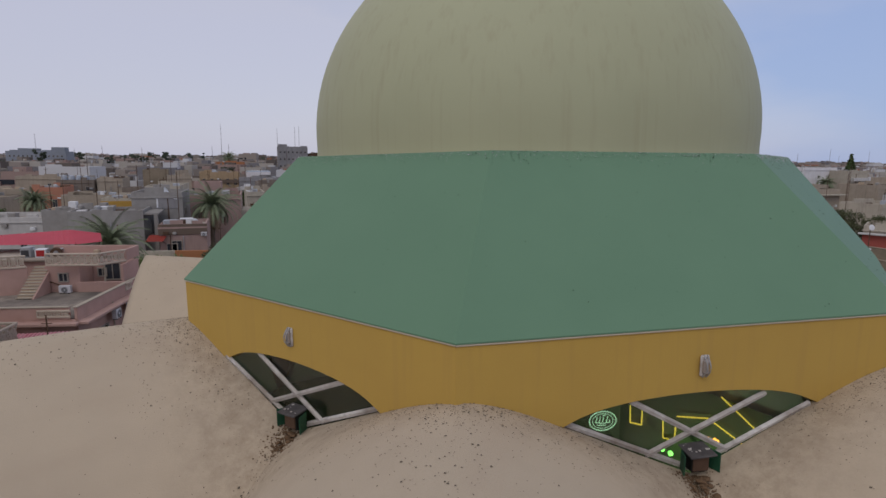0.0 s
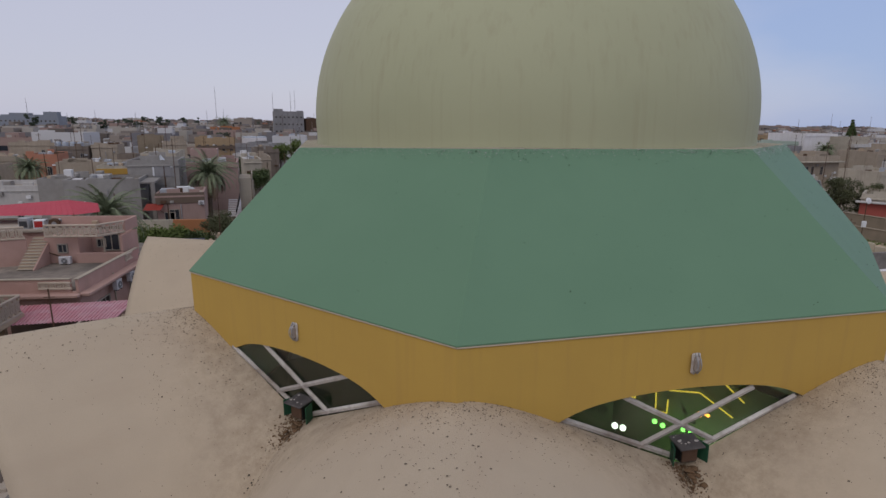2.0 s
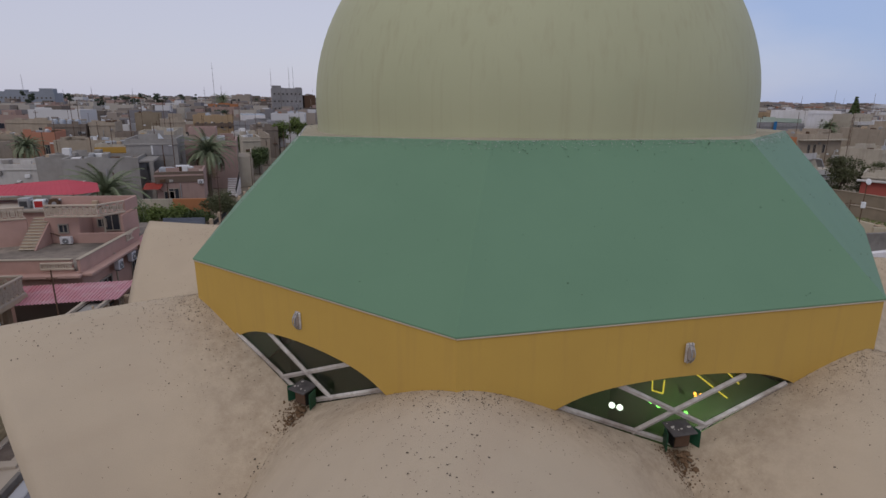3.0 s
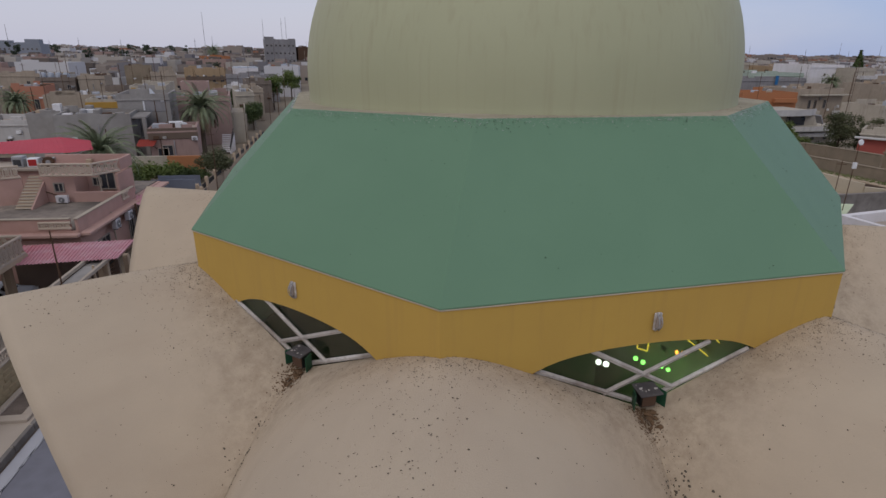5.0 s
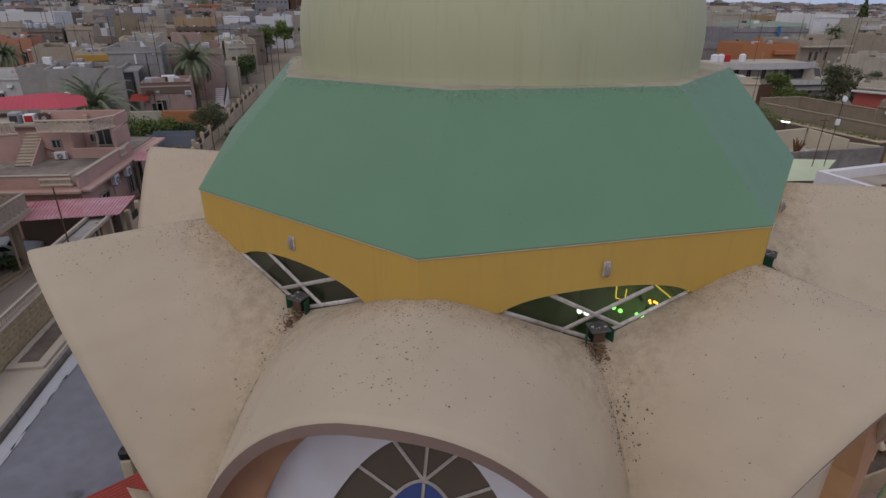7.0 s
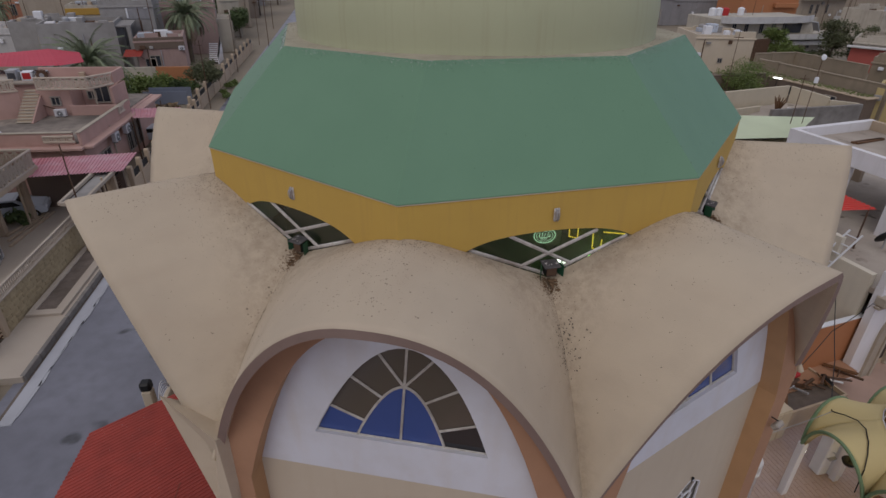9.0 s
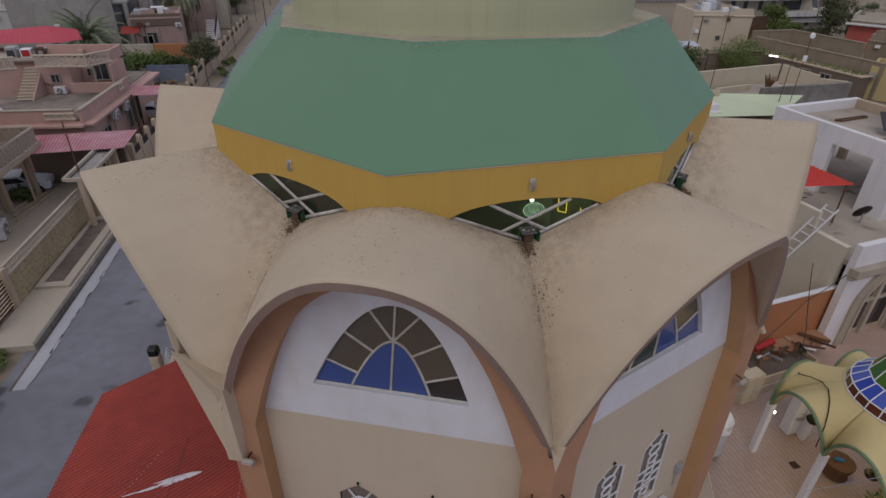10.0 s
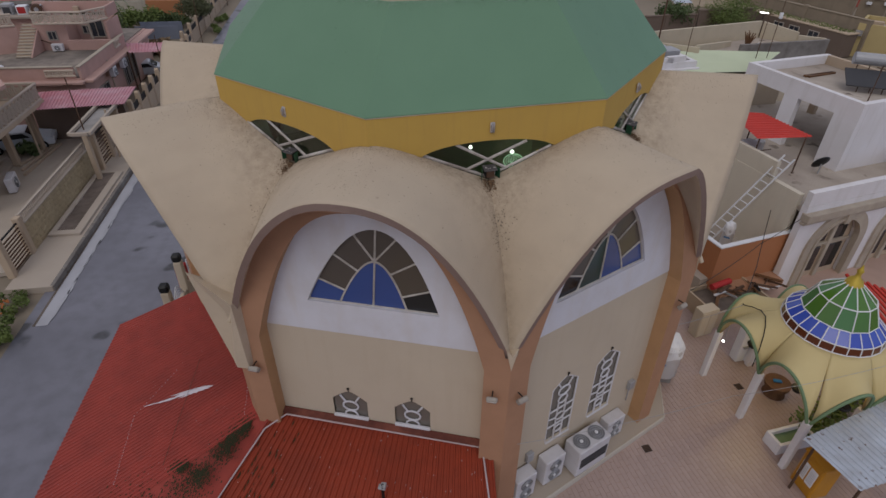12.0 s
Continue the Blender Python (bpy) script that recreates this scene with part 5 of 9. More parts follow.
for k in (-2, -1, 0, 1):
    gd = GRIDS[k % 8]
    sp = []
    for _ in range(240):
        u = abs(dr.gauss(0.06, 0.06)) + 0.015
        sp.append((u, 1.0 - abs(dr.gauss(0, 0.02)) - 0.003, dr.uniform(0.003, 0.013) * (1.2 - 2 * u)))
    grit(k, gd, [(u, v__, max(z_, 0.004)) for u, v__, z_ in sp], NESTMUD)
    gd = GRIDS[(k + 1) % 8]
    grit(k + 1, gd, [(abs(dr.gauss(0.05, 0.05)) + 0.015, abs(dr.gauss(0, 0.015)) + 0.003, dr.uniform(0.003, 0.012)) for _ in range(120)], NESTMUD)
# flecks on the green roof along its upper edge


def roof_flecks(n, spread, inner, size, lift, material, label):
    """Small flecks on the seen roof facets, thickest along the upper edge."""
    vs, fs = [], []
    for _ in range(n):
        k = dr.choice((-2, -1, 0, 1, 2))
        f = 1 - abs(dr.gauss(0, spread)) if dr.random() < inner else dr.uniform(0.05, 0.95)
        p = on_facet(k, dr.random(), max(f, 0.02), 0.006)
        r = dr.uniform(*size)
        c = len(vs)
        for q in range(5):
            a = 2 * math.pi * q / 5 + dr.uniform(0, 0.6)
            vs.append(p + Vector((r * math.cos(a), r * math.sin(a), 0.0)))
        vs.append(p + Vector((0, 0, r * lift)))
        fs += [(c + q, c + (q + 1) % 5, c + 5) for q in range(5)]
    child(mesh_ob("roof_grit", vs, fs, material), mosque, None, label)["kind"] = "stuff"


roof_flecks(900, 0.045, 0.75, (0.003, 0.008), 0.6, MOSS, "scattered dark bird droppings")
roof_flecks(1500, 0.03, 1.0, (0.0025, 0.007), 0.5, LIMEWASH, "scattered pale bird droppings")


FLOODCASE = mat("dusty_lamp_case", (0.36, 0.32, 0.275, 1), 0.6, scale=14)


def floodlight(m, label="small silver floodlight on the brown pilaster"):
    """Its glass looks along local +x."""
    t_ = thing("floodlight", m, label, "floodlight", "floodlights on the pilasters")
    part("bracket", rod_bm((0, 0, 0), (0.12, 0, 0), 0.012, 6), DARKMETAL, t_)
    h_ = part("housing", box_bm(0.09, 0.2, 0.15, (0.15, 0, -0.075), 0.02, pose(0, 0, 0, 0, 35, 0)), FLOODCASE, t_)
    part("lens", box_bm(0.012, 0.17, 0.12, (0.2, 0, -0.06), 0.0, pose(0, 0, 0, 0, 35, 0)), mat_lamp, h_)


floodlight(on_wall(0, -2.25, 3.72, WP))
floodlight(on_wall(0, 2.25, 3.86, WP))
floodlight(on_wall(1, -2.3, 3.75, WP))
floodlight(on_wall(1, 2.2, 3.8, WP))


# ---- red sheet lean-to roofs ----
def ribbed_sheet(name, p00, p10, p01, p11, n, rib, material, parent=None, label="", flat=0.55, along=6):
    """Profiled sheet: ribs run from p00 to p01; n ribs across p00 to p10."""
    p00, p10, p01, p11 = map(Vector, (p00, p10, p01, p11))
    nr = (p10 - p00).cross(p01 - p00).normalized()
    if nr.z < 0:
        nr = -nr
    cols = []
    for i in range(n):
        for fr_, hh in ((0, 0), (flat, 0), (flat + 0.1, rib), (0.9, rib), (1.0, 0)):
            u = (i + fr_) / n
            a, b = p00.lerp(p10, u), p01.lerp(p11, u)
            cols.append([a.lerp(b, q / along) + nr * hh for q in range(along + 1)])
    ob = strip_mesh(name, cols, material)
    bm = bmesh.new()
    bm.from_mesh(ob.data)
    bmesh.ops.remove_doubles(bm, verts=bm.verts, dist=1e-5)
    bm.to_mesh(ob.data)
    bm.free()
    if parent:
        child(ob, parent, None, label)
    return ob


lean = thing("lean_to_roof", MT, "rust-red profiled sheet lean-to roof against the mosque", "roof")
FA = rz(-90)
LA = rz(-135)


def fl(r_, s_, z, m=FA):
    return m @ Vector((r_, s_, z))


V0, V1, V2 = Vector((-2.5, -5.95, 1.97)), Vector((-6.0, -9.85, 0.98)), fl(8.4, -3.0, 1.08)
ribbed_sheet("roof_sheet", fl(5.78, -2.3, 2.06), fl(5.78, 2.3, 2.0), V2, fl(8.4, 2.9, 1.05), 44, 0.026, REDFRONT, lean, "front roof sheet with close ribs")
ribbed_sheet("roof_sheet", V0, fl(5.8, -2.7, 1.93, LA), V1, fl(8.07, -2.98, 1.44, LA), 60, 0.016, REDROOF, lean, "side roof sheet with faint ribs", flat=0.45, along=10)
child(mesh_ob("valley_sheet", [V0 + Vector((0.3, 0.1, 0.03)), V0 - Vector((0.05, 0, 0.012)), V1 - Vector((0, 0, 0.012)), V2 + Vector((0, -0.6, -0.22)), V2 - Vector((-0.05, 0, 0.012))], [(0, 1, 2, 3, 4)], REDROOF), lean, None, "flat sheet in the roof valley")


def side_z(x, y):
    """Height of the side sheet over a plan point."""
    n_ = (fl(5.8, -2.7, 1.93, LA) - V0).cross(V1 - V0)
    return V0.z - (n_.x * (x - V0.x) + n_.y * (y - V0.y)) / n_.z


seam_a, seam_b = Vector((-4.79, -4.64, 0)), Vector((-4.11, -7.27, 0))
for e_ in (seam_a, seam_b):
    e_.z = side_z(e_.x, e_.y) + 0.017
part("lap_seam", rod_bm(seam_a, seam_b, 0.005, 5), RUST, lean, "dark lap between sheets")
screw_bm = bmesh.new()
for e0, e1, n_ in (((-5.5, -6.25), (-4.9, -7.8), 26), ((-5.2, -5.0), (-5.5, -6.25), 14), ((-3.35, -4.9), (-2.9, -6.1), 16)):
    for q in range(n_):
        x_, y_ = (e0[j] + (e1[j] - e0[j]) * (q + dr.uniform(-0.2, 0.2)) / n_ for j in (0, 1))
        bmesh.ops.create_cone(screw_bm, cap_ends=True, segments=6, radius1=0.009, radius2=0.006, depth=0.012, matrix=Matrix.Translation((x_, y_, side_z(x_, y_) + 0.02)))
sc_ob = part("screw_row", screw_bm, LIMEWASH, lean, "rows of pale screw heads")
sc_ob["kind"] = "stuff"
part("ridge_flashing", rod_bm(fl(5.9, -2.3, 2.04), V2 + Vector((0, 0, 0.02)), 0.03, 6), REDROOF, lean)
part("flashing_strip", box_bm(4.3, 0.15, 0.04, (0, 0, 0), 0.012, pose(0, -5.85, 2.05, 21, 0.75, 0)), FLASH, lean, "dull red flashing along the wall")
part("edge_pipe", rod_bm(fl(5.95, -1.98, 2.07), fl(5.93, 2.12, 2.0), 0.017, 6), PIPE_P, lean, "dusty pink pipe along the wall")
bm = rod_bm(fl(5.95, -1.98, 2.07), fl(6.3, -2.32, 1.96), 0.017, 6)
rod_bm(fl(6.3, -2.32, 1.96), V2 + Vector((0, 0, 0.06)), 0.016, 6, bm=bm)
rod_bm(fl(5.93, 2.12, 2.0), fl(8.4, 2.86, 1.12), 0.018, 6, bm=bm)
part("edge_pipe", bm, PIPE_P, lean, "dusty pink pipe along the roof edge")
part("roof_back_wall", box_bm(4.2, 0.14, 1.9, (0, -6.05, -0.3)), BEIGE, lean)
# moss in the valley, lime smear
mv, mf = [], []
for _ in range(3600):
    cx_, cy__, sx_, sy_ = dr.choice(((-2.92, -6.53, 0.10, 0.22), (-3.0, -6.8, 0.14, 0.2), (-3.2, -7.37, 0.12, 0.12), (-3.74, -7.25, 0.10, 0.06), (-3.4, -7.6, 0.25, 0.25), (-2.75, -6.3, 0.06, 0.1), (-4.2, -8.2, 0.4, 0.4)))
    p_ = Vector((dr.gauss(cx_, sx_), dr.gauss(cy__, sy_), 0))
    p_.z = max(side_z(p_.x, p_.y), 1.0) + 0.006
    d_ = dr.uniform(0.005, 0.02)
    c = len(mv)
    for a in range(5):
        mv.append(p_ + Vector((d_ * math.cos(a * 1.257) * 0.7, d_ * math.sin(a * 1.257) * 1.5, 0.0)))
    mv.append(p_ + Vector((0, 0, 0.009)))
    mf += [(c + a, c + (a + 1) % 5, c + 5) for a in range(5)]
child(mesh_ob("moss", mv, mf, MOSS), lean, None, "dark moss and leaf litter in the roof valley")
rmv, rmf = [], []
for _ in range(60):
    rib_ = dr.randrange(0, 8)
    u_ = (rib_ + dr.uniform(0.1, 0.4)) / 44
    v__ = abs(dr.gauss(0.5, 0.2)) % 1.0
    p_ = fl(5.78, -2.3, 2.06).lerp(fl(5.78, 2.3, 2.0), u_).lerp(V2.lerp(fl(8.4, 2.9, 1.05), u_), v__) + Vector((0, 0, 0.012))
    d_, c = dr.uniform(0.006, 0.016), len(rmv)
    rmv += [p_ + Vector((d_, 0, 0)), p_ + Vector((0, d_ * 6, 0.016)), p_ + Vector((-d_, 0, 0)), p_ + Vector((0, -d_ * 6, -0.012)), p_ + Vector((0, 0, 0.012))]
    rmf += [(c, c + 1, c + 4), (c + 1, c + 2, c + 4), (c + 2, c + 3, c + 4), (c + 3, c, c + 4)]
child(mesh_ob("rib_moss", rmv, rmf, MOSS), lean, None, "dark moss between the roof ribs")["kind"] = "stuff"
pfv, pff = [], []
for _ in range(70):
    u_, v__ = dr.random(), abs(dr.gauss(0.3, 0.25)) % 1.0
    p_ = fl(5.78, -2.3, 2.06).lerp(fl(5.78, 2.3, 2.0), u_).lerp(V2.lerp(fl(8.4, 2.9, 1.05), u_), v__) + Vector((0, 0, 0.034))
    d_, c = dr.uniform(0.004, 0.009), len(pfv)
    pfv += [p_ + Vector((d_, 0, 0)), p_ + Vector((0, d_ * 3, 0.004)), p_ + Vector((-d_, 0, 0)), p_ + Vector((0, -d_ * 3, -0.004)), p_ + Vector((0, 0, 0.004))]
    pff += [(c, c + 1, c + 4), (c + 1, c + 2, c + 4), (c + 2, c + 3, c + 4), (c + 3, c, c + 4)]
child(mesh_ob("pale_flecks", pfv, pff, PIPE_P), lean, None, "pale flecks on the front sheet")["kind"] = "stuff"
sm_v, sm_f = [], []
for f0, f1, off, wid in ((0.0, 0.55, 0.0, 0.06), (0.5, 0.82, 0.03, 0.028), (0.1, 0.62, -0.055, 0.022), (0.8, 1.0, 0.02, 0.016), (0.35, 0.5, 0.07, 0.012)):
    base = len(sm_v)
    for q in range(25):
        u_ = q / 24
        p_ = Vector((-4.05, -5.36, 0)).lerp(Vector((-5.42, -5.98, 0)), f0 + (f1 - f0) * u_)
        w_ = wid * (math.sin(math.pi * min(max(u_, 0.03), 0.97)) ** 0.5) * (0.75 + 0.5 * dr.random())
        for sg in (1, -1):
            e_ = p_ + Vector((0.42, -0.91, 0)) * (off + sg * w_)
            sm_v.append(Vector((e_.x, e_.y, side_z(e_.x, e_.y) + 0.019)))
    sm_f += [(base + 2 * q, base + 2 * q + 1, base + 2 * q + 3, base + 2 * q + 2) for q in range(24)]
child(mesh_ob("lime_smear", sm_v, sm_f, LIMEWASH), lean, None, "dragged smear of white lime on the sheet")
grv, grf = [], []
for _ in range(260):
    u_, v__ = dr.random(), dr.random()
    p_ = V0.lerp(fl(5.8, -2.7, 1.93, LA), u_).lerp(V1.lerp(fl(8.07, -2.98, 1.44, LA), u_), v__)
    p_.z += 0.009
    c, d_ = len(grv), dr.uniform(0.003, 0.007)
    grv += [p_ + Vector((d_, 0, 0)), p_ + Vector((-d_, d_, 0)), p_ + Vector((-d_, -d_, 0)), p_ + Vector((0, 0, d_))]
    grf += [(c, c + 1, c + 3), (c + 1, c + 2, c + 3), (c + 2, c, c + 3)]
child(mesh_ob("sheet_grit", grv, grf, LIMEWASH), lean, None, "pale grit on the sheet")["kind"] = "stuff"
post = thing("roof_post", MT @ Matrix.Translation((0.4, -7.1, 1.5)), "short grey steel post with clamps through the roof", "post")
part("shaft", rod_bm((0, 0, -0.1), (0.02, -0.02, 0.55), 0.03, 8), DARKMETAL, post)
part("clamp", box_bm(0.14, 0.1, 0.06, (0.0, 0, 0.42), 0.01), GREYMETAL, post)
part("clamp", box_bm(0.1, 0.1, 0.05, (0.03, 0, 0.5), 0.01), GREYMETAL, post)

# ---- plinth, air conditioners, tank beside the mosque ----
pl_pts = [(2.44, -6.7), (6.63, -2.4), (6.68, 2.2)]
bm = bmesh.new()
low_ring = [bm.verts.new((x, y, -0.35)) for x, y in pl_pts + [(2.0, 2.2), (1.8, -5.3)]]
up_ring = [bm.verts.new((v.co.x, v.co.y, -0.12)) for v in low_ring]
bm.faces.new(up_ring)
for i in range(5):
    bm.faces.new((low_ring[i], low_ring[(i + 1) % 5], up_ring[(i + 1) % 5], up_ring[i]))
me = bpy.data.meshes.new("plinth")
bm.to_mesh(me)
bm.free()
me.materials.append(PAVE)
tagged(new("plinth", me), "low beige plinth round the foot of the mosque", "plinth", kind="structure")

PLINTHEDGE = mat("pale_edge_stone", (0.55, 0.50, 0.43, 1), 0.85, scale=3)
for a_, b_ in zip(pl_pts, pl_pts[1:]):
    A_, B_ = Vector((*a_, 0)), Vector((*b_, 0))
    L_ = (B_ - A_).length
    eo = new("plinth_edge", bpy.data.meshes.new("plinth_edge"))
    bm = box_bm(L_, 0.03, 0.235, (L_ / 2, 0.0, -0.345), 0.008)
    bm.to_mesh(eo.data)
    bm.free()
    eo.data.materials.append(PLINTHEDGE)
    eo.matrix_world = Matrix.Translation(A_) @ rz(math.degrees(math.atan2((B_ - A_).y, (B_ - A_).x)))
    tagged(eo, "pale concrete edge of the mosque plinth", "kerb", kind="structure")


def beside(r_, s_, z=-0.12, turn=-90):
    """Upright pose beside the right-hand wall, local +y outward."""
    return rz(-45) @ Matrix.Translation((r_, s_, z)) @ rz(turn)


ac_unit(beside(6.05, -1.55), 0.56, 0.78, 0.3, 2, "dusty white outdoor unit with two stacked fans", "outdoor units by the wall")
ac_unit(beside(6.04, -0.7), 0.58, 0.8, 0.3, 2, "dusty white outdoor unit with two stacked fans", "outdoor units by the wall")
ac_unit(beside(6.19, 0.27), 0.98, 0.86, 0.48, 3, "large white outdoor unit with two fans on top", "outdoor units by the wall")
ac_unit(beside(5.98, 1.36), 0.58, 0.66, 0.28, 2, "dusty white outdoor unit with two stacked fans", "outdoor units by the wall")
for s_, z in ((-1.45, 0.75), (1.75, 1.05)):
    t_ = thing("switch_box", on_wall(1, s_, z, WR), "small grey wall box with a pipe", "switch box")
    part("box", box_bm(0.1, 0.18, 0.26, (0.05, 0, 0), 0.01), GREYMETAL, t_)
    part("pipe", rod_bm((0.03, 0, 0), (0.03, 0, -0.45), 0.014, 6), GREYMETAL, t_)


def plastic_tank(m, r_, h_, label):
    """Ribbed tank with a crumpled white sheet tied over its top."""
    t_ = thing("water_tank", m, label, "water tank")
    vs, fs = revolve([(r_ * 0.9, 0.0), (r_ * 0.98, 0.03), (r_, 0.08), (r_ * 0.975, h_ * 0.26), (r_, h_ * 0.29), (r_ * 0.975, h_ * 0.50), (r_, h_ * 0.53), (r_ * 0.985, h_ * 0.72), (r_ * 0.9, h_ * 0.8), (0.01, h_ * 0.82)], 24)
    child(mesh_ob("body", vs, fs, TANKGREY, True), t_)
    vs, fs = revolve([(r_ * 1.05, h_ * 0.56), (r_ * 1.06, h_ * 0.66), (r_ * 1.05, h_ * 0.76), (r_ * 0.9, h_ * 0.86), (r_ * 0.62, h_ * 0.95), (r_ * 0.3, h_), (0.01, h_)], 40)
    vs = [Vector(p) for p in vs]
    for p in vs:
        g = 0.5 + 0.5 * math.sin(math.atan2(p.y, p.x) * 5 + 6 * p.z)
        p.x *= 1 - 0.10 * g * (p.z > h_ * 0.6)
        p.y *= 1 - 0.10 * g * (p.z > h_ * 0.6)
        p.z += 0.07 * noise.noise(p * 3.1) + 0.05 * noise.noise(p * 7.0) if p.z > h_ * 0.6 else 0.05 * math.sin(math.atan2(p.y, p.x) * 4)
    child(mesh_ob("cover", vs, fs, PLASTIC_W), t_, None, "crumpled white sheet")
    part("mark", box_bm(0.01, 0.2, 0.05, (r_ + 0.0, 0, h_ * 0.4), 0, rz(-112)), BLUETARP, t_, "small blue printed mark")
    return t_


TANKGREY = mat("dull_white_plastic", (0.52, 0.50, 0.50, 1), 0.5, dark=(0.42, 0.39, 0.38, 1), scale=3, amount=0.5, bump=0.03)


st = thing("stand", pose(6.72, -0.79, -0.3), "low dark block stand under the tank", "stand")
part("block", box_bm(0.5, 0.5, 0.22, (0, 0, 0), 0.02), CONCRETE, st)
plastic_tank(pose(6.72, -0.78, -0.08), 0.38, 1.35, "dull white water tank under a crumpled sheet")

for x_, y_ in ((8.84, -0.73), (6.15, -3.36), (7.95, 1.48)):
    dn = thing("floor_drain", pose(x_, y_, -0.3, 0, 0, 27), "dark square floor drain in the tiles", "drain", "courtyard drains")
    part("grate", box_bm(0.2, 0.2, 0.012, (0, 0, 0)), DARKMETAL, dn)
    for q in range(4):
        part("slot_bar", box_bm(0.18, 0.02, 0.008, (0, -0.07 + q * 0.045, 0.012)), RUST, dn)

# ---- the garden pavilion with the glass dome ----
KM = pose(9.97, -1.14, 0, 0, 0, -63.2)
pav = thing("pavilion", KM, "pale yellow arched pavilion with a coloured glass dome", "pavilion")
HB, ZS, ZA, RD, ZD = 1.52, 1.36, 2.3, 1.08, 2.62
for i in (-1, 0, 1):
    for j in (-1, 0, 1):
        if i or j:
            part("column", box_bm(0.15, 0.15, ZS + 0.3, (i * HB, j * HB, -0.3), 0.012), PLASTER_W, pav)


def pav_bay(a0, a1):
    """Shell over one bay from column a0 to column a1."""
    a0, a1 = Vector((*a0, 0)), Vector((*a1, 0))
    out = (a0 + a1).normalized()
    side = Vector((0, 0, 0))
    if abs(a0.x - a1.x) < 0.01:
        side = Vector((math.copysign(1, a0.x), 0, 0))
    else:
        side = Vector((0, math.copysign(1, a0.y), 0))
    t0, t1 = math.atan2(a0.y, a0.x), math.atan2(a1.y, a1.x)
    if t1 - t0 > math.pi:
        t1 -= 2 * math.pi
    if t0 - t1 > math.pi:
        t1 += 2 * math.pi
    rows = []
    rim = []
    for v in range(17):
        q = v / 16
        b = a0.lerp(a1, q)
        up = (1 - abs(2 * q - 1) ** 2.2) ** 0.75
        r0 = b + side * (0.05 + 0.2 * up) + Vector((0, 0, ZS + (ZA - ZS) * up))
        th = t0 + (t1 - t0) * q
        r1 = Vector((RD * math.cos(th), RD * math.sin(th), ZD))
        row = []
        for u in range(9):
            w_ = u / 8
            p = r0.lerp(r1, w_)
            p.z = r0.z + (r1.z - r0.z) * (w_ ** (1.35 - 0.85 * (1 - up)))
            row.append(p)
        rows.append(row)
        rim.append(r0)
    ob = strip_mesh("shell_bay", rows, KIOSK, True)
    sol = ob.modifiers.new("thickness", "SOLIDIFY")
    sol.thickness, sol.offset = 0.07, 1.0
    sol.use_rim = True
    child(ob, pav)
    bm = bmesh.new()
    for p, q in zip(rim, rim[1:]):
        rod_bm(p - Vector((0, 0, 0.01)), q - Vector((0, 0, 0.01)), 0.038, 6, bm=bm)
    part("arch_trim", bm, TRIM_G, pav, "dull green arch edge")


ring8 = [(-HB, -HB), (0, -HB), (HB, -HB), (HB, 0), (HB, HB), (0, HB), (-HB, HB), (-HB, 0)]
for i in range(8):
    pav_bay(ring8[i], ring8[(i + 1) % 8])


def glass_ring(r0, z0, r1, z1, n, mats, name="pane"):
    cage = bmesh.new()
    hold = None
    obs = []
    for i in range(n):
        a, b = 2 * math.pi * (i + 0.03) / n, 2 * math.pi * (i + 0.97) / n
        vs = [(r0 * math.cos(a), r0 * math.sin(a), z0), (r0 * math.cos(b), r0 * math.sin(b), z0), (r1 * math.cos(b), r1 * math.sin(b), z1), (r1 * math.cos(a), r1 * math.sin(a), z1)]
        vs += [tuple(c * 0.985 for c in p[:2]) + (p[2] - 0.004,) for p in vs]
        obs.append((vs, [(0, 1, 2, 3), (7, 6, 5, 4), (0, 4, 5, 1), (1, 5, 6, 2), (2, 6, 7, 3), (3, 7, 4, 0)], mats[i % len(mats)]))
        p = 2 * math.pi * i / n
        rod_bm((r0 * math.cos(p) * 1.004, r0 * math.sin(p) * 1.004, z0), (r1 * math.cos(p) * 1.004, r1 * math.sin(p) * 1.004, z1), 0.014, 5, bm=cage)
        q = 2 * math.pi * (i + 1) / n
        rod_bm((r0 * math.cos(p), r0 * math.sin(p), z0), (r0 * math.cos(q), r0 * math.sin(q), z0), 0.016, 5, bm=cage)
    fr = part("glazing_frame", cage, PLASTIC_W, pav, "white glazing bars")
    for vs, fs, m_ in obs:
        child(mesh_ob(name, vs, fs, m_), fr)


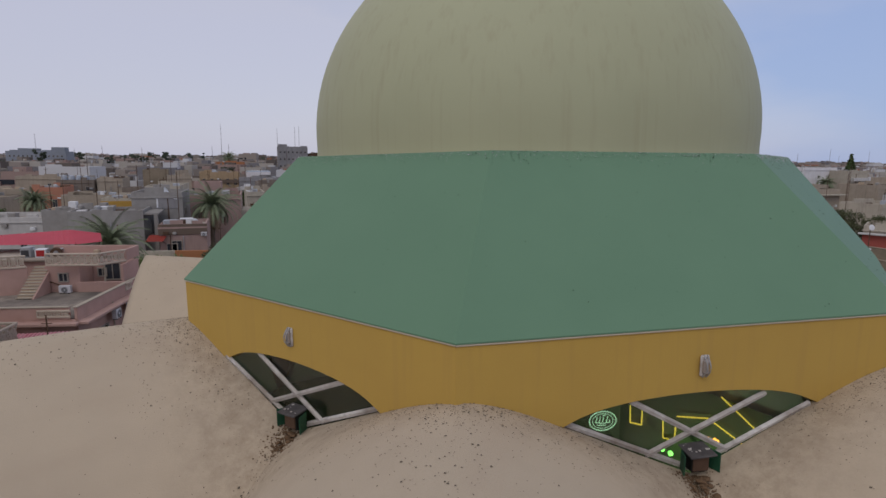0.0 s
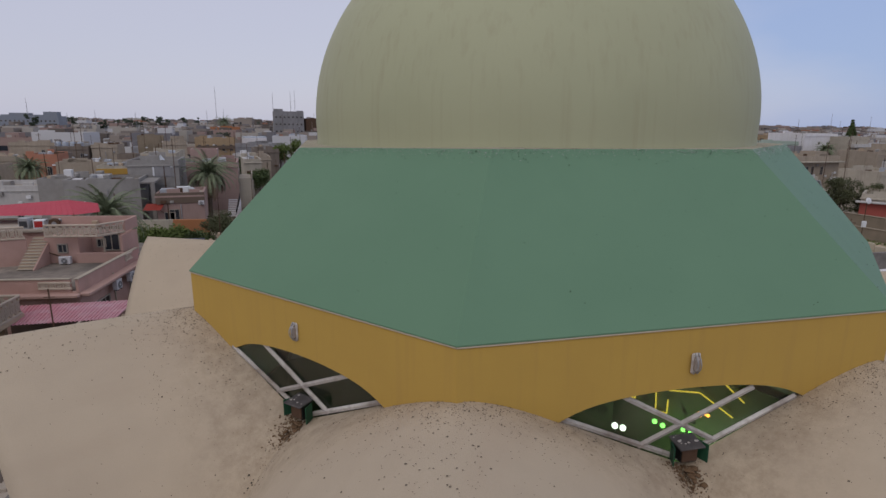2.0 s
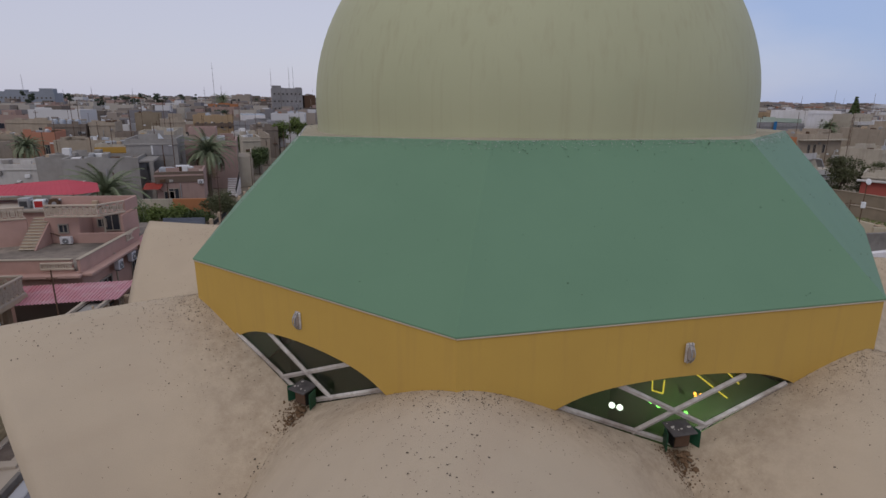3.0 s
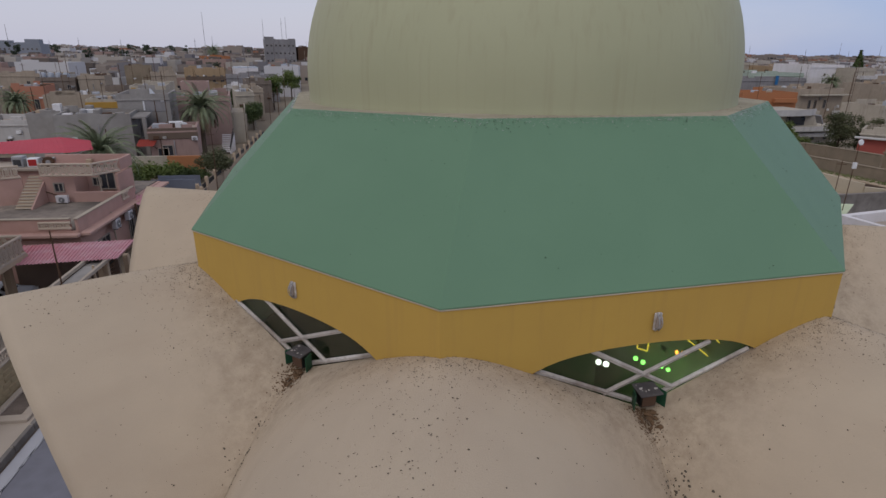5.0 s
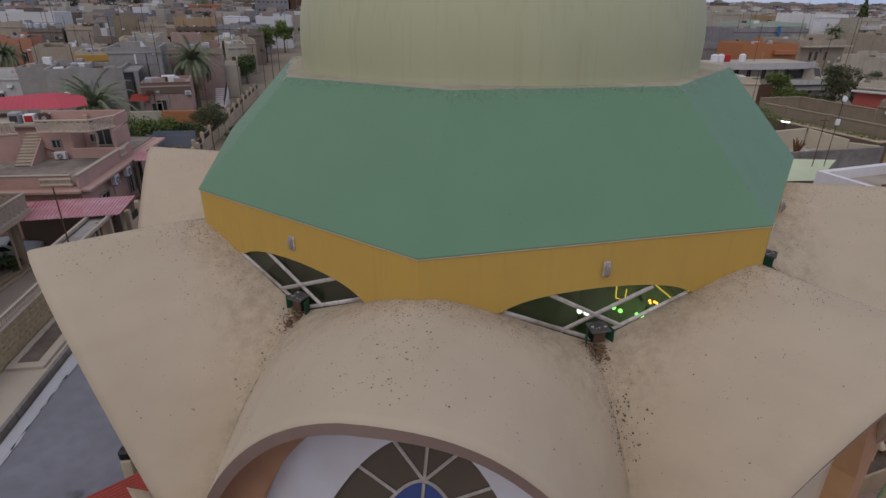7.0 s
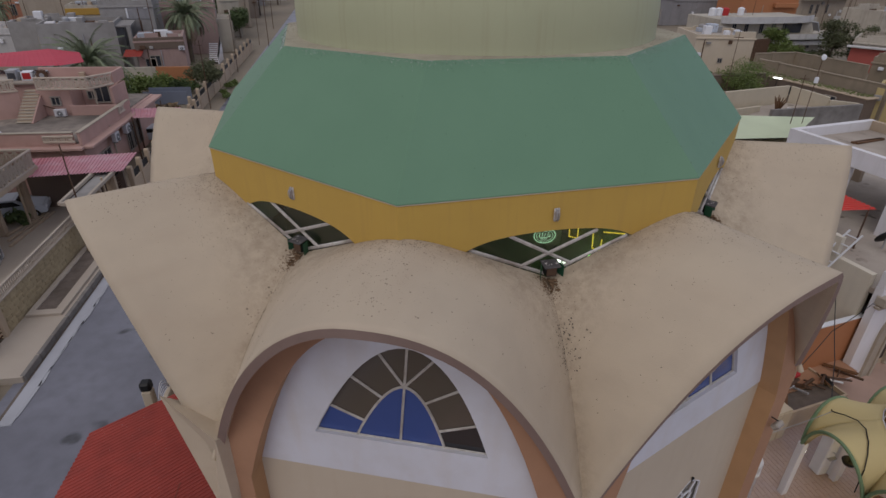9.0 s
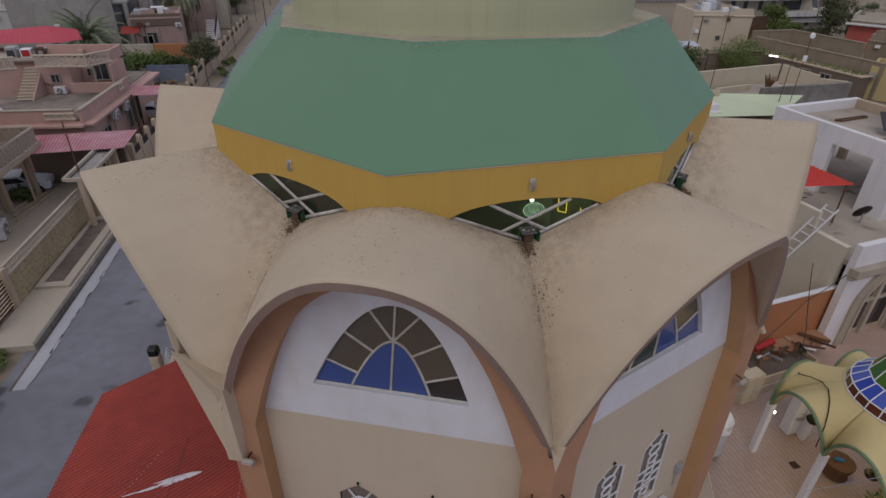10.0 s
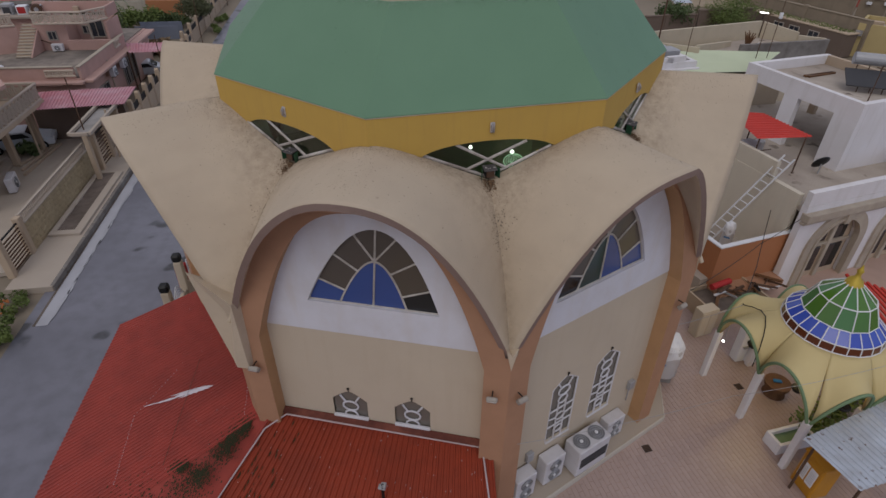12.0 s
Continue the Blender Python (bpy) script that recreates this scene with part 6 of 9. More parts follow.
glass_ring(1.09, 2.62, 1.05, 2.82, 24, [BROWNPANE])
glass_ring(1.05, 2.82, 0.80, 3.06, 24, [BLUEPANE])
glass_ring(0.80, 3.06, 0.60, 3.52, 13, [GREENPANE, GREENPANE, TEALPANE])
glass_ring(0.60, 3.52, 0.14, 3.90, 13, [GREENPANE, GREENPANE, TEALPANE])
vs, fs = revolve([(0.2, 3.84), (0.16, 3.95), (0.06, 4.05), (0.05, 4.14), (0.075, 4.2), (0.04, 4.27), (0.01, 4.36)], 14)
child(mesh_ob("finial", vs, fs, GOLD, True), pav, None, "gold finial")
for x_, y_ in ((-0.75, -1.45), (0.75, -1.45), (1.45, -0.7)):
    hb = thing("hanging_bowl", KM @ Matrix.Translation((x_, y_ * 0.8, 1.5)), "dark bowl lamp hanging under the pavilion", "lamp", "bowls under the pavilion")
    vs, fs = revolve([(0.02, -0.1), (0.11, -0.05), (0.15, 0.03), (0.14, 0.05), (0.02, 0.02)], 14)
    child(mesh_ob("bowl", vs, fs, DARKMETAL, True), hb)
    part("chain", rod_bm((0, 0, 0.02), (0, 0, 0.45), 0.008, 5), DARKMETAL, hb)
for q in range(2):
    wc = thing("water_cooler", pose(9.0 + 0.32 * q, 0.42 - 0.02 * q, -0.3, 0, 0, 27), "tall white water cooler cabinet under the pavilion", "cooler", "coolers under the pavilion")
    part("cabinet", box_bm(0.3, 0.3, 1.25, (0, 0, 0), 0.03), PLASTIC_W, wc)
    part("tap", rod_bm((0, -0.15, 0.8), (0, -0.22, 0.8), 0.015, 6), ALU, wc)
    part("drip_tray", box_bm(0.22, 0.08, 0.03, (0, -0.19, 0.6)), GREYMETAL, wc)
pot = thing("round_stand", pose(9.72, -0.75, -0.3), "brown round wooden stand with a blue cloth", "stand")
part("foot", rod_bm((0, 0, 0), (0, 0, 0.3), 0.3, 14, 0.2), WOODB, pot)
part("top", rod_bm((0, 0, 0.3), (0, 0, 0.42), 0.32, 16, 0.34), WOODB, pot)
bm = box_bm(0.22, 0.12, 0.05, (-0.02, 0.02, 0.42), 0.02)
part("cloth", bm, BLUETARP, pot, "folded blue cloth")
bl = thing("wall_light", pose(8.36, 0.12, 0.55), "small lit white bulb on the pavilion", "lamp")
bm = bmesh.new()
bmesh.ops.create_uvsphere(bm, u_segments=16, v_segments=12, radius=0.036)
part("bulb", bm, glow("pavilion_bulb", (1, 0.95, 0.85, 1), 12), bl)
part("socket", rod_bm((0, 0, 0.03), (0.0, 0.02, 0.85), 0.012, 6), GREYMETAL, bl)
pav_lamp = new("pavilion_lamp", bpy.data.lights.new("pavilion_lamp", "POINT"))
pav_lamp.data.energy, pav_lamp.data.color, pav_lamp.data.shadow_soft_size = 36 * K * K, (1.0, 0.76, 0.30), 0.06
pav_lamp.matrix_world = KM @ Matrix.Translation((-0.3, -0.3, 2.35))
bn = thing("stone_trough", pose(9.62, -2.42, -0.3, 0, 0, 27), "pale stone trough edged in green", "trough")
part("side", box_bm(1.1, 0.08, 0.36, (0, -0.2, 0), 0.01), PLASTER_W, bn)
part("side", box_bm(1.1, 0.08, 0.36, (0, 0.2, 0), 0.01), PLASTER_W, bn)
part("end", box_bm(0.08, 0.32, 0.36, (-0.51, 0, 0), 0.01), PLASTER_W, bn)
part("end", box_bm(0.08, 0.32, 0.36, (0.51, 0, 0), 0.01), PLASTER_W, bn)
part("bed", box_bm(0.94, 0.32, 0.22, (0, 0, 0.0)), TRIM_G, bn)
for q in range(7):
    bush(pose(10.3 + 0.36 * q, -1.95 + 0.3 * q, -0.3), 0.5, 0.4, 0.75, 60 + q, LEAF_B, 260, "leafy green potted plants beside the pavilion", 0.07, "plant")
# tin shed
shed = thing("tin_shed", pose(0, 0, 0), "shed roof of worn grey corrugated tin", "shed")
ribbed_sheet("roof_sheet", (8.92, -3.86, 1.55), (12.6, -1.3, 1.55), (9.68, -4.9, 1.5), (13.4, -2.9, 1.5), 30, 0.025, TIN, shed, "grey tin sheets", flat=0.45)
for x_, y_ in ((9.3, -3.75), (9.75, -4.8), (12.5, -1.6)):
    part("post", rod_bm((x_, y_, -0.3), (x_, y_, 1.5), 0.03, 6), RUST, shed)
cabn = thing("donation_cabinet", pose(9.74, -3.62, -0.3, 0, 0, -66.7), "amber cabinet with white notice panels under the tin roof", "cabinet")
part("body", box_bm(0.6, 0.5, 1.05, (0, 0, 0), 0.03), YELLOWBOX, cabn)
part("panel", box_bm(0.52, 0.02, 0.88, (0, -0.255, 0.1), 0.008), YELLOWBOX, cabn, "raised amber front panel")
for q in range(2):
    part("notice", box_bm(0.19, 0.01, 0.5, (-0.11 + 0.23 * q, -0.27, 0.34)), PLASTIC_W, cabn, "white notice with faint lines of writing")
    for e in range(6):
        part("text_line", box_bm(0.14, 0.004, 0.014, (-0.11 + 0.23 * q, -0.276, 0.42 + 0.06 * e)), GREYMETAL, cabn)
part("lid", box_bm(0.64, 0.54, 0.05, (0, 0, 1.05), 0.015), YELLOWBOX, cabn)

# ---- the white house with the roof terrace ----
WA = 32.0
CREAMWALL = mat("cream_side_wall", (0.60, 0.54, 0.44, 1), 0.85, dark=(0.48, 0.43, 0.35, 1), scale=1.2, streaks=(0.45, 0.40, 0.33, 1), streak_scale=(2, 2, 0.4))
WHM = pose(10.96, 4.2, -0.3, 0, 0, WA)
wh = thing("terrace_house", WHM, "white two-storey house with arched front and roof terrace", "house")
# front with arched opening: local x along the front, y back


def arch_front(w, h, holes, t=0.22, y=0.0):
    """Wall along x with round-arched holes (centre, half width, springing height)."""
    bm = bmesh.new()
    xs = {0.0, w}
    for c, hw, sp in holes:
        xs |= {c + hw * math.sin(math.pi / 2 * q / 8) for q in range(-8, 9)}
    xs = sorted(xs)
    for a, b in zip(xs, xs[1:]):
        lo = [0.0, 0.0]
        for c, hw, sp in holes:
            if abs((a + b) / 2 - c) < hw:
                lo = [sp + math.sqrt(max(hw * hw - (p - c) ** 2, 0)) for p in (a, b)]
        pts = [(a, lo[0]), (b, lo[1]), (b, h), (a, h)]
        prism_bm(pts, t, bm, Matrix.Translation((0, y, 0)))
    bmesh.ops.remove_doubles(bm, verts=bm.verts, dist=1e-4)
    return bm


part("wall", arch_front(9.0, 3.2, [(2.0, 1.05, 1.45), (5.2, 1.05, 1.45)]), PLASTER_W, wh, "white front wall with round arches")
part("wall", box_bm(0.2, 8.0, 3.45, (0.1, 4.22 + 0.2, 0), 0.0), CREAMWALL, wh, "pale plastered side wall")
part("wall", box_bm(0.16, 6.9, 0.6, (0.1, 5.0, 3.45), 0.01), CREAMWALL, wh, "pale stepped parapet")
part("porch_back", box_bm(8.6, 0.2, 3.0, (4.5, 1.6, 0)), TAN, wh)
part("terrace_floor", box_bm(9.0, 7.8, 0.16, (4.6, 4.1, 2.9)), CONC_ROOF, wh, "dusty concrete terrace floor")
part("parapet", box_bm(9.0, 0.2, 0.5, (4.5, 0.11, 3.205), 0.01), PLASTER_W, wh)
part("cornice", box_bm(9.1, 0.3, 0.28, (4.5, -0.06, 2.72), 0.02), STONE, wh, "pale stone cornice")
part("cornice", box_bm(9.1, 0.18, 0.1, (4.5, -0.03, 2.6), 0.02), STONE, wh)
def half_ring(c, r0, r1, z0, t=0.1, y=-0.08):
    """Smooth moulded arch surround with short legs."""
    n_ = 20
    o_ = [(c - r1, 0.0)] + [(c + r1 * math.cos(math.pi - math.pi * i / n_), z0 + r1 * math.sin(math.pi * i / n_)) for i in range(n_ + 1)] + [(c + r1, 0.0)]
    i_ = [(c - r0, 0.0)] + [(c + r0 * math.cos(math.pi - math.pi * i / n_), z0 + r0 * math.sin(math.pi * i / n_)) for i in range(n_ + 1)] + [(c + r0, 0.0)]
    bm = bmesh.new()
    for k_ in range(len(o_) - 1):
        prism_bm([i_[k_], o_[k_], o_[k_ + 1], i_[k_ + 1]], t, bm, Matrix.Translation((0, y, 0)))
    bmesh.ops.remove_doubles(bm, verts=bm.verts, dist=1e-4)
    return bm


for c in (2.0, 5.2):
    part("arch_surround", half_ring(c, 1.02, 1.36, 1.45), STONE, wh, "weathered pale stone arch surround")
    part("arch_moulding", half_ring(c, 0.98, 1.08, 1.45, 0.2, -0.12), STONE, wh)
    part("blind_wall", box_bm(2.0, 0.1, 2.5, (c, 0.26, 0)), TAN, wh, "plain tan wall in the arch")
    for sx_ in (-0.5, 0.5):
        part("pane", box_bm(0.62, 0.06, 1.0, (c + sx_, 0.2, 0.25), 0.02), DARKGLASS, wh, "dark window pane in the arch")
        part("pane", box_bm(0.5, 0.06, 0.55, (c + sx_ * 0.85, 0.2, 1.48), 0.02), DARKGLASS, wh, "dark window pane in the arch")
    part("keystone", box_bm(0.26, 0.3, 0.5, (c, -0.02, 2.3), 0.03), STONE, wh)
    part("mullion", box_bm(0.16, 0.12, 2.4, (c, 0.16, 0), 0.02), STONE, wh)
    part("transom", box_bm(1.96, 0.1, 0.1, (c, 0.18, 1.35), 0.01), STONE, wh)
# upper block behind the terrace, facing the mosque
UBM = pose(10.22, 11.75, 2.7, 0, 0, WA - 90)
ub = thing("upper_house", UBM, "white flat-roofed upper house with square openings", "house")
ub_front = bmesh.new()
for x0_, x1_, z0_ in ((0, 0.55, 0), (0.55, 2.0, 1.9), (2.0, 2.6, 0), (2.6, 4.1, 1.9), (4.1, 5.0, 0)):
    for za_, zb_ in ((0, 1.9), (1.9, 2.5)):
        if za_ >= z0_:
            prism_bm([(x0_, za_), (x1_, za_), (x1_, zb_), (x0_, zb_)], 0.22, ub_front)
bmesh.ops.remove_doubles(ub_front, verts=ub_front.verts, dist=1e-4)
part("wall", ub_front, PLASTER_W, ub, "white front wall with square openings")
part("wall", box_bm(0.22, 4.0, 2.5, (4.89, 2.23, 0)), PLASTER_W, ub)
part("wall", box_bm(0.22, 4.0, 0.6, (0.11, 2.23, 1.9)), PLASTER_W, ub)
part("floor", box_bm(4.6, 7.6, 0.1, (2.5, 4.0, -0.06)), CONC_ROOF, ub, "dusty porch floor")
part("wall", box_bm(4.56, 0.2, 0.65, (2.5, 4.12, 1.85)), TAN, ub)
for x_ in (0.4, 2.5, 4.6):
    part("pier", box_bm(0.3, 0.2, 1.85, (x_, 4.12, 0)), TAN, ub)
part("back_wall", box_bm(4.6, 0.15, 1.2, (2.5, 7.6, 0)), BEIGE, ub)
part("roof", box_bm(4.56, 3.78, 0.15, (2.5, 2.12, 2.0)), CONC_ROOF, ub, "dusty flat roof with a low parapet")
for q in range(4):
    part("timber", box_bm(0.14, 1.5, 0.07, (1.3 + 0.18 * q, 2.4, 2.15), 0.01, pose(0, 0, 0, 0, 0, 3 * q)), WOODB, ub) if q < 2 else None
# solar water heater
sw = thing("solar_heater", pose(14.3, 10.5, 4.85, 0, 0, -8), "solar water heater with a grey tank on a steel frame", "solar heater")
part("tank", rod_bm((-0.8, 0.5, 0.95), (0.8, 0.5, 0.95), 0.22, 16), GREYMETAL, sw)
part("tube_panel", box_bm(1.7, 1.0, 0.05, (0, 0, 0.0), 0.01, pose(-0.2, -0.25, 0.42, 22, 0, 0)), GRILLE, sw, "dark tube panel")
for x_ in (-0.6, -0.2, 0.2, 0.6):
    part("leg", rod_bm((x_, 0.5, 0), (x_, 0.5, 0.8), 0.02, 6), RUST, sw)
    part("leg", rod_bm((x_, -0.5, 0), (x_, -0.5, 0.32), 0.02, 6), RUST, sw)
pole(UBM @ pose(4.7, 0.5, 2.15), 1.5, "thin steel pole on the roof", "roof_pole", 0.02)
# carport, ladder, dishes, tank on the terrace
cp = thing("sheet_canopy", pose(0, 0, 0), "bright red ribbed sheet canopy on thin posts", "canopy")
ribbed_sheet("canopy_sheet", (9.6, 6.36, 4.15), (9.0, 8.35, 4.3), (11.5, 6.98, 4.15), (10.25, 8.45, 4.3), 14, 0.03, REDSHEET, cp, "red ribbed sheet")
for x_, y_ in ((11.3, 7.0), (9.75, 6.6), (9.9, 8.2)):
    part("post", rod_bm((x_, y_, 2.74), (x_, y_, 4.17), 0.025, 6), RUST, cp)
lad = thing("ladder", pose(0, 0, 0), "white aluminium ladder leaning on the wall", "ladder")
la, lb = Vector((8.83, 5.88, 0.62)), Vector((10.3, 5.62, 3.98))
lw = Vector((0.2, -0.32, 0))
for q in (0, 1):
    part("rail", rod_bm(la + lw * q, lb + lw * q, 0.03, 6), PLASTIC_W, lad)
for q in range(12):
    p_ = la.lerp(lb, (q + 0.5) / 12)
    part("rung", rod_bm(p_, p_ + lw, 0.018, 6), PLASTIC_W, lad)


def dish(m, r_, material, label):
    t_ = thing("satellite_dish", m, label, "satellite dish")
    vs, fs = revolve([(0.01, 0.0), (r_ * 0.4, r_ * 0.04), (r_ * 0.75, r_ * 0.14), (r_, r_ * 0.26), (r_ * 0.98, r_ * 0.28), (r_ * 0.4, r_ * 0.07), (0.01, 0.03)], 20)
    child(mesh_ob("reflector", vs, fs, material, True), t_, pose(0, 0, r_ * 1.3, 62, 0, 0))
    part("mast", rod_bm((0, 0, 0), (0, 0, r_ * 1.3), 0.025, 6), GREYMETAL, t_)
    part("arm", rod_bm((0, 0, r_ * 1.25), (0, -r_ * 0.9, r_ * 1.5), 0.012, 5), GREYMETAL, t_)


dish(pose(12.2, 7.2, 2.74, 0, 0, 200), 0.3, DARKMETAL, "dark satellite dish lying on the terrace")
dish(pose(15.0, 8.3, 2.74, 0, 0, 120), 0.35, TAN, "tan satellite dish on the terrace")
tb = thing("tank_block", pose(9.75, 7.6, 2.74, 0, 0, 32), "grey steel water tanks under the canopy", "tank")
part("tank", box_bm(0.8, 0.5, 0.8, (0, 0, 0), 0.04), GREYMETAL, tb)
part("tank", rod_bm((0.62, 0, 0), (0.62, 0, 0.75), 0.17, 12), ALU, tb)
part("pipe", rod_bm((0.3, -0.26, 0.5), (0.9, -0.3, 0.5), 0.02, 6), RUST, tb)
# orange yard wall with junk in front
yw = thing("yard_wall", pose(8.51, 3.03, 0, 0, 0, WA), "orange-brown painted yard wall with white coping", "wall")
part("wall", box_bm(2.98, 0.14, 1.5, (1.49, 0.07, 0.25)), ORANGE_W, yw)
part("wall", box_bm(0.14, 0.95, 1.5, (0.07, 0.62, 0.25)), ORANGE_W, yw)
part("coping", box_bm(3.0, 0.16, 0.05, (1.5, 0.07, 1.75), 0.01), PLASTIC_W, yw)
part("coping", box_bm(0.16, 0.95, 0.05, (0.07, 0.63, 1.75), 0.01), PLASTIC_W, yw)
part("yard_floor", box_bm(4.0, 5.0, 0.6, (1.7, 2.6, -0.05)), CONC_ROOF, yw)
plastic_tank(pose(9.37, 5.3, 0.56), 0.19, 0.95, "white cylinder tank standing in the small yard")
part("lintel", box_bm(2.7, 0.7, 0.18, (1.35, -0.2, 0.08)), BROWN, yw)
jk = random.Random(8)
for q in range(16):
    x_, y_ = 0.1 + 0.16 * q, -0.55 + jk.uniform(-0.2, 0.2)
    L_ = jk.uniform(0.4, 1.1)
    t_ = thing("scrap_piece", pose(8.45, 2.55, 0, 0, 0, WA) @ pose(x_, y_ + 0.4, 0.32 + jk.uniform(0, 0.22), jk.uniform(-15, 15), jk.uniform(-20, 20), jk.uniform(0, 180)), jk.choice(("old pipe and board scrap piled by the wall", "dark broken timber scrap piled by the wall")), "scrap", "scrap pile")
    part("piece", rod_bm((-L_ / 2, 0, 0), (L_ / 2, 0, 0), jk.uniform(0.02, 0.05), 6) if q % 2 else box_bm(L_, jk.uniform(0.06, 0.16), 0.05, (0, 0, 0), 0.01), jk.choice((WOODB, GREYMETAL, PLASTIC_W, RUST, DARKMETAL)), t_)
rr = thing("fabric_roll", pose(8.75, 2.72, 0.62, 0, 0, WA), "rolled red fabric on the scrap pile", "fabric roll")
part("roll", rod_bm((-0.35, 0, 0), (0.4, 0.05, 0.03), 0.1, 12), REDBAR, rr)
sb = thing("storage_bin", pose(8.6, 2.1, -0.3, 0, 0, WA), "low pale bin holding scrap below the yard wall", "bin")
for a in ((2.2, 0.06, 0, -0.35), (2.2, 0.06, 0, 0.9), (0.06, 1.2, -1.1, 0.27), (0.06, 1.2, 1.1, 0.27)):
    part("side", box_bm(a[0], a[1], 0.62, (a[2] + 0.75, a[3], 0)), TAN, sb)
part("filling", box_bm(2.1, 1.15, 0.5, (0.75, 0.27, 0)), SOIL, sb)
gd = thing("steel_cabinet", pose(8.12, 1.35, -0.3, 0, 0, WA), "pale beige steel cabinet beside the pavilion", "cabinet")
part("body", box_bm(0.62, 0.34, 1.0, (0, 0, 0), 0.015), BEIGE, gd)
part("door", box_bm(0.28, 0.02, 0.9, (-0.15, -0.18, 0.05), 0.004), BEIGE, gd)
part("door", box_bm(0.28, 0.02, 0.9, (0.15, -0.18, 0.05), 0.004), BEIGE, gd)
# lean-to with red slats behind the pavilion
rs = thing("slat_roof", pose(0, 0, 0), "red slatted roof beside the white house", "roof")
for q in range(12):
    part("slat", rod_bm((12.5 + 0.16 * q, 3.5 - 0.1 * q, 1.1), (13.0 + 0.2 * q, 1.2 - 0.02 * q, 0.9), 0.05, 6), REDSHEET, rs)
for x_, y_ in ((12.6, 3.2), (14.4, 2.3), (13.1, 1.2), (15.0, 1.0)):
    part("post", rod_bm((x_, y_, -0.3), (x_, y_, 1.05), 0.03, 6), RUST, rs)


def cable(pts, r_, label, material=None):
    """A sagging cable through points."""
    out = []
    for a, b in zip(pts, pts[1:]):
        a, b = Vector(a), Vector(b)
        n_ = 14
        for q in range(n_):
            f0 = q / n_
            p = a.lerp(b, f0)
            p.z -= 0.06 * (b - a).length * 4 * f0 * (1 - f0) * 0.4
            out.append(p)
    out.append(Vector(pts[-1]))
    return tagged(tube("cable", out, r_, 5, material or DARKMETAL), label, "cable")


cable([(10.4, 5.3, 2.2), (9.2, 1.9, 2.0), (8.3, -0.27, 2.2), (8.43, -0.5, 2.34), (8.56, -0.72, 2.43), (8.56, -1.04, 2.51), (8.5, -1.35, 2.46), (8.45, -1.56, 2.31), (8.41, -1.72, 2.07), (8.39, -1.8, 1.5)], 0.012, "black cable draped over the pavilion")
cable([(8.3, -0.27, 2.18), (6.3, -1.3, 1.9)], 0.007, "grey cable from pavilion to mosque wall", GREYMETAL)
cable([(5.6, -2.5, 3.4), (9.7, 3.4, 1.9), (10.9, 4.3, 2.4)], 0.01, "thin black cable to the white house")

# ---- buildings behind the white house ----
gs_ = thing("sheet_roof", pose(0, 0, 0), "large pale green sheet roof between houses", "roof")
ribbed_sheet("roof_sheet", (7.2, 12.6, 4.25), (7.9, 16.3, 4.35), (11.3, 14.0, 4.25), (13.1, 17.2, 4.35), 26, 0.02, GREENSHEET, gs_, "pale green sheets", flat=0.7)
part("wall", box_bm(5.0, 3.6, 4.4, (9.7, 15.2, -0.4), 0, Matrix.Translation((9.7, 15.2, 0)) @ rz(22) @ Matrix.Translation((-9.7, -15.2, 0))), BEIGE, gs_)
house(pose(7.2, 14.0, -0.4, 0, 0, 28), 2.4, 2.0, 4.7, PLASTER_W, "small white roof house beside the green sheet roof", "S", 0.3, 1, tanks=0)


def run_wall(name, a, b, z0, za, zb, material, parent, label="", t=0.14):
    """Straight wall between two plan points whose top may slope."""
    a, b = Vector(a), Vector(b)
    ang = math.degrees(math.atan2((b - a).y, (b - a).x))
    L_ = (b - a).length
    bm = prism_bm([(0, z0), (L_, z0), (L_, zb), (0, za)], t)
    bmesh.ops.bevel(bm, geom=bm.edges[:], offset=0.015, segments=1, affect="EDGES")
    return part(name, bm, material, parent, label, Matrix.Translation((a.x, a.y, 0)) @ rz(ang))


crm = thing("flat_roof_house", Matrix(), "cream house with a high stepped roof parapet", "house")
crp = [(7.3, 16.6), (9.3, 16.1), (11.4, 17.6), (16.0, 19.85), (13.0, 20.8)]
child(mesh_ob("wall", [(x, y, z) for z in (-0.4, 4.15) for x, y in crp], [(i, (i + 1) % 5, 5 + (i + 1) % 5, 5 + i) for i in range(5)], BEIGE), crm)
child(mesh_ob("roof", [(x, y, 4.15) for x, y in crp], [tuple(range(5))], CONC_ROOF), crm, None, "dusty pale flat roof")
run_wall("parapet", (7.1, 16.8), (13.0, 20.8), 4.1, 5.0, 5.0, CREAM, crm, "stained cream parapet")
run_wall("parapet", (13.06, 20.8), (14.6, 19.95), 4.1, 4.98, 4.72, CREAM, crm, "stained cream parapet", 0.13)
run_wall("parapet", (14.62, 19.9), (16.0, 20.0), 4.1, 4.6, 4.5, CREAM, crm, "stained cream parapet", 0.13)
run_wall("front_wall", (11.4, 17.5), (16.1, 19.82), 3.0, 4.5, 4.5, ROUGHCONC, crm, "rough weathered grey block wall", 0.16)
run_wall("parapet", (9.15, 16.4), (11.2, 18.6), 4.1, 4.6, 4.4, CREAM, crm, "low inner parapet", 0.12)
run_wall("parapet", (7.3, 16.5), (9.2, 16.0), 4.1, 4.6, 4.6, CREAM, crm, "low inner parapet", 0.12)
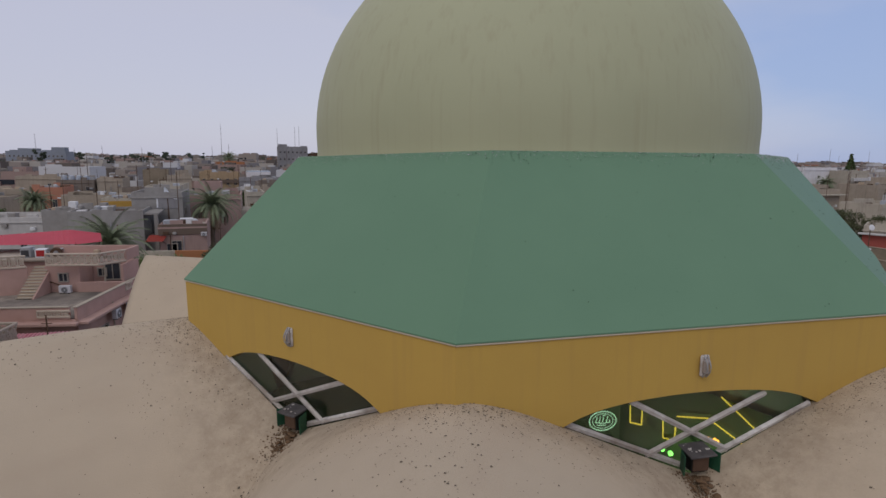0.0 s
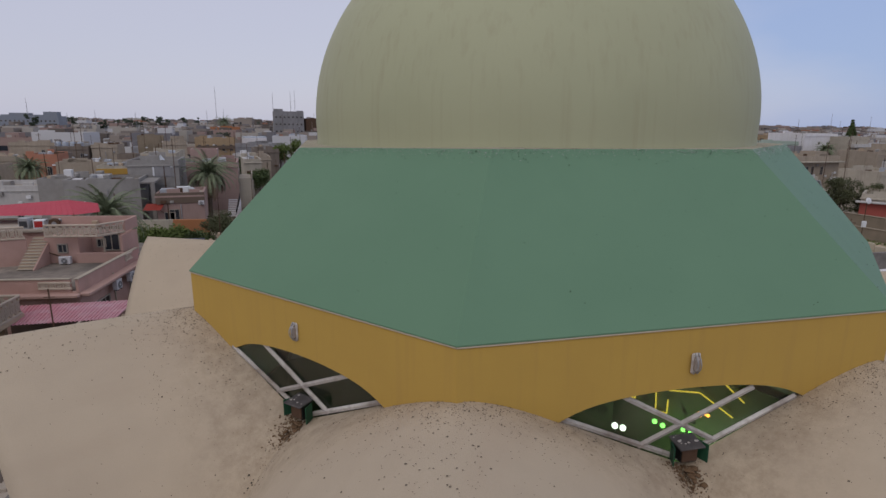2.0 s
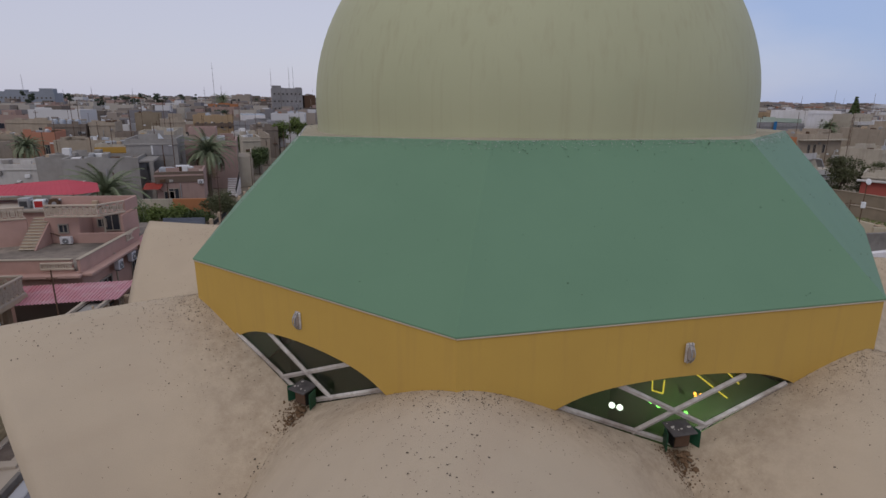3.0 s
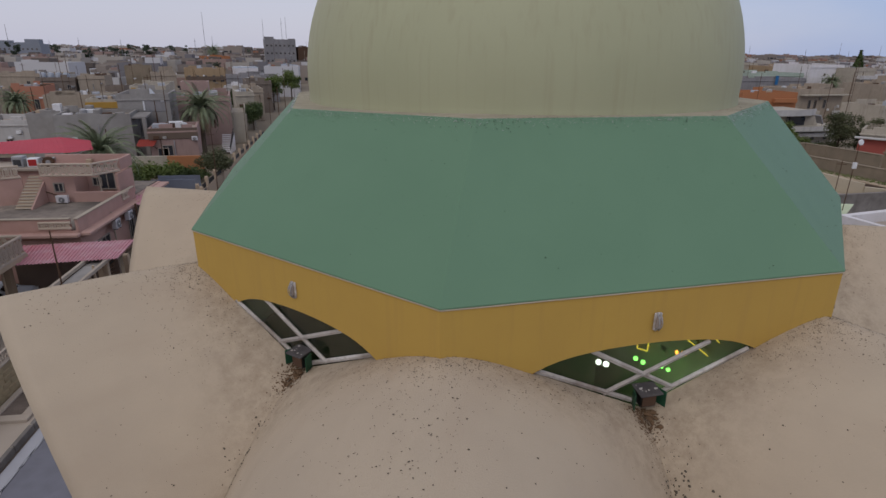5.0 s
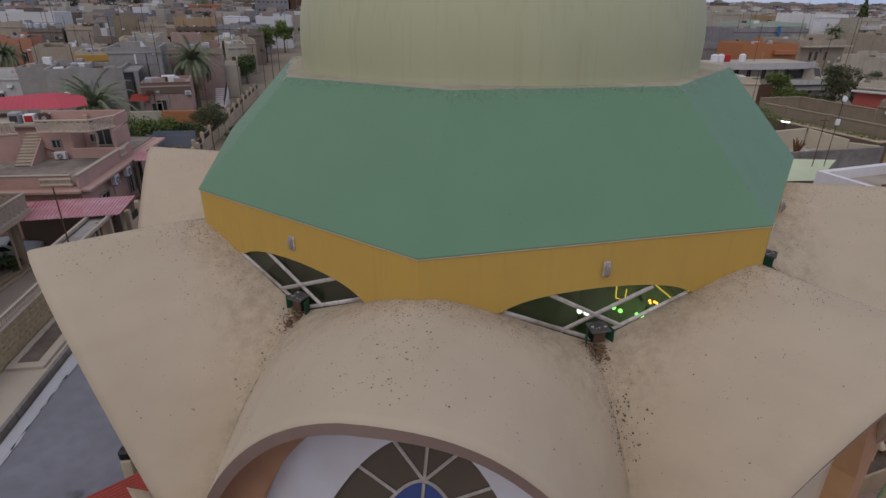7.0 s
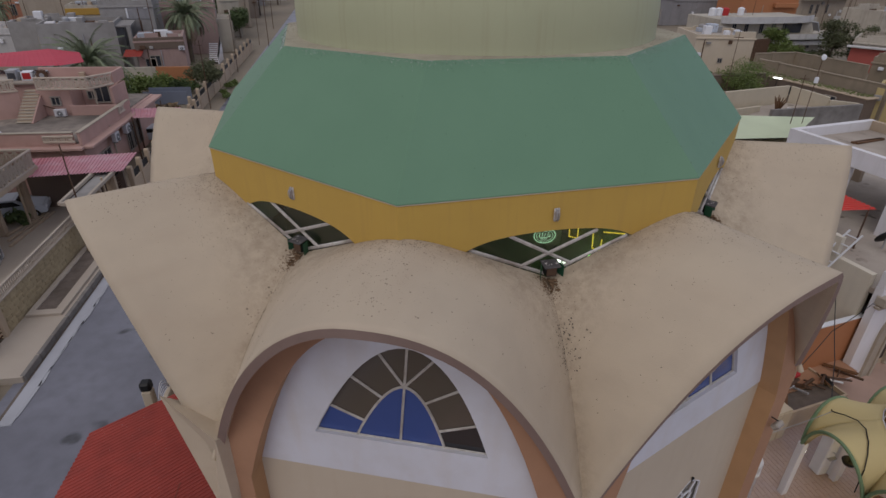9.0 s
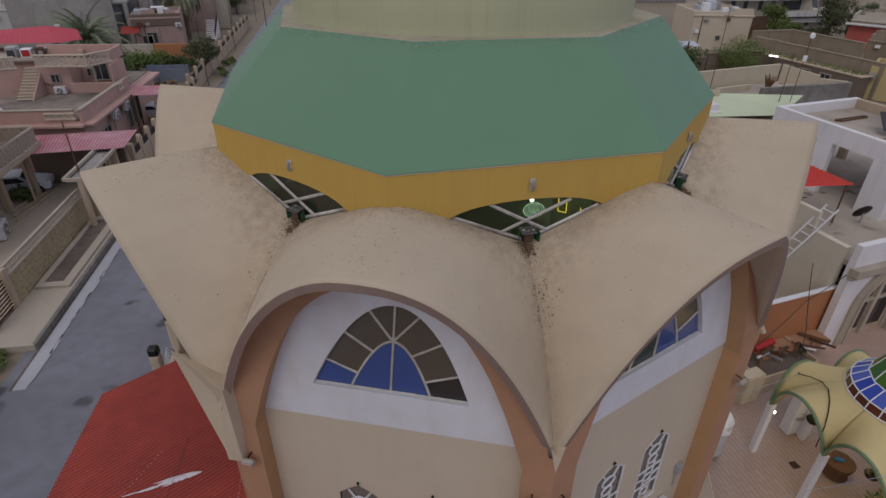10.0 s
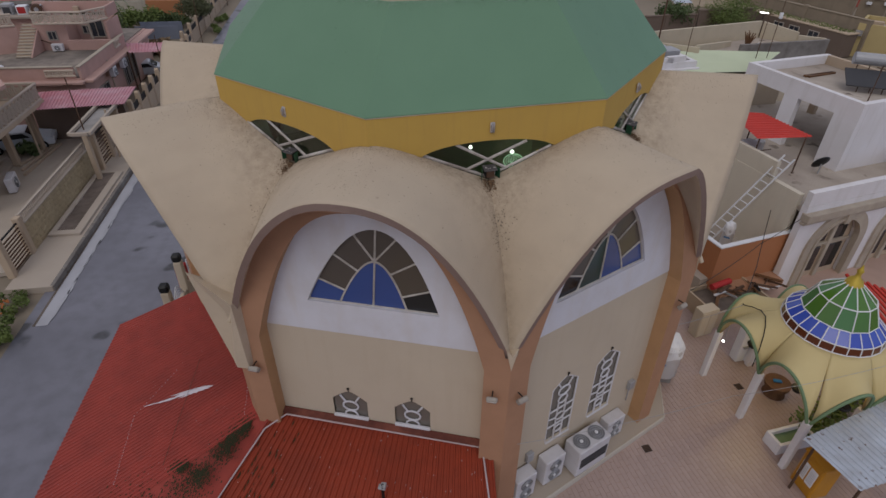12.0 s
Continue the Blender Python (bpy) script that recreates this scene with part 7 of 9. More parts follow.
for x_, y_, r__ in ((12.4, 18.9, 20), (13.0, 19.3, -15), (13.7, 19.5, 40)):
    part("loose_sheet", box_bm(0.7, 0.4, 0.03, (0, 0, 0), 0.005), PLASTIC_W, crm, "loose pale sheet", pose(x_, y_, 4.16, 0, 0, r__))
pole(pose(8.3, 14.2, 4.25), 4.0, "thin rusty mast on the green roof", "roof_pole", 0.016)
dm = thing("dish_mast", pose(12.2, 16.03, 4.2), "thin mast carrying a white dish and box", "mast")
part("shaft", rod_bm((0, 0, 0), (0, 0, 3.0), 0.016, 6), RUST, dm)
part("box", box_bm(0.14, 0.1, 0.24, (0, -0.05, 1.88), 0.01), PLASTIC_W, dm)
vs, fs = revolve([(0.01, 0.0), (0.08, 0.01), (0.125, 0.03), (0.12, 0.04), (0.01, 0.015)], 16)
child(mesh_ob("dish", vs, fs, PLASTIC_W, True), dm, pose(0, -0.04, 2.92, 75, 0, 20), "white dish")
pole(pose(11.7, 15.9, 4.2), 2.2, "thin leaning rod on the roof", "roof_pole", 0.02)
nb = thing("nest_bundle", pose(11.9, 18.5, 4.15), "bundle of brown dry branches on the roof", "branches")
for _ in range(14):
    part("twig", rod_bm((0, 0, 0), (jk.uniform(-0.3, 0.3), jk.uniform(-0.3, 0.3), jk.uniform(0.4, 0.9)), 0.05, 5, 0.02), WOODB, nb)
cable([(2.57, -5.96, 2.2), (7.2, -3.97, 2.6), (10.68, -2.35, 2.62)], 0.005, "thin grey cable crossing the courtyard", GREYMETAL)

# tiles of the courtyard
TM = pose(10.5, -1.5, -0.3, 0, 0, -63.2)


def one_tile(x, y):
    return [(x - 0.17, y - 0.056, 0), (x + 0.17, y - 0.056, 0), (x + 0.17, y + 0.056, 0), (x - 0.17, y + 0.056, 0), (x - 0.168, y - 0.054, 0.008), (x + 0.168, y - 0.054, 0.008), (x + 0.168, y + 0.054, 0.008), (x - 0.168, y + 0.054, 0.008)]


TF = [(4, 5, 6, 7), (0, 1, 5, 4), (1, 2, 6, 5), (2, 3, 7, 6), (3, 0, 4, 7)]
tile_me = bpy.data.meshes.new("tile")
tile_me.from_pydata(one_tile(0, 0), [], TF)
tile_me.materials.append(TILE)
court = bpy.data.objects["courtyard"]
rest_v, rest_f, n_tiles = [], [], 0
for j in range(-80, 44):
    for i in range(-20, 20):
        x_, y_ = (i + 0.5 * (j % 2)) * 0.35, j * 0.12
        w_ = TM @ Vector((x_, y_, 0))
        if w_.x < 3.4 or w_.y > 3.2 or w_.y < -9.4 or w_.x > 12.5:
            continue
        if math.hypot(w_.x, w_.y) < 6.3:
            continue
        if 6.0 < w_.x < 9.0 and -4.4 < w_.y < -1.2 and n_tiles < 300:
            child(new("tile", tile_me), court, court.matrix_world.inverted() @ TM @ Matrix.Translation((x_, y_, 0)))
            n_tiles += 1
        else:
            k = len(rest_v)
            rest_v += one_tile(x_, y_)
            rest_f += [tuple(q + k for q in f) for f in TF]
tr_ob = mesh_ob("tile_field", rest_v, rest_f, TILE)
child(tr_ob, court, court.matrix_world.inverted() @ TM)
tr_ob["kind"] = "stuff"


# ---- street houses on the far side of the street ----
def balustrade(parent, a, b, z, h_, material, name="balustrade"):
    """Pierced cast balustrade between two plan points."""
    a, b = Vector((*a, z)), Vector((*b, z))
    d_ = (b - a)
    n_ = max(2, int(d_.length / 0.32))
    bm = bmesh.new()
    rod_bm(a + Vector((0, 0, h_)), b + Vector((0, 0, h_)), 0.06, 6, bm=bm)
    rod_bm(a + Vector((0, 0, 0.03)), b + Vector((0, 0, 0.03)), 0.06, 6, bm=bm)
    part("rail", bm, material, parent)
    bm = bmesh.new()
    for q in range(n_):
        p, e = a.lerp(b, q / n_), a.lerp(b, (q + 1) / n_)
        c = (p + e) / 2
        up = Vector((0, 0, h_))
        rod_bm(p, e + up, 0.032, 5, bm=bm)
        rod_bm(p + up, e, 0.032, 5, bm=bm)
        rod_bm(p, p + up, 0.04, 5, bm=bm)
        w_ = d_.normalized() * 0.09
        for s_, t_ in ((c + w_ + up / 2, c + up * 0.78), (c + up * 0.78, c - w_ + up / 2), (c - w_ + up / 2, c + up * 0.22), (c + up * 0.22, c + w_ + up / 2)):
            rod_bm(s_, t_, 0.03, 5, bm=bm)
    part("lattice", bm, material, parent, "pierced cast lattice")


# pink house with the roof terrace and outside stair
PH = SF @ pose(-3.3, 16.5, -0.42, 0, 0, -1.5)
ph = thing("terrace_house", PH, "faded pink house with roof terrace and outside stair", "house")
BASEH = 2.55
part("wall", box_bm(11.0, 10.6, BASEH, (-5.5, 5.3, 0), 0.02), PINK, ph, "pink ground floor")
part("terrace_floor", box_bm(10.7, 10.3, 0.06, (-5.5, 5.3, BASEH), 0.0), TERRACE, ph, "dirty concrete terrace with a pale worn patch")
part("parapet", box_bm(0.14, 6.6, 0.57, (-0.07, 3.3, BASEH), 0.015), PINK, ph)
part("parapet", box_bm(10.6, 0.14, 0.57, (-5.65, 0.07, BASEH), 0.015), PINK, ph)
part("coping", box_bm(0.22, 6.7, 0.05, (-0.07, 3.3, BASEH + 0.57), 0.01), STONE, ph)
part("coping", box_bm(10.6, 0.22, 0.05, (-5.65, 0.07, BASEH + 0.57), 0.01), STONE, ph)
part("eave", box_bm(0.6, 10.8, 0.14, (0.2, 5.3, BASEH - 0.2), 0.02), PINK, ph, "projecting pink eave")
part("eave", box_bm(11.4, 0.45, 0.14, (-5.6, -0.2, BASEH - 0.2), 0.02), PINK, ph)
balustrade(ph, (-1.7, -0.02), (-0.3, -0.02), BASEH + 0.12, 0.3, CASTCREAM)
balustrade(ph, (0.02, 4.9), (0.02, 5.7), BASEH + 0.2, 0.35, CASTCREAM)
part("low_wall", box_bm(2.6, 0.12, 0.62, (-1.35, 5.3, BASEH), 0.015), PINK, ph)
# upper rooms: solid bay, recessed porch with a post, balcony across both
part("upper_wall", box_bm(1.75, 2.3, 1.5, (-3.35, 6.45, BASEH), 0.02), PINK, ph, "pink upper room")
part("upper_wall", box_bm(2.1, 0.9, 1.5, (-1.45, 7.15, BASEH), 0.02), PINK, ph, "pink back wall of the porch")
part("upper_wall", box_bm(0.16, 2.0, 1.5, (-0.42, 6.6, BASEH), 0.02), PINK, ph, "pink porch side wall")
part("upper_wall", box_bm(6.6, 3.2, 1.5, (-7.6, 8.6, BASEH), 0.02), PINK, ph, "pink upper room")
part("post", box_bm(0.08, 0.08, 1.5, (-1.2, 5.35, BASEH), 0.01), STONE, ph)
zt_ = BASEH + 1.5
bal_ = [(-3.75, 4.65), (-1.15, 4.65), (-0.3, 5.9), (-0.3, 7.8), (-4.2, 7.8), (-4.2, 5.2)]
part("balcony_floor", prism_bm([(x, -y) for x, y in bal_], 0.14, None, pose(0, 0, zt_, -90, 0, 0) @ Matrix.Translation((0, -0.14, 0))), PINK, ph)
part("upper_roof", box_bm(6.8, 3.6, 0.14, (-7.75, 8.5, zt_), 0.02), CONC_ROOF, ph)
zb_ = zt_ + 0.14
balustrade(ph, bal_[0], bal_[1], zb_, 0.62, CASTCREAM)
balustrade(ph, bal_[1], bal_[2], zb_, 0.62, CASTCREAM)
balustrade(ph, (-7.6, 4.0), (-4.95, 5.0), zb_ - 0.15, 0.62, CASTCREAM)
part("wing_wall", prism_bm([(0, BASEH), (2.85, BASEH), (2.85, zb_ - 0.15), (0, zb_ - 0.15)], 0.16, None, pose(-7.6, 4.0, 0, 0, 0, 20.7)), PINK, ph)
part("roof_wall", box_bm(4.6, 0.14, 0.62, (-2.65, 7.7, zb_), 0.01), PINK, ph, "faded pink roof wall")
part("roof_wall", box_bm(0.14, 1.6, 0.62, (-0.38, 6.85, zb_), 0.01), PINK, ph, "faded pink roof wall")
part("vent", box_bm(0.3, 0.25, 0.4, (-2.5, 7.4, zb_), 0.02), TAN, ph)
put_window(ph, 2, pose(-3.3, 5.28, BASEH + 0.65))
put_window(ph, 2, pose(-1.95, 6.68, BASEH + 0.65))
put_window(ph, 4, pose(-1.4, 6.68, BASEH + 0.45))
for y, k_ in ((1.2, 1), (2.2, 1), (5.4, 3), (6.2, 3), (7.0, 3)):
    put_window(ph, k_, pose(0.02, y, 0.5 if k_ == 3 else 0.9, 0, 0, 90))
part("downpipe", rod_bm((0.03, 3.3, 0), (0.03, 3.3, BASEH), 0.04, 6), STONE, ph)
part("water_pipe", rod_bm((-4.4, 5.25, BASEH + 0.8), (-3.3, 5.2, BASEH + 0.42), 0.03, 6), RUST, ph)
part("stair_side", prism_bm([(3.7, BASEH), (5.6, BASEH), (5.6, BASEH + 1.45), (3.7, BASEH + 0.1)], 0.08, None, pose(-3.98, 0, 0, 0, 0, 90)), PINK, ph)
for q in range(11):
    part("step", box_bm(0.8, 0.19, 0.05, (-4.45, 3.8 + 0.17 * q, BASEH + 0.1 + 0.128 * q), 0.01), STONE, ph)
    part("riser", box_bm(0.78, 0.03, 0.1, (-4.45, 3.88 + 0.17 * q, BASEH + 0.1 + 0.128 * q), 0.0), TAN, ph)
ac_unit(PH @ pose(-3.1, 5.0, BASEH + 0.06, 0, 0, 180), 0.6, 0.4, 0.22, 1, "white outdoor air conditioner unit on the terrace", "house outdoor units")
for y in (2.9, 4.5):
    ac_unit(PH @ pose(0.36, y, 1.75, 0, 0, -90), 0.55, 0.5, 0.24, 1, "white outdoor air conditioner unit under the pink eave", "house outdoor units")
aw = thing("roof_awning", PH, "crimson sheet awning over the roof", "awning")
ribbed_sheet("awning_sheet", (-10.5, 8.2, zb_ + 0.55), (-4.3, 8.9, zb_ + 0.5), (-10.8, 11.0, zb_ + 0.7), (-6.3, 12.2, zb_ + 0.95), 20, 0.012, AWNING, aw, "crimson sheet")
ribbed_sheet("awning_sheet", (-6.3, 12.2, zb_ + 0.95), (-4.3, 8.9, zb_ + 0.5), (-4.6, 12.4, zb_ + 0.7), (-3.4, 10.0, zb_ + 0.5), 10, 0.012, AWNING, aw, "crimson sheet")
for x_, y_ in ((-10.3, 8.4), (-4.5, 9.1), (-6.3, 11.9), (-3.6, 10.1)):
    part("post", rod_bm((x_, y_, zt_ + 0.1), (x_, y_, zb_ + 0.55), 0.025, 6), RUST, aw)
for q in range(3):
    wt_ = thing("roof_cooler", PH @ pose(-6.2 + 0.75 * q, 7.4, zb_ - 0.02, 0, 0, 10 * q), ("tall grey roof air cooler", "white roof cooler with a red front", "dark round roof blower")[q], "air cooler", "roof coolers")
    if q < 2:
        part("body", box_bm(0.55, 0.55, 0.62 - 0.12 * q, (0, 0, 0), 0.03), (GREYMETAL, PLASTIC_W)[q], wt_)
        part("louvre", box_bm(0.4, 0.02, 0.35, (0, -0.285, 0.1)), (GRILLE, REDBAR)[q], wt_)
    else:
        part("casing", rod_bm((0, -0.15, 0.28), (0, 0.15, 0.28), 0.28, 16), RUST, wt_)
        part("hub", rod_bm((0, -0.17, 0.28), (0, -0.15, 0.28), 0.12, 12), GREYMETAL, wt_)
    bm = bmesh.new()
    pts_ = [Vector((0.25 + 0.2 * i / 6, 0.05 * i, 0.45 + 0.12 * math.sin(i * 0.9) - 0.05 * i)) for i in range(7)]
    for a_, b_ in zip(pts_, pts_[1:]):
        rod_bm(a_, b_, 0.05, 8, bm=bm)
    part("duct", bm, ALU, wt_)
plastic_tank(PH @ pose(-4.5, 1.0, BASEH + 0.06), 0.36, 0.42, "pale flat water tank on the terrace")

# faded pink sheet carport between garden wall and pink house
pc = thing("carport_roof", SF, "faded pink corrugated carport roof", "roof")
ribbed_sheet("roof_sheet", (-4.3, 12.4, 2.0), (-0.3, 12.8, 2.0), (-4.8, 14.6, 2.1), (-0.35, 15.0, 2.1), 30, 0.035, PINKSHEET, pc, "faded pink sheets", flat=0.4)
part("wall", box_bm(4.2, 0.15, 2.3, (-3.1, 14.55, -0.42)), BROWNWALL, pc)
for x_, y_ in ((-4.5, 12.4), (-0.85, 11.9)):
    part("post", rod_bm((x_, y_, -0.4), (x_, y_, 2.08), 0.05, 8), TAN, pc)
pc2 = thing("carport_roof", SF, "faded pink corrugated carport roof beside trees", "roof")
ribbed_sheet("roof_sheet", (-2.65, 21.6, 2.0), (-0.4, 21.7, 2.0), (-3.3, 23.4, 2.1), (-0.4, 23.4, 2.1), 14, 0.035, PINKSHEET, pc2, "faded pink sheets", flat=0.4)
for x_, y_ in ((-2.6, 21.5), (-0.8, 21.45), (-3.0, 23.4), (-0.65, 23.2)):
    part("post", rod_bm((x_, y_, -0.4), (x_, y_, 2.1), 0.05, 8), RUST, pc2)


def car(m, material, label):
    """Small saloon: length along local x."""
    t_ = thing("car", m @ Matrix.Diagonal((0.72, 0.72, 0.72, 1)), label, "car")
    prof_ = [(-2.0, 0.28), (2.0, 0.28), (2.05, 0.62), (1.9, 0.78), (1.0, 0.88), (0.45, 1.32), (-0.95, 1.34), (-1.5, 0.95), (-2.02, 0.88)]
    bm = prism_bm(prof_, 1.6, None, Matrix.Translation((0, -0.8, 0)))
    bmesh.ops.bevel(bm, geom=bm.edges[:], offset=0.06, segments=2, affect="EDGES", clamp_overlap=True)
    part("body", bm, material, t_)
    for sg in (-1, 1):
        part("side_window", prism_bm([(-1.25, 0.93), (0.75, 0.93), (0.38, 1.25), (-0.9, 1.27)], 0.02, None, Matrix.Translation((0, sg * 0.8 - 0.01, 0))), DARKGLASS, t_)
        for x_ in (-1.3, 1.3):
            wh_ = part("wheel", rod_bm((x_, sg * 0.72, 0.3), (x_, sg * 0.84, 0.3), 0.3, 18), TYRE, t_)
            part("rim", rod_bm((x_, sg * 0.845, 0.3), (x_, sg * 0.855, 0.3), 0.18, 12), ALU, wh_)
    part("windscreen", prism_bm([(0.52, 1.3), (1.02, 0.9), (1.0, 0.88), (0.5, 1.28)], 1.3, None, Matrix.Translation((0.03, -0.65, 0.01))), DARKGLASS, t_)
    part("rear_window", prism_bm([(-1.02, 1.32), (-1.5, 0.98), (-1.48, 0.96), (-1.0, 1.3)], 1.3, None, Matrix.Translation((-0.03, -0.65, 0.01))), DARKGLASS, t_)
    for sg in (-0.6, 0.6):
        part("headlight", box_bm(0.06, 0.3, 0.14, (2.0, sg, 0.6), 0.02), PLASTIC_W, t_)
    return t_


car(SF @ pose(-5.75, 13.6, -0.26, 0, 0, 15), CARWHITE, "pale blue-white saloon car parked under the balcony")
car(SF @ pose(-3.1, 25.2, -0.42, 0, 0, 12), CARWHITE, "white car parked under the carport")

# near street house with the balustraded balcony
bh = thing("balcony_house", SF, "tan house with balustraded balcony on square columns", "house")
part("wall", box_bm(6.0, 8.0, 6.0, (-10.2, 9.0, -0.42), 0.02), TAN, bh)
part("balcony_floor", box_bm(3.7, 7.2, 0.2, (-5.8, 9.8, 2.0), 0.02), TAN, bh)
balustrade(bh, (-4.0, 6.3), (-4.0, 13.3), 2.2, 0.75, PAVE)
balustrade(bh, (-7.6, 13.3), (-4.0, 13.3), 2.2, 0.75, PAVE)
for x, y in ((-4.4, 7.0), (-5.2, 11.6), (-4.7, 13.1)):
    part("column", box_bm(0.26, 0.26, 2.45, (x, y, -0.42), 0.02), TAN, bh)
part("yard_floor", box_bm(5.6, 12.5, 0.16, (-4.4, 9.1, -0.42)), PAVE, bh, "paved forecourt")
for q in range(3):
    part("step", box_bm(0.5, 5.5 - 0.4 * q, 0.15, (-5.6 - 0.4 * q, 9.5, -0.26 + 0.12 * q), 0.01), PAVE, bh)
ac_unit(SF @ pose(-4.25, 9.1, -0.25, 0, 0, -75), 0.85, 0.62, 0.3, 1, "weathered outdoor air conditioner unit in the forecourt", "house outdoor units")
bush(SF @ pose(-5.0, 12.6, -0.25), 0.4, 0.4, 0.8, 77, LEAF, 160, "small spiky palm in the forecourt", 0.14, "small_palm")
# planting at the near street corner
bush(SF @ pose(-1.7, 0.3, -0.45), 2.2, 2.4, 0.55, 31, LEAF_B, 2600, "low green weeds on the street corner", 0.05)
bush(SF @ pose(-0.75, -0.9, -0.45), 1.1, 2.4, 0.5, 33, LEAF_B, 2200, "low green weeds at the road edge", 0.05)
fl_bm = bmesh.new()
for _ in range(60):
    bmesh.ops.create_icosphere(fl_bm, subdivisions=1, radius=0.035, matrix=Matrix.Translation((jk.uniform(-0.35, 0.35), jk.uniform(-0.35, 0.35), jk.uniform(0.0, 0.1))))
fm = bpy.data.meshes.new("flower_patch")
fl_bm.to_mesh(fm)
fl_bm.free()
fm.materials.append(mat("orange_petals", (0.45, 0.16, 0.05, 1), 0.8))
fo = new("flower_patch", fm)
fo.matrix_world = SF @ pose(-1.15, 0.55, -0.02)
tagged(fo, "patch of orange dry flowers among weeds", "flowers")
for q, (xa, ya, xb, yb) in enumerate(((-4.41, 10.4, -4.17, 13.8), (-4.72, 10.9, -4.35, 13.7), (-5.05, 11.4, -4.53, 13.6))):
    sl = thing("timber_beam", SF @ pose(0, 0, -0.26), "weathered timber beam lying on the forecourt", "timber", "forecourt timbers")
    d_ = Vector((xb - xa, yb - ya, 0))
    part("beam", box_bm(0.13, d_.length, 0.1, (0, 0, 0), 0.015, Matrix.Translation(((xa + xb) / 2, (ya + yb) / 2, 0)) @ rz(-math.degrees(math.atan2(d_.x, d_.y)))), TAN, sl)
# mosque street fence with lantern posts
for q in range(4):
    gp = thing("gate_post", SF @ pose(4.58, -1.08 + 1.5 * q, -0.42), "beige gate post with a dark lantern cap", "gate post", "mosque gate posts")
    part("post", box_bm(0.24, 0.24, 1.75, (0, 0, 0), 0.03), BEIGE, gp)
    part("lantern", box_bm(0.26, 0.26, 0.26, (0, 0, 1.75), 0.05), DARKMETAL, gp, "dark lantern")
    gw = thing("scroll_fence", SF @ pose(4.58, -0.33 + 1.5 * q, -0.42), "curved beige fence wall with white scrollwork", "fence", "mosque fence panels")
    part("low_wall", box_bm(0.14, 1.24, 0.75, (0, 0, 0), 0.02), BEIGE, gw)
    bm = bmesh.new()
    for e in range(5):
        pts = [(0, -0.5 + 1.0 * i / 10, 0.75 + (0.15 + 0.1 * e) * math.sin(math.pi * i / 10)) for i in range(11)]
        for a, b in zip(pts, pts[1:]):
            rod_bm(a, b, 0.012, 4, bm=bm)
    part("scrollwork", bm, PLASTIC_W, gw)
rb = thing("red_box", SF @ pose(4.45, 0.85, -0.42), "bright red box beside the gate", "box")
part("body", box_bm(0.3, 0.3, 1.3, (0, 0, 0), 0.02), REDBAR, rb)

REDWALL = mat("red_house_wall", (0.40, 0.10, 0.08, 1), 0.85, scale=1)


# ---- further houses along the street ----

PLOTS = []


def block(x0, y0, x1, y1, z, depth, material, label, faces="S", **kw):
    """House whose front runs between two street-frame points, with its parapet at z."""
    a, b = Vector((x0, y0, 0)), Vector((x1, y1, 0))
    ang = math.atan2(y1 - y0, x1 - x0)
    c = (a + b) / 2 + Vector((-math.sin(ang), math.cos(ang), 0)) * depth / 2
    PLOTS.append((c.x, c.y, max((b - a).length, depth) / 2 + 1.5))
    par = kw.pop("par", 0.5)
    return house(SF @ pose(c.x, c.y, -0.42, 0, 0, math.degrees(ang)), (b - a).length, depth, z + 0.42 - par, material, label, faces, par=par, **kw)


# bare grey house, its roof clutter and the recessed corner
g_ = block(-16.9, 44.0, -10.9, 45.2, 4.45, 4.6, CONCRETE, "bare grey concrete house with a cluttered flat roof", "", tanks=1, par=0.35)
part("corner_wall", box_bm(1.3, 3.0, 2.2, (3.65, 0.4, 0), 0.02), CONCRETE, g_)
part("corner_slab", box_bm(1.35, 4.2, 0.18, (3.65, 0.0, 4.4), 0.02), CONCRETE, g_)
part("corner_parapet", box_bm(0.12, 3.6, 0.5, (4.25, 0.2, 2.2), 0.01), RUST, g_)
part("corner_pier", box_bm(0.35, 0.35, 4.4, (4.1, -2.0, 0), 0.02), CONCRETE, g_)
part("pipe", rod_bm((0.9, -2.45, 0), (0.9, -2.45, 3.6), 0.05, 6), RUST, g_)
for q in range(5):
    part("roof_box", box_bm(0.75, 0.6, 0.34, (-2.2 + 1.05 * q, -0.9, 4.55), 0.03), (PLASTER_W, GREYMETAL, PLASTIC_W, RUST, CONCRETE)[q], g_)
block(-20.6, 47.0, -16.9, 47.4, 4.3, 5.0, CONCRETE, "lower grey concrete wing with a flat roof", "", tanks=1, par=0.3)
b_ = block(-13.5, 49.5, -8.9, 50.3, 5.85, 6.0, CONCRETE, "tall grey concrete house with glass pyramid roof lights", "E", tanks=0)
part("panel", box_bm(1.9, 0.05, 1.1, (1.0, -3.03, 4.6), 0.01), WALLS[1], b_)
part("light_tube", box_bm(0.3, 0.06, 0.08, (1.7, -3.08, 5.55), 0.01), PLASTIC_W, b_)
part("white_post", box_bm(0.14, 0.1, 0.9, (0.0, -3.06, 4.7), 0.01), PLASTIC_W, b_)
for q in range(2):
    bm = bmesh.new()
    bmesh.ops.create_cone(bm, cap_ends=True, segments=4, radius1=0.85, radius2=0.0, depth=1.0, matrix=Matrix.Translation((-0.6 + 1.0 * q, -0.6, 6.2)) @ rz(45))
    part("roof_light", bm, TIN, b_, "pale translucent pyramid roof light")
r_h = block(-9.3, 44.4, -5.3, 45.2, 3.2, 4.6, WALLS[3], "low rose house with a brown parapet and red awning", "E", tanks=1, par=0.3)
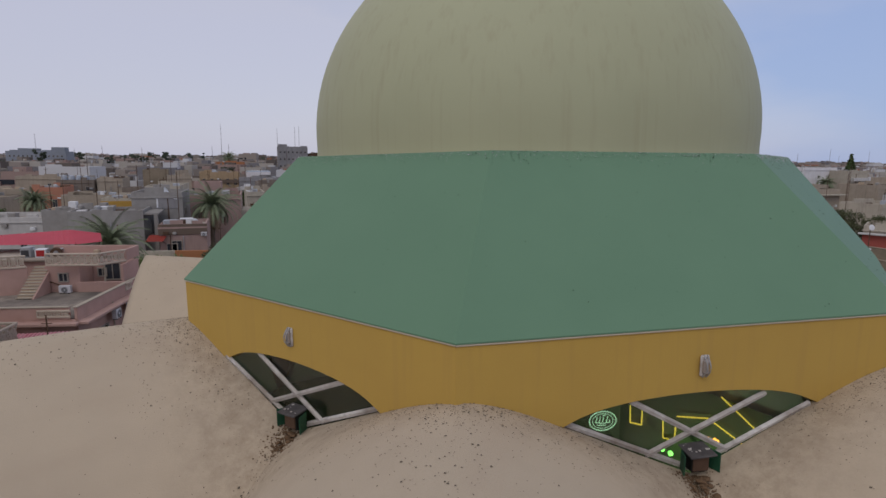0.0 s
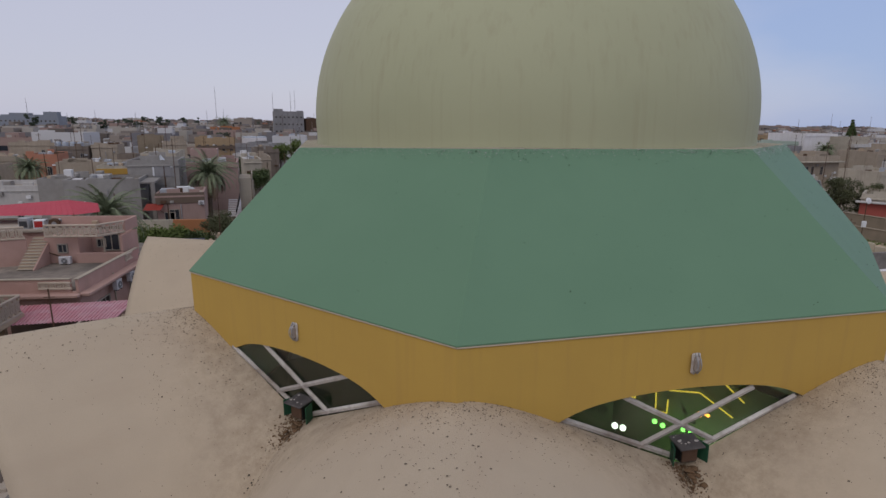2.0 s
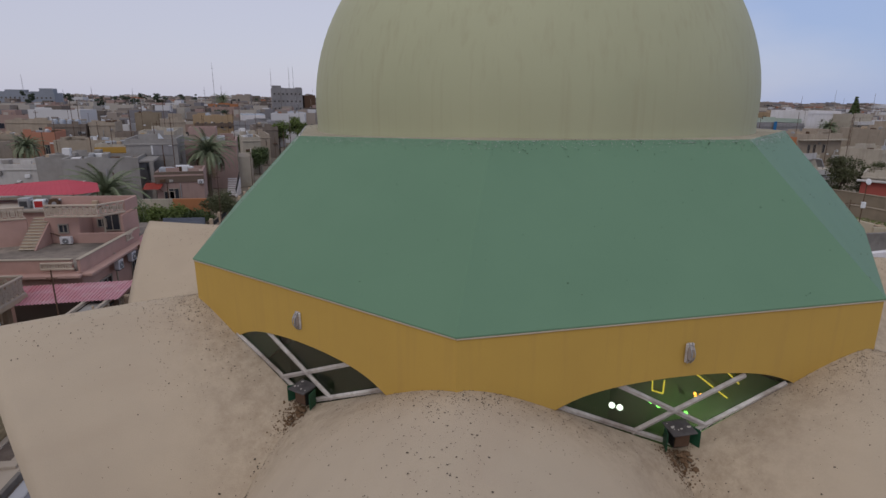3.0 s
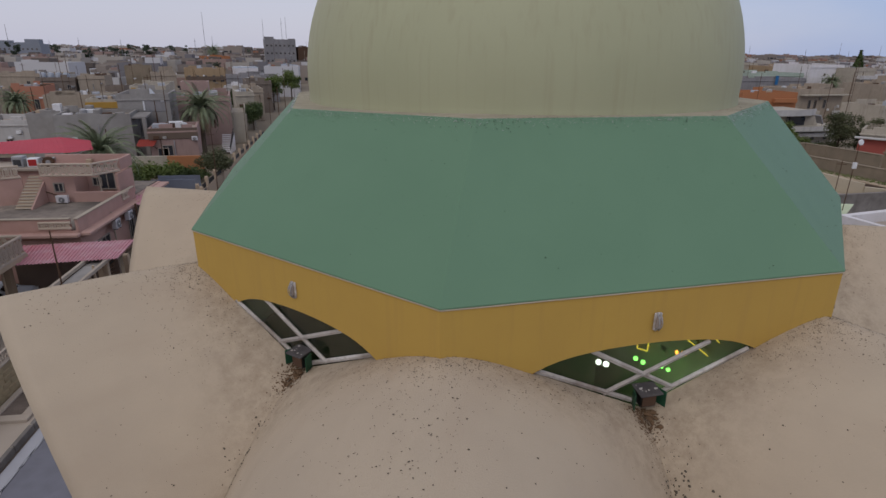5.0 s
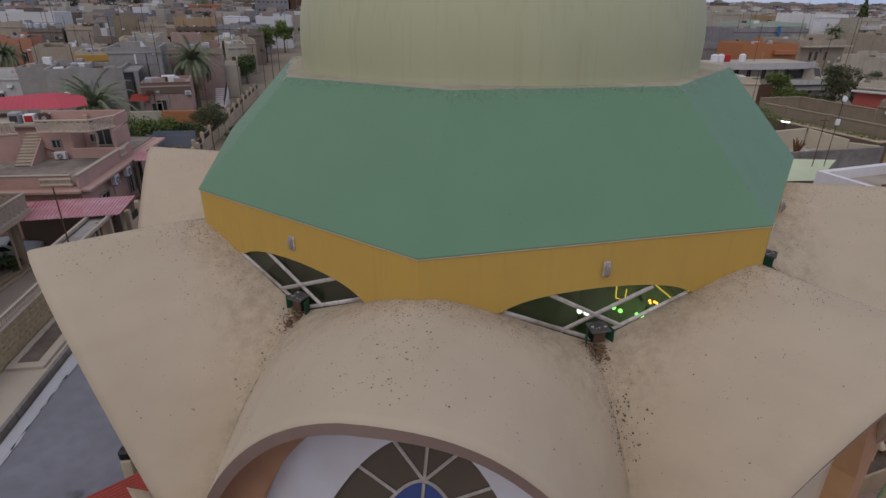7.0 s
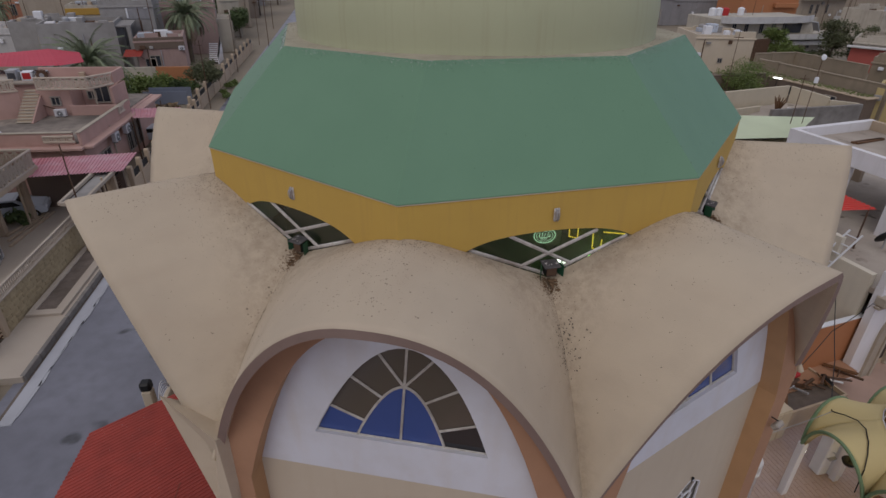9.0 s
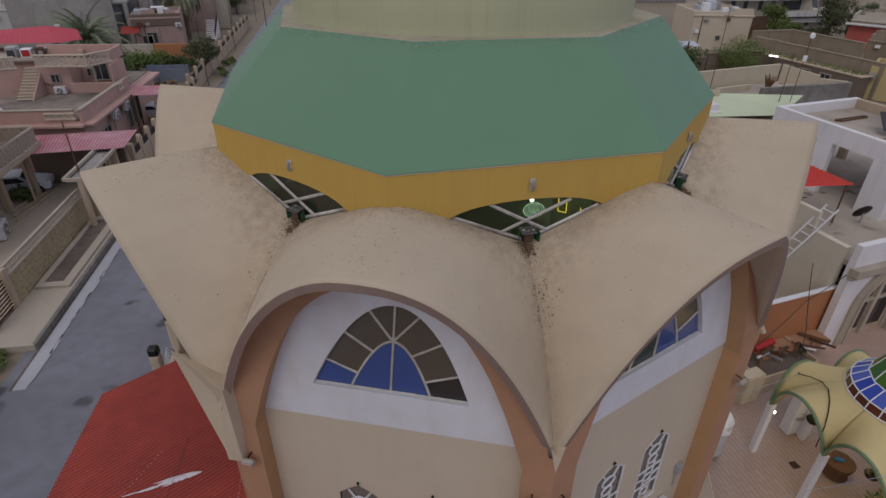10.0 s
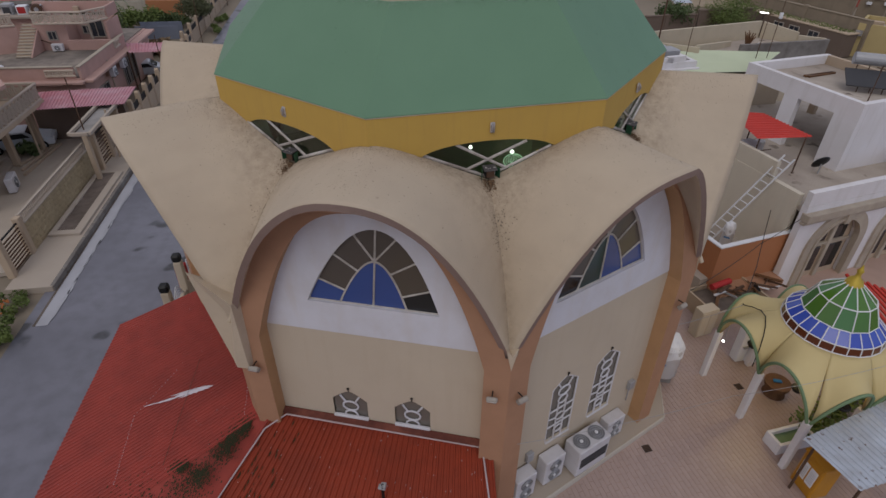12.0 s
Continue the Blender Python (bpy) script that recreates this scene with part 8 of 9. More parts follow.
part("parapet_band", box_bm(4.2, 0.14, 1.0, (0, -2.33, 2.62), 0.02), BROWNWALL, r_h, "dark brown parapet band")
put_window(r_h, 4, pose(-0.6, -2.33, 1.1))
put_window(r_h, 1, pose(-1.0, -2.33, 1.1))
ac_unit(SF @ pose(-5.5, 44.95, 2.0, 0, 0, 190), 0.5, 0.38, 0.2, 1, "white outdoor unit on the rose house", "house outdoor units")
aw2 = thing("door_awning", SF, "small red sheet awning over a door", "awning")
ribbed_sheet("awning_sheet", (-10.2, 43.3, 1.75), (-8.7, 43.5, 1.75), (-10.2, 44.5, 2.2), (-8.7, 44.7, 2.2), 8, 0.02, REDROOF, aw2, "red sheet")
part("bracket", rod_bm((-10.1, 43.4, 1.75), (-10.1, 44.5, 1.3), 0.03, 5), RUST, aw2)
part("bracket", rod_bm((-8.8, 43.6, 1.75), (-8.8, 44.7, 1.3), 0.03, 5), RUST, aw2)
i_h = block(-11.2, 57.0, -4.8, 58.2, 5.1, 7.0, WALLS[3], "pinkish two-storey street house with stepped terraces", "E", tanks=2, upper=(3.0, 3.0, -0.5, 1.0, 1.6))
part("terrace_wall", box_bm(1.6, 5.0, 3.6, (4.0, -0.4, 0), 0.02), WALLS[2], i_h)
part("terrace_parapet", box_bm(0.12, 5.0, 0.5, (4.75, -0.4, 3.6), 0.01), WALLS[2], i_h)
for y in (-2.0, -0.6, 0.8):
    part("column", rod_bm((4.85, y, 0), (4.85, y, 3.0), 0.09, 8), STONE, i_h)
    put_window(i_h, 3, pose(4.82, y + 0.7, 0.3, 0, 0, 90))
block(-6.7, 71.0, -4.4, 71.6, 4.6, 7.0, WALLS[2], "beige street house with a pillared front", "SE", tanks=1)
block(-8.4, 80.0, -4.6, 81.0, 4.4, 8.0, WALLS[0], "sand-coloured street house with a flat roof", "SE", tanks=2)
block(-9.0, 92.0, -5.0, 93.0, 4.9, 9.0, WALLS[4], "umber street house with a flat roof", "SE", tanks=1)
stair = thing("outside_stair", SF, "pale outside stair with a dark railing", "stair")
for q in range(10):
    part("step", box_bm(0.9, 0.22, 0.08, (-4.3 - 0.03 * q, 51.6 + 0.24 * q, -0.2 + 0.16 * q)), PLASTER_W, stair)
part("side", prism_bm([(51.4, -0.4), (51.4, -0.2), (54.0, 1.4), (54.0, -0.4)], 0.1, None, Matrix.Translation((-3.8, 0, 0)) @ rz(90)), PLASTER_W, stair)
for q in range(10):
    part("baluster", rod_bm((-3.85, 51.6 + 0.24 * q, -0.2 + 0.16 * q), (-3.85, 51.6 + 0.24 * q, 0.45 + 0.16 * q), 0.025, 4), DARKMETAL, stair)
part("handrail", rod_bm((-3.85, 51.5, 0.4), (-3.85, 54.0, 1.95), 0.035, 5), DARKMETAL, stair, "dark steel handrail")
# houses further back on the left
o_h = block(-39.3, 80.2, -35.3, 80.8, 4.6, 5.0, SALMON, "salmon-orange painted house with a dark doorway", "", tanks=1)
put_window(o_h, 3, pose(0.9, -2.52, 1.8))
put_window(o_h, 0, pose(-0.9, -2.52, 2.6))
y_h = block(-21.8, 62.0, -18.4, 62.8, 4.3, 5.0, WALLS[2], "cream house with an ochre parapet band", "", tanks=1)
part("parapet_band", box_bm(3.6, 0.12, 0.7, (0, -2.55, 3.7), 0.02), OCHRE_W, y_h, "bright ochre parapet band")
y2 = block(-18.2, 66.0, -14.2, 66.8, 5.6, 5.0, WALLS[2], "cream house with an ochre side", "", tanks=1)
part("side_band", box_bm(0.5, 0.12, 1.6, (-1.6, -2.55, 4.2), 0.02), OCHRE_W, y2, "ochre painted strip")
put_window(y2, 0, pose(-0.6, -2.52, 4.6))
block(-31.0, 53.0, -23.7, 53.2, 3.0, 6.0, WALLS[5], "low white house at a yard", "S", tanks=1)
block(-32.2, 73.9, -24.2, 75.4, 3.9, 5.0, WALLS[0], "long sand-coloured yard house", "", tanks=2)
block(-57.0, 108.0, -45.8, 107.6, 5.2, 7.0, WALLS[0], "long sand-coloured house with dark windows", "S", tanks=2)
block(-80.0, 152.4, -68.0, 154.0, 5.8, 8.0, WALLS[2], "cream house with a red roof tank", "S", tanks=2)
j_h = block(-45.4, 99.3, -39.4, 100.0, 4.9, 5.0, WALLS[4], "umber house with blue-grey roof tanks on frames", "S", tanks=1)
for q in range(4):
    water_tank(j_h, (-2.0 + 1.2 * q, -1.6, 5.0), 0.5, 1.0, TIN)
block(-39.0, 100.3, -34.9, 101.0, 5.2, 6.0, WALLS[0], "sand-coloured house with a roof tank", "S", tanks=2)
block(-38.7, 121.0, -33.8, 122.4, 6.3, 6.0, UMBERTAN, "plain tan blank-walled block", "", tanks=0)
block(-29.7, 109.0, -25.5, 110.4, 5.4, 6.0, WALLS[0], "sand-coloured house with a pale upper room", "S", tanks=1, upper=(2.4, 3.0, 0.6, 0, 1.3))
t_h = block(-28.2, 125.8, -19.8, 128.0, 5.7, 7.0, WALLS[6], "ochre-brown house with long dark verandas", "", tanks=2)
part("veranda", box_bm(8.2, 0.4, 0.8, (0, -3.6, 3.6), 0.02), BROWNWALL, t_h, "brown veranda parapet")
for q in range(5):
    put_window(t_h, 3, pose(-3.4 + 1.7 * q, -3.53, 3.2))
block(-16.6, 112.3, -6.6, 114.5, 4.9, 7.0, WALLS[1], "long grey-tan house beside the street", "S", tanks=2)
w_h = block(-19.6, 137.0, -14.4, 138.6, 5.5, 6.0, PLASTER_W, "white house under a blue sheet roof", "", tanks=1)
part("sheet_roof", box_bm(5.4, 5.0, 0.25, (0, -0.4, 5.9), 0.02), PALEBLUE, w_h, "pale blue sheet roof")
block(-42.6, 200.0, -33.8, 203.0, 7.2, 10.0, ORANGE_W, "orange-painted house above the roofs", "", tanks=1)
block(-24.0, 233.0, -16.0, 235.0, 7.0, 9.0, PLASTER_W, "white block among the roofs", "", tanks=0)
block(-11.8, 148.0, -6.0, 150.0, 6.0, 8.0, PALEBLUE, "pale blue-white street house", "E", tanks=1)
palm(SF @ pose(-8.3, 31.6, -0.42), 3.55, 3.0, 1)
palm(SF @ pose(-6.7, 52.6, -0.42), 4.6, 3.1, 2)
palm(SF @ pose(-31.2, 65.6, -0.42), 4.0, 2.2, 3)
palm(SF @ pose(-42.0, 214.0, -0.42), 9.2, 3.2, 61)
bush(SF @ pose(-6.9, 38.0, -0.42), 2.9, 2.2, 1.75, 4, LEAF_B, 4200, size=0.11)
bush(SF @ pose(-4.9, 38.9, -0.42), 3.4, 1.6, 1.3, 44, LEAF, 3200, size=0.1)
bush(SF @ pose(-8.6, 34.0, -0.42), 2.6, 3.4, 1.7, 5, LEAF, 2600, size=0.1)
bush(SF @ pose(-3.6, 30.0, -0.42), 2.0, 1.6, 1.1, 6, DRYLEAF, 900, "brown dry banana leaves behind the fence", 0.24)
tree(SF @ pose(-1.95, 36.5, -0.42), 3.3, 1.5, 7, OLIVE, n=3800, label="small grey-green street tree beside the fence", size=0.09)
tree(SF @ pose(-4.5, 70.0, -0.42), 3.6, 2.3, 8, n=3800, label="round dark green street tree", size=0.13)
tree(SF @ pose(-5.4, 97.0, -0.42), 6.2, 2.5, 9, LEAF_B, 3800, "tall light green street tree", 0.15)
tree(SF @ pose(-4.3, 116.0, -0.42), 6.4, 2.2, 10, LEAF_B, 3400, "tall light green street tree", 0.16)
tree(SF @ pose(-9.5, 88.0, -0.42), 4.2, 2.6, 12, LEAF, 3400, "dark green tree between street houses", 0.15)
tree(SF @ pose(-34.0, 62.0, -0.42), 3.9, 2.4, 14, LEAF, 3000, "dark green tree in a yard", 0.14)
tree(SF @ pose(-30.0, 118.0, -0.42), 6.2, 1.9, 15, OLIVE, 2400, "olive-green tree among the roofs", 0.18)
bush(SF @ pose(-0.6, 25.5, -0.42), 0.7, 3.2, 0.6, 13, LEAF_B, 900, "grass and weeds on the street verge", 0.07)
bush(SF @ pose(-0.6, 38.0, -0.42), 0.7, 7.0, 0.6, 17, LEAF_B, 1500, "grass and weeds on the street verge", 0.08)
FENCEBLUE = mat("blue_grey_sheet", (0.20, 0.225, 0.29, 1), 0.6, scale=2)
ow = thing("garden_screen", SF, "orange and cream garden wall behind the hedge", "wall")
part("wall", box_bm(3.6, 0.2, 1.8, (-8.5, 40.4, -0.4), 0.02), WALLS[2], ow)
part("wall", box_bm(2.95, 0.2, 1.8, (-5.22, 40.4, -0.4), 0.02), ORANGE_W, ow)
for y in (32.5, 34.0):
    fw = thing("screen_fence", SF, "weathered blue-grey sheet fence", "fence")
    part("panel", box_bm(3.2, 0.06, 1.0, (-4.6, y + 2.0, -0.4)), FENCEBLUE, fw)

# ---- houses, walls and trees to the north-east ----
def wblock(x0, y0, x1, y1, z, depth, material, label, faces="S", **kw):
    """As block, with the front between two world points."""
    a, b = SF.inverted() @ Vector((x0, y0, 0)), SF.inverted() @ Vector((x1, y1, 0))
    return block(a.x, a.y, b.x, b.y, z, depth, material, label, faces, **kw)


wblock(14.6, 53.6, 20.4, 54.6, 3.3, 6.0, BEIGE, "cream yard house with a roof tank", "SE", tanks=2, par=0.3)
sc_ = thing("lattice_screen", Matrix(), "dark slatted screen beside a yard house", "screen")
for q in range(12):
    part("slat", box_bm(0.12, 0.05, 2.4, (22.4 + 0.17 * q, 61.5 + 0.12 * q, -0.3)), RUST, sc_)
# white house with bowed balconies
bw = thing("balcony_house", pose(29.6, 70.4, -0.4, 0, 0, 27), "white two-storey house with long curved balconies", "house")
part("wall", box_bm(14.4, 6.0, 4.0, (-4.0, 3.8, 0), 0.02), WALLS[2], bw)
part("lower_wall", box_bm(8.0, 3.0, 2.2, (2.4, 1.9, 0), 0.02), WALLS[2], bw)


def bowed(parent, w_, z_, hh, dep, yoff, xo=0.0):
    n_ = 14
    outer = [(xo - w_ / 2 + w_ * i / n_, yoff - dep * (1 - (2 * i / n_ - 1) ** 4)) for i in range(n_ + 1)]
    vs_, fs_ = [], []
    for x_, y_ in outer:
        vs_ += [(x_, y_, z_), (x_, y_, z_ + hh), (x_, y_ + 0.12, z_ + hh), (x_, y_ + 0.12, z_)]
    for i in range(n_):
        for q in range(4):
            fs_.append((i * 4 + q, i * 4 + 4 + q, i * 4 + 4 + (q + 1) % 4, i * 4 + (q + 1) % 4))
    child(mesh_ob("balcony_front", vs_, fs_, WALLS[5]), parent, None, "curved white balcony parapet")
    k_ = len(outer)
    child(mesh_ob("balcony_floor", [(x_, y_ + 0.05, z_ + 0.1) for x_, y_ in outer] + [(xo + w_ / 2, yoff, z_ + 0.1), (xo - w_ / 2, yoff, z_ + 0.1)], [tuple(range(k_ + 2))], CONC_ROOF), parent)
    child(mesh_ob("balcony_soffit", [(x_, y_ + 0.05, z_) for x_, y_ in outer] + [(xo + w_ / 2, yoff, z_), (xo - w_ / 2, yoff, z_)], [tuple(range(k_ + 2))[::-1]], WALLS[5]), parent)


bowed(bw, 9.6, 1.0, 0.5, 1.2, 0.4, 1.6)
bowed(bw, 10.4, 1.75, 0.6, 1.7, 0.4, 1.6)
bowed(bw, 13.6, 3.55, 0.75, 1.2, 0.8, -4.2)
for x_ in (-9.0, -7.2, -5.0, -3.2, -1.6, 0.6):
    put_window(bw, 3, pose(x_, 0.78, 2.3))
for x_ in (-1.4, 0.6, 2.4, 4.4):
    put_window(bw, 0, pose(x_, 0.38, 0.45))
part("terrace_back", box_bm(2.4, 0.1, 1.0, (-0.2, 0.74, 2.3)), WINDARK, bw, "dark terrace doorway")
part("awning", prism_bm([(-0.2, 3.6), (0.4, 2.6), (0.5, 2.65), (-0.1, 3.7)], 0.9, None, Matrix.Translation((1.8, -0.9, 0))), GREYMETAL, bw)
for x_, r_, m_ in ((-9.4, 0.45, PLASTIC_W), (-8.5, 0.45, PLASTIC_W), (-7.6, 0.5, REDBAR), (-5.2, 0.4, PLASTIC_W)):
    water_tank(bw, (x_, 4.6, 4.0), r_, 0.8, m_)
wblock(31.8, 60.2, 38.0, 57.0, 2.9, 5.0, WALLS[2], "red and cream corner house", "S", tanks=1)
wblock(29.8, 50.4, 34.6, 47.2, 2.4, 4.0, UMBERTAN, "brown house with barred windows above yard steps", "S", tanks=0)
rw_ = thing("red_wall", pose(31.5, 59.6, -0.4, 0, 0, -27), "bright red painted house wall under an eave", "wall")
part("wall", box_bm(3.4, 0.2, 2.4, (1.7, 0, 0), 0.02), REDWALL, rw_)
part("eave", box_bm(5.8, 0.9, 0.15, (2.5, -0.2, 2.4), 0.02), WALLS[5], rw_)
wblock(24.9, 37.6, 29.0, 35.4, 2.0, 4.0, OCHRE_P, "yellow house with a lattice balcony", "", tanks=0)
be_ = wblock(37.6, 97.2, 46.4, 102.4, 5.0, 8.0, WALLS[0], "beige house with tall dark openings", "", tanks=1, upper=(3.0, 3.0, 2.6, -1.0, 0.9))
for x_ in (-2.2, -0.9, 1.2):
    put_window(be_, 3, pose(x_, -4.03, 2.2))
part("veranda_wall", box_bm(6.0, 0.2, 0.8, (6.0, -4.4, 1.0), 0.02), WALLS[5], be_)
for x_ in (3.4, 5.0, 6.6, 8.2):
    part("veranda_post", box_bm(0.14, 0.14, 2.6, (x_, -4.4, 0), 0.02), WALLS[5], be_)
part("roof_slab", box_bm(10.6, 1.4, 0.2, (0.6, -4.2, 4.3), 0.02), WALLS[2], be_)
or_ = wblock(27.0, 88.8, 36.0, 92.6, 4.7, 6.0, ORANGE_W, "orange-painted house with a balcony", "", tanks=1)
part("balcony", box_bm(4.0, 0.7, 0.6, (2.5, -3.3, 3.6), 0.02), ORANGE_W, or_)
wblock(30.0, 109.0, 45.0, 116.0, 6.1, 8.0, WALLS[1], "long grey house with a blue cloth on its parapet", "S", tanks=1)
bc_ = thing("blue_cloth", pose(38.8, 112.9, 5.3, 0, 0, 25), "blue cloth hung over a parapet", "cloth")
part("cloth", box_bm(0.7, 0.05, 1.6, (0, -0.1, -0.4), 0.01), BLUETARP, bc_)
wblock(36.0, 120.0, 48.0, 126.5, 6.7, 9.0, PALEGREEN, "pale green house above the roofs", "S", tanks=2)
wblock(49.5, 128.0, 58.0, 133.5, 8.4, 9.0, PLASTER_W, "tall white house above the roofs", "S", tanks=1)
ba_ = wblock(58.4, 129.0, 64.0, 133.0, 7.8, 7.0, WALLS[2], "cream house with stacked balconies", "S", tanks=1)
for z_ in (3.4, 6.0):
    part("balcony", box_bm(5.0, 0.9, 0.7, (0, -3.9, z_), 0.02), WALLS[5], ba_)
wblock(35.0, 150.0, 47.0, 156.0, 8.2, 10.0, WALLS[2], "cream house with a pillared roof room", "S", tanks=2, upper=(6.0, 4.0, 0, 0, 1.6))
wblock(48.0, 146.0, 56.0, 150.0, 7.6, 8.0, WALLS[6], "ochre house among the roofs", "S", tanks=1)
cc_ = wblock(56.6, 112.0, 66.0, 117.5, 5.4, 8.0, WALLS[0], "sand corner house with shuttered windows", "S", tanks=2, upper=(3.0, 3.0, 1.5, 0, 1.6))
for x_ in (-3.4, -1.4, 0.8, 2.8):
    put_window(cc_, 0, pose(x_, -4.03, 3.8))
    put_window(cc_, 3, pose(x_ + 0.4, -4.03, 1.6))
part("balcony", box_bm(5.0, 0.9, 0.6, (1.6, -4.4, 3.0), 0.02), WALLS[5], cc_)
wblock(44.8, 84.8, 52.0, 90.0, 3.6, 6.0, WALLS[2], "cream house behind a tree", "S", tanks=1)


def long_wall(a, b, h_, material, label):
    a, b = Vector((*a, -0.4)), Vector((*b, -0.4))
    t_ = thing("yard_wall", Matrix.Translation((a + b) / 2) @ rz(math.degrees(math.atan2((b - a).y, (b - a).x))), label, "wall")
    L_ = (b - a).length
    part("wall", box_bm(L_, 0.25, h_, (0, 0, 0), 0.02), material, t_)
    part("coping", box_bm(L_, 0.32, 0.1, (0, 0, h_), 0.02), material, t_)
    for q in range(int(L_ / 4)):
        part("pier", box_bm(0.4, 0.36, h_ + 0.15, (-L_ / 2 + 2 + 4 * q, 0, 0), 0.02), material, t_)


long_wall((19.9, 51.3), (24.1, 53.3), 2.4, UMBERTAN, "long brown yard wall")
long_wall((24.1, 53.3), (28.3, 47.4), 2.4, UMBERTAN, "long brown yard wall")
long_wall((19.0, 46.8), (25.6, 37.2), 2.6, UMBERTAN, "long brown yard wall above a grassy ledge")
tree(pose(11.9, 41.4, -0.4), 2.5, 2.0, 27, LEAF, 3600, "dark green shrub tree behind a yard wall", 0.1)
ts_ = thing("tin_shelter", Matrix(), "small pale tin shelter roof in a yard", "shelter")
ribbed_sheet("roof_sheet", (12.4, 44.0, 1.5), (14.0, 44.8, 1.5), (12.0, 45.4, 1.7), (13.6, 46.2, 1.7), 8, 0.03, TIN, ts_, "pale tin sheet")
for x_, y_ in ((12.5, 44.2), (13.9, 44.9)):
    part("post", rod_bm((x_, y_, -0.4), (x_, y_, 1.52), 0.04, 6), RUST, ts_)
long_wall((9.4, 38.6), (13.8, 40.7), 1.7, BROWNWALL, "dark weathered yard wall")
long_wall((13.9, 40.8), (18.9, 43.2), 2.0, BROWNWALL, "dark weathered yard wall with bars")
lh = thing("low_house", Matrix(), "dark brown low house with barred windows under a ledge", "house")
LHM = Matrix.Translation((22.0, 41.8, -0.4)) @ rz(-55.5)
part("wall", box_bm(11.0, 1.2, 1.7, (0, -0.8, 0), 0.02, LHM), BROWNWALL, lh)
part("ledge", box_bm(11.2, 1.3, 0.1, (0, -0.8, 1.7), 0.02, LHM), TAN, lh)
for u in (-0.5, 1.0, 2.8):
    put_window(lh, 1, LHM @ pose(u, -1.42, 0.7))
go = mesh_ob("roof_grass", *leaf_cloud([(LHM @ Vector((-5.2 + 10.4 * i / 40, -0.8 + 0.3 * math.sin(i * 2.1), 1.8)), 0.28) for i in range(41)], 2600, 0.06, 71), LEAF_B)
tagged(go, "grass and weeds on a roof ledge", "grass", kind="stuff")
gy = mesh_ob("yard_grass", *leaf_cloud([(Vector((22.0 + 5.0 * jk.random(), 43.5 + 5.5 * jk.random(), -0.35)), 0.5) for i in range(50)], 3200, 0.08, 72), LEAF)
tagged(gy, "weeds growing in a brown yard", "grass", kind="stuff")
lt = thing("tube_lamp", pose(19.4, 42.15, 1.5, 0, 0, 25), "lit white tube lamp on a yard wall", "lamp")
part("tube", rod_bm((-0.42, 0, 0.06), (0.42, 0, -0.06), 0.06, 8), glow("white_tube_light", (1, 1, 1, 1), 2.5), lt)
part("bracket", rod_bm((0, 0, -1.9), (0, 0, 0), 0.03, 6), DARKMETAL, lt)
tree(pose(16.3, 41.6, -0.4), 3.0, 2.3, 21, LEAF_B, 9000, "round bright green tree over a yard wall", 0.06, 0.2)
tree(pose(25.4, 63.4, -0.4), 3.6, 1.6, 26, LEAF_B, 2600, "green tree beside a slatted screen", 0.13)
tree(pose(31.2, 63.6, -0.4), 4.7, 1.9, 22, OLIVE, 6800, "tall drooping olive-green tree in a yard", 0.10, 0.12)
tree(pose(34.6, 65.0, -0.4), 4.2, 1.5, 23, OLIVE, 4600, "olive-green tree in a yard", 0.10, 0.12)
bush(pose(27.6, 66.4, -0.4), 3.4, 1.6, 1.6, 41, LEAF_B, 1800, "green shrubs behind a yard wall", 0.11)
bush(pose(30.4, 64.6, -0.4), 3.0, 1.6, 1.2, 42, LEAF, 1400, "green shrubs behind a yard wall", 0.11)
palm(pose(53.5, 127.0, -0.4), 5.4, 2.2, 24)
cy = thing("cypress_tree", pose(62.0, 137.0, -0.4) @ Matrix.Diagonal((1.0, 1.0, 1.06, 1)), "dark pointed cypress tree above the roofs", "tree")
part("trunk", rod_bm((0, 0, 0), (0, 0, 3), 0.2, 8), BARK, cy)
child(mesh_ob("crown", *leaf_cloud([(Vector((0, 0, 2 + q * 0.43)), 1.9 * (1 - (q / 22.5) ** 1.3) + 0.06) for q in range(22)], 9000, 0.3, 25), LEAF), cy)

PALEMETAL = mat("pale_galvanised_steel", (0.30, 0.30, 0.32, 1), 0.6, 0.2, scale=8)
# thin aerial poles among the nearer roofs
pr = random.Random(63)
for q in range(34):
    a_ = radians(pr.uniform(-48, -13) if q < 22 else pr.uniform(14, 33))
    d_ = pr.uniform(48, 135) if q < 22 else pr.uniform(85, 150)
    pole(pose(d_ * math.sin(a_), d_ * math.cos(a_) - 9, -0.4), 6.2 + 0.02 * d_ + pr.uniform(-0.6, 1.4), "thin dark aerial pole among the roofs", "aerial_pole", pr.uniform(0.03, 0.055))

# ---- the town out to the horizon ----
tr = random.Random(21)
near_n = 0
far_v, far_f = [], []
fw_v, fw_f = [], []


def clear_of(x, y):
    """Plots kept free for what is built above (street frame)."""
    if -3.6 < x < 7.0 or (-26 < x < 8 and y < 62) or (-34 < x < 8 and y < 42):
        return True
    w = SF @ Vector((x, y, 0))
    if w.x > -20 and w.y < 86 and w.x < 60:
        return True
    return any((x - a) ** 2 + (y - b) ** 2 < (c + 2.5) ** 2 for a, b, c in PLOTS)


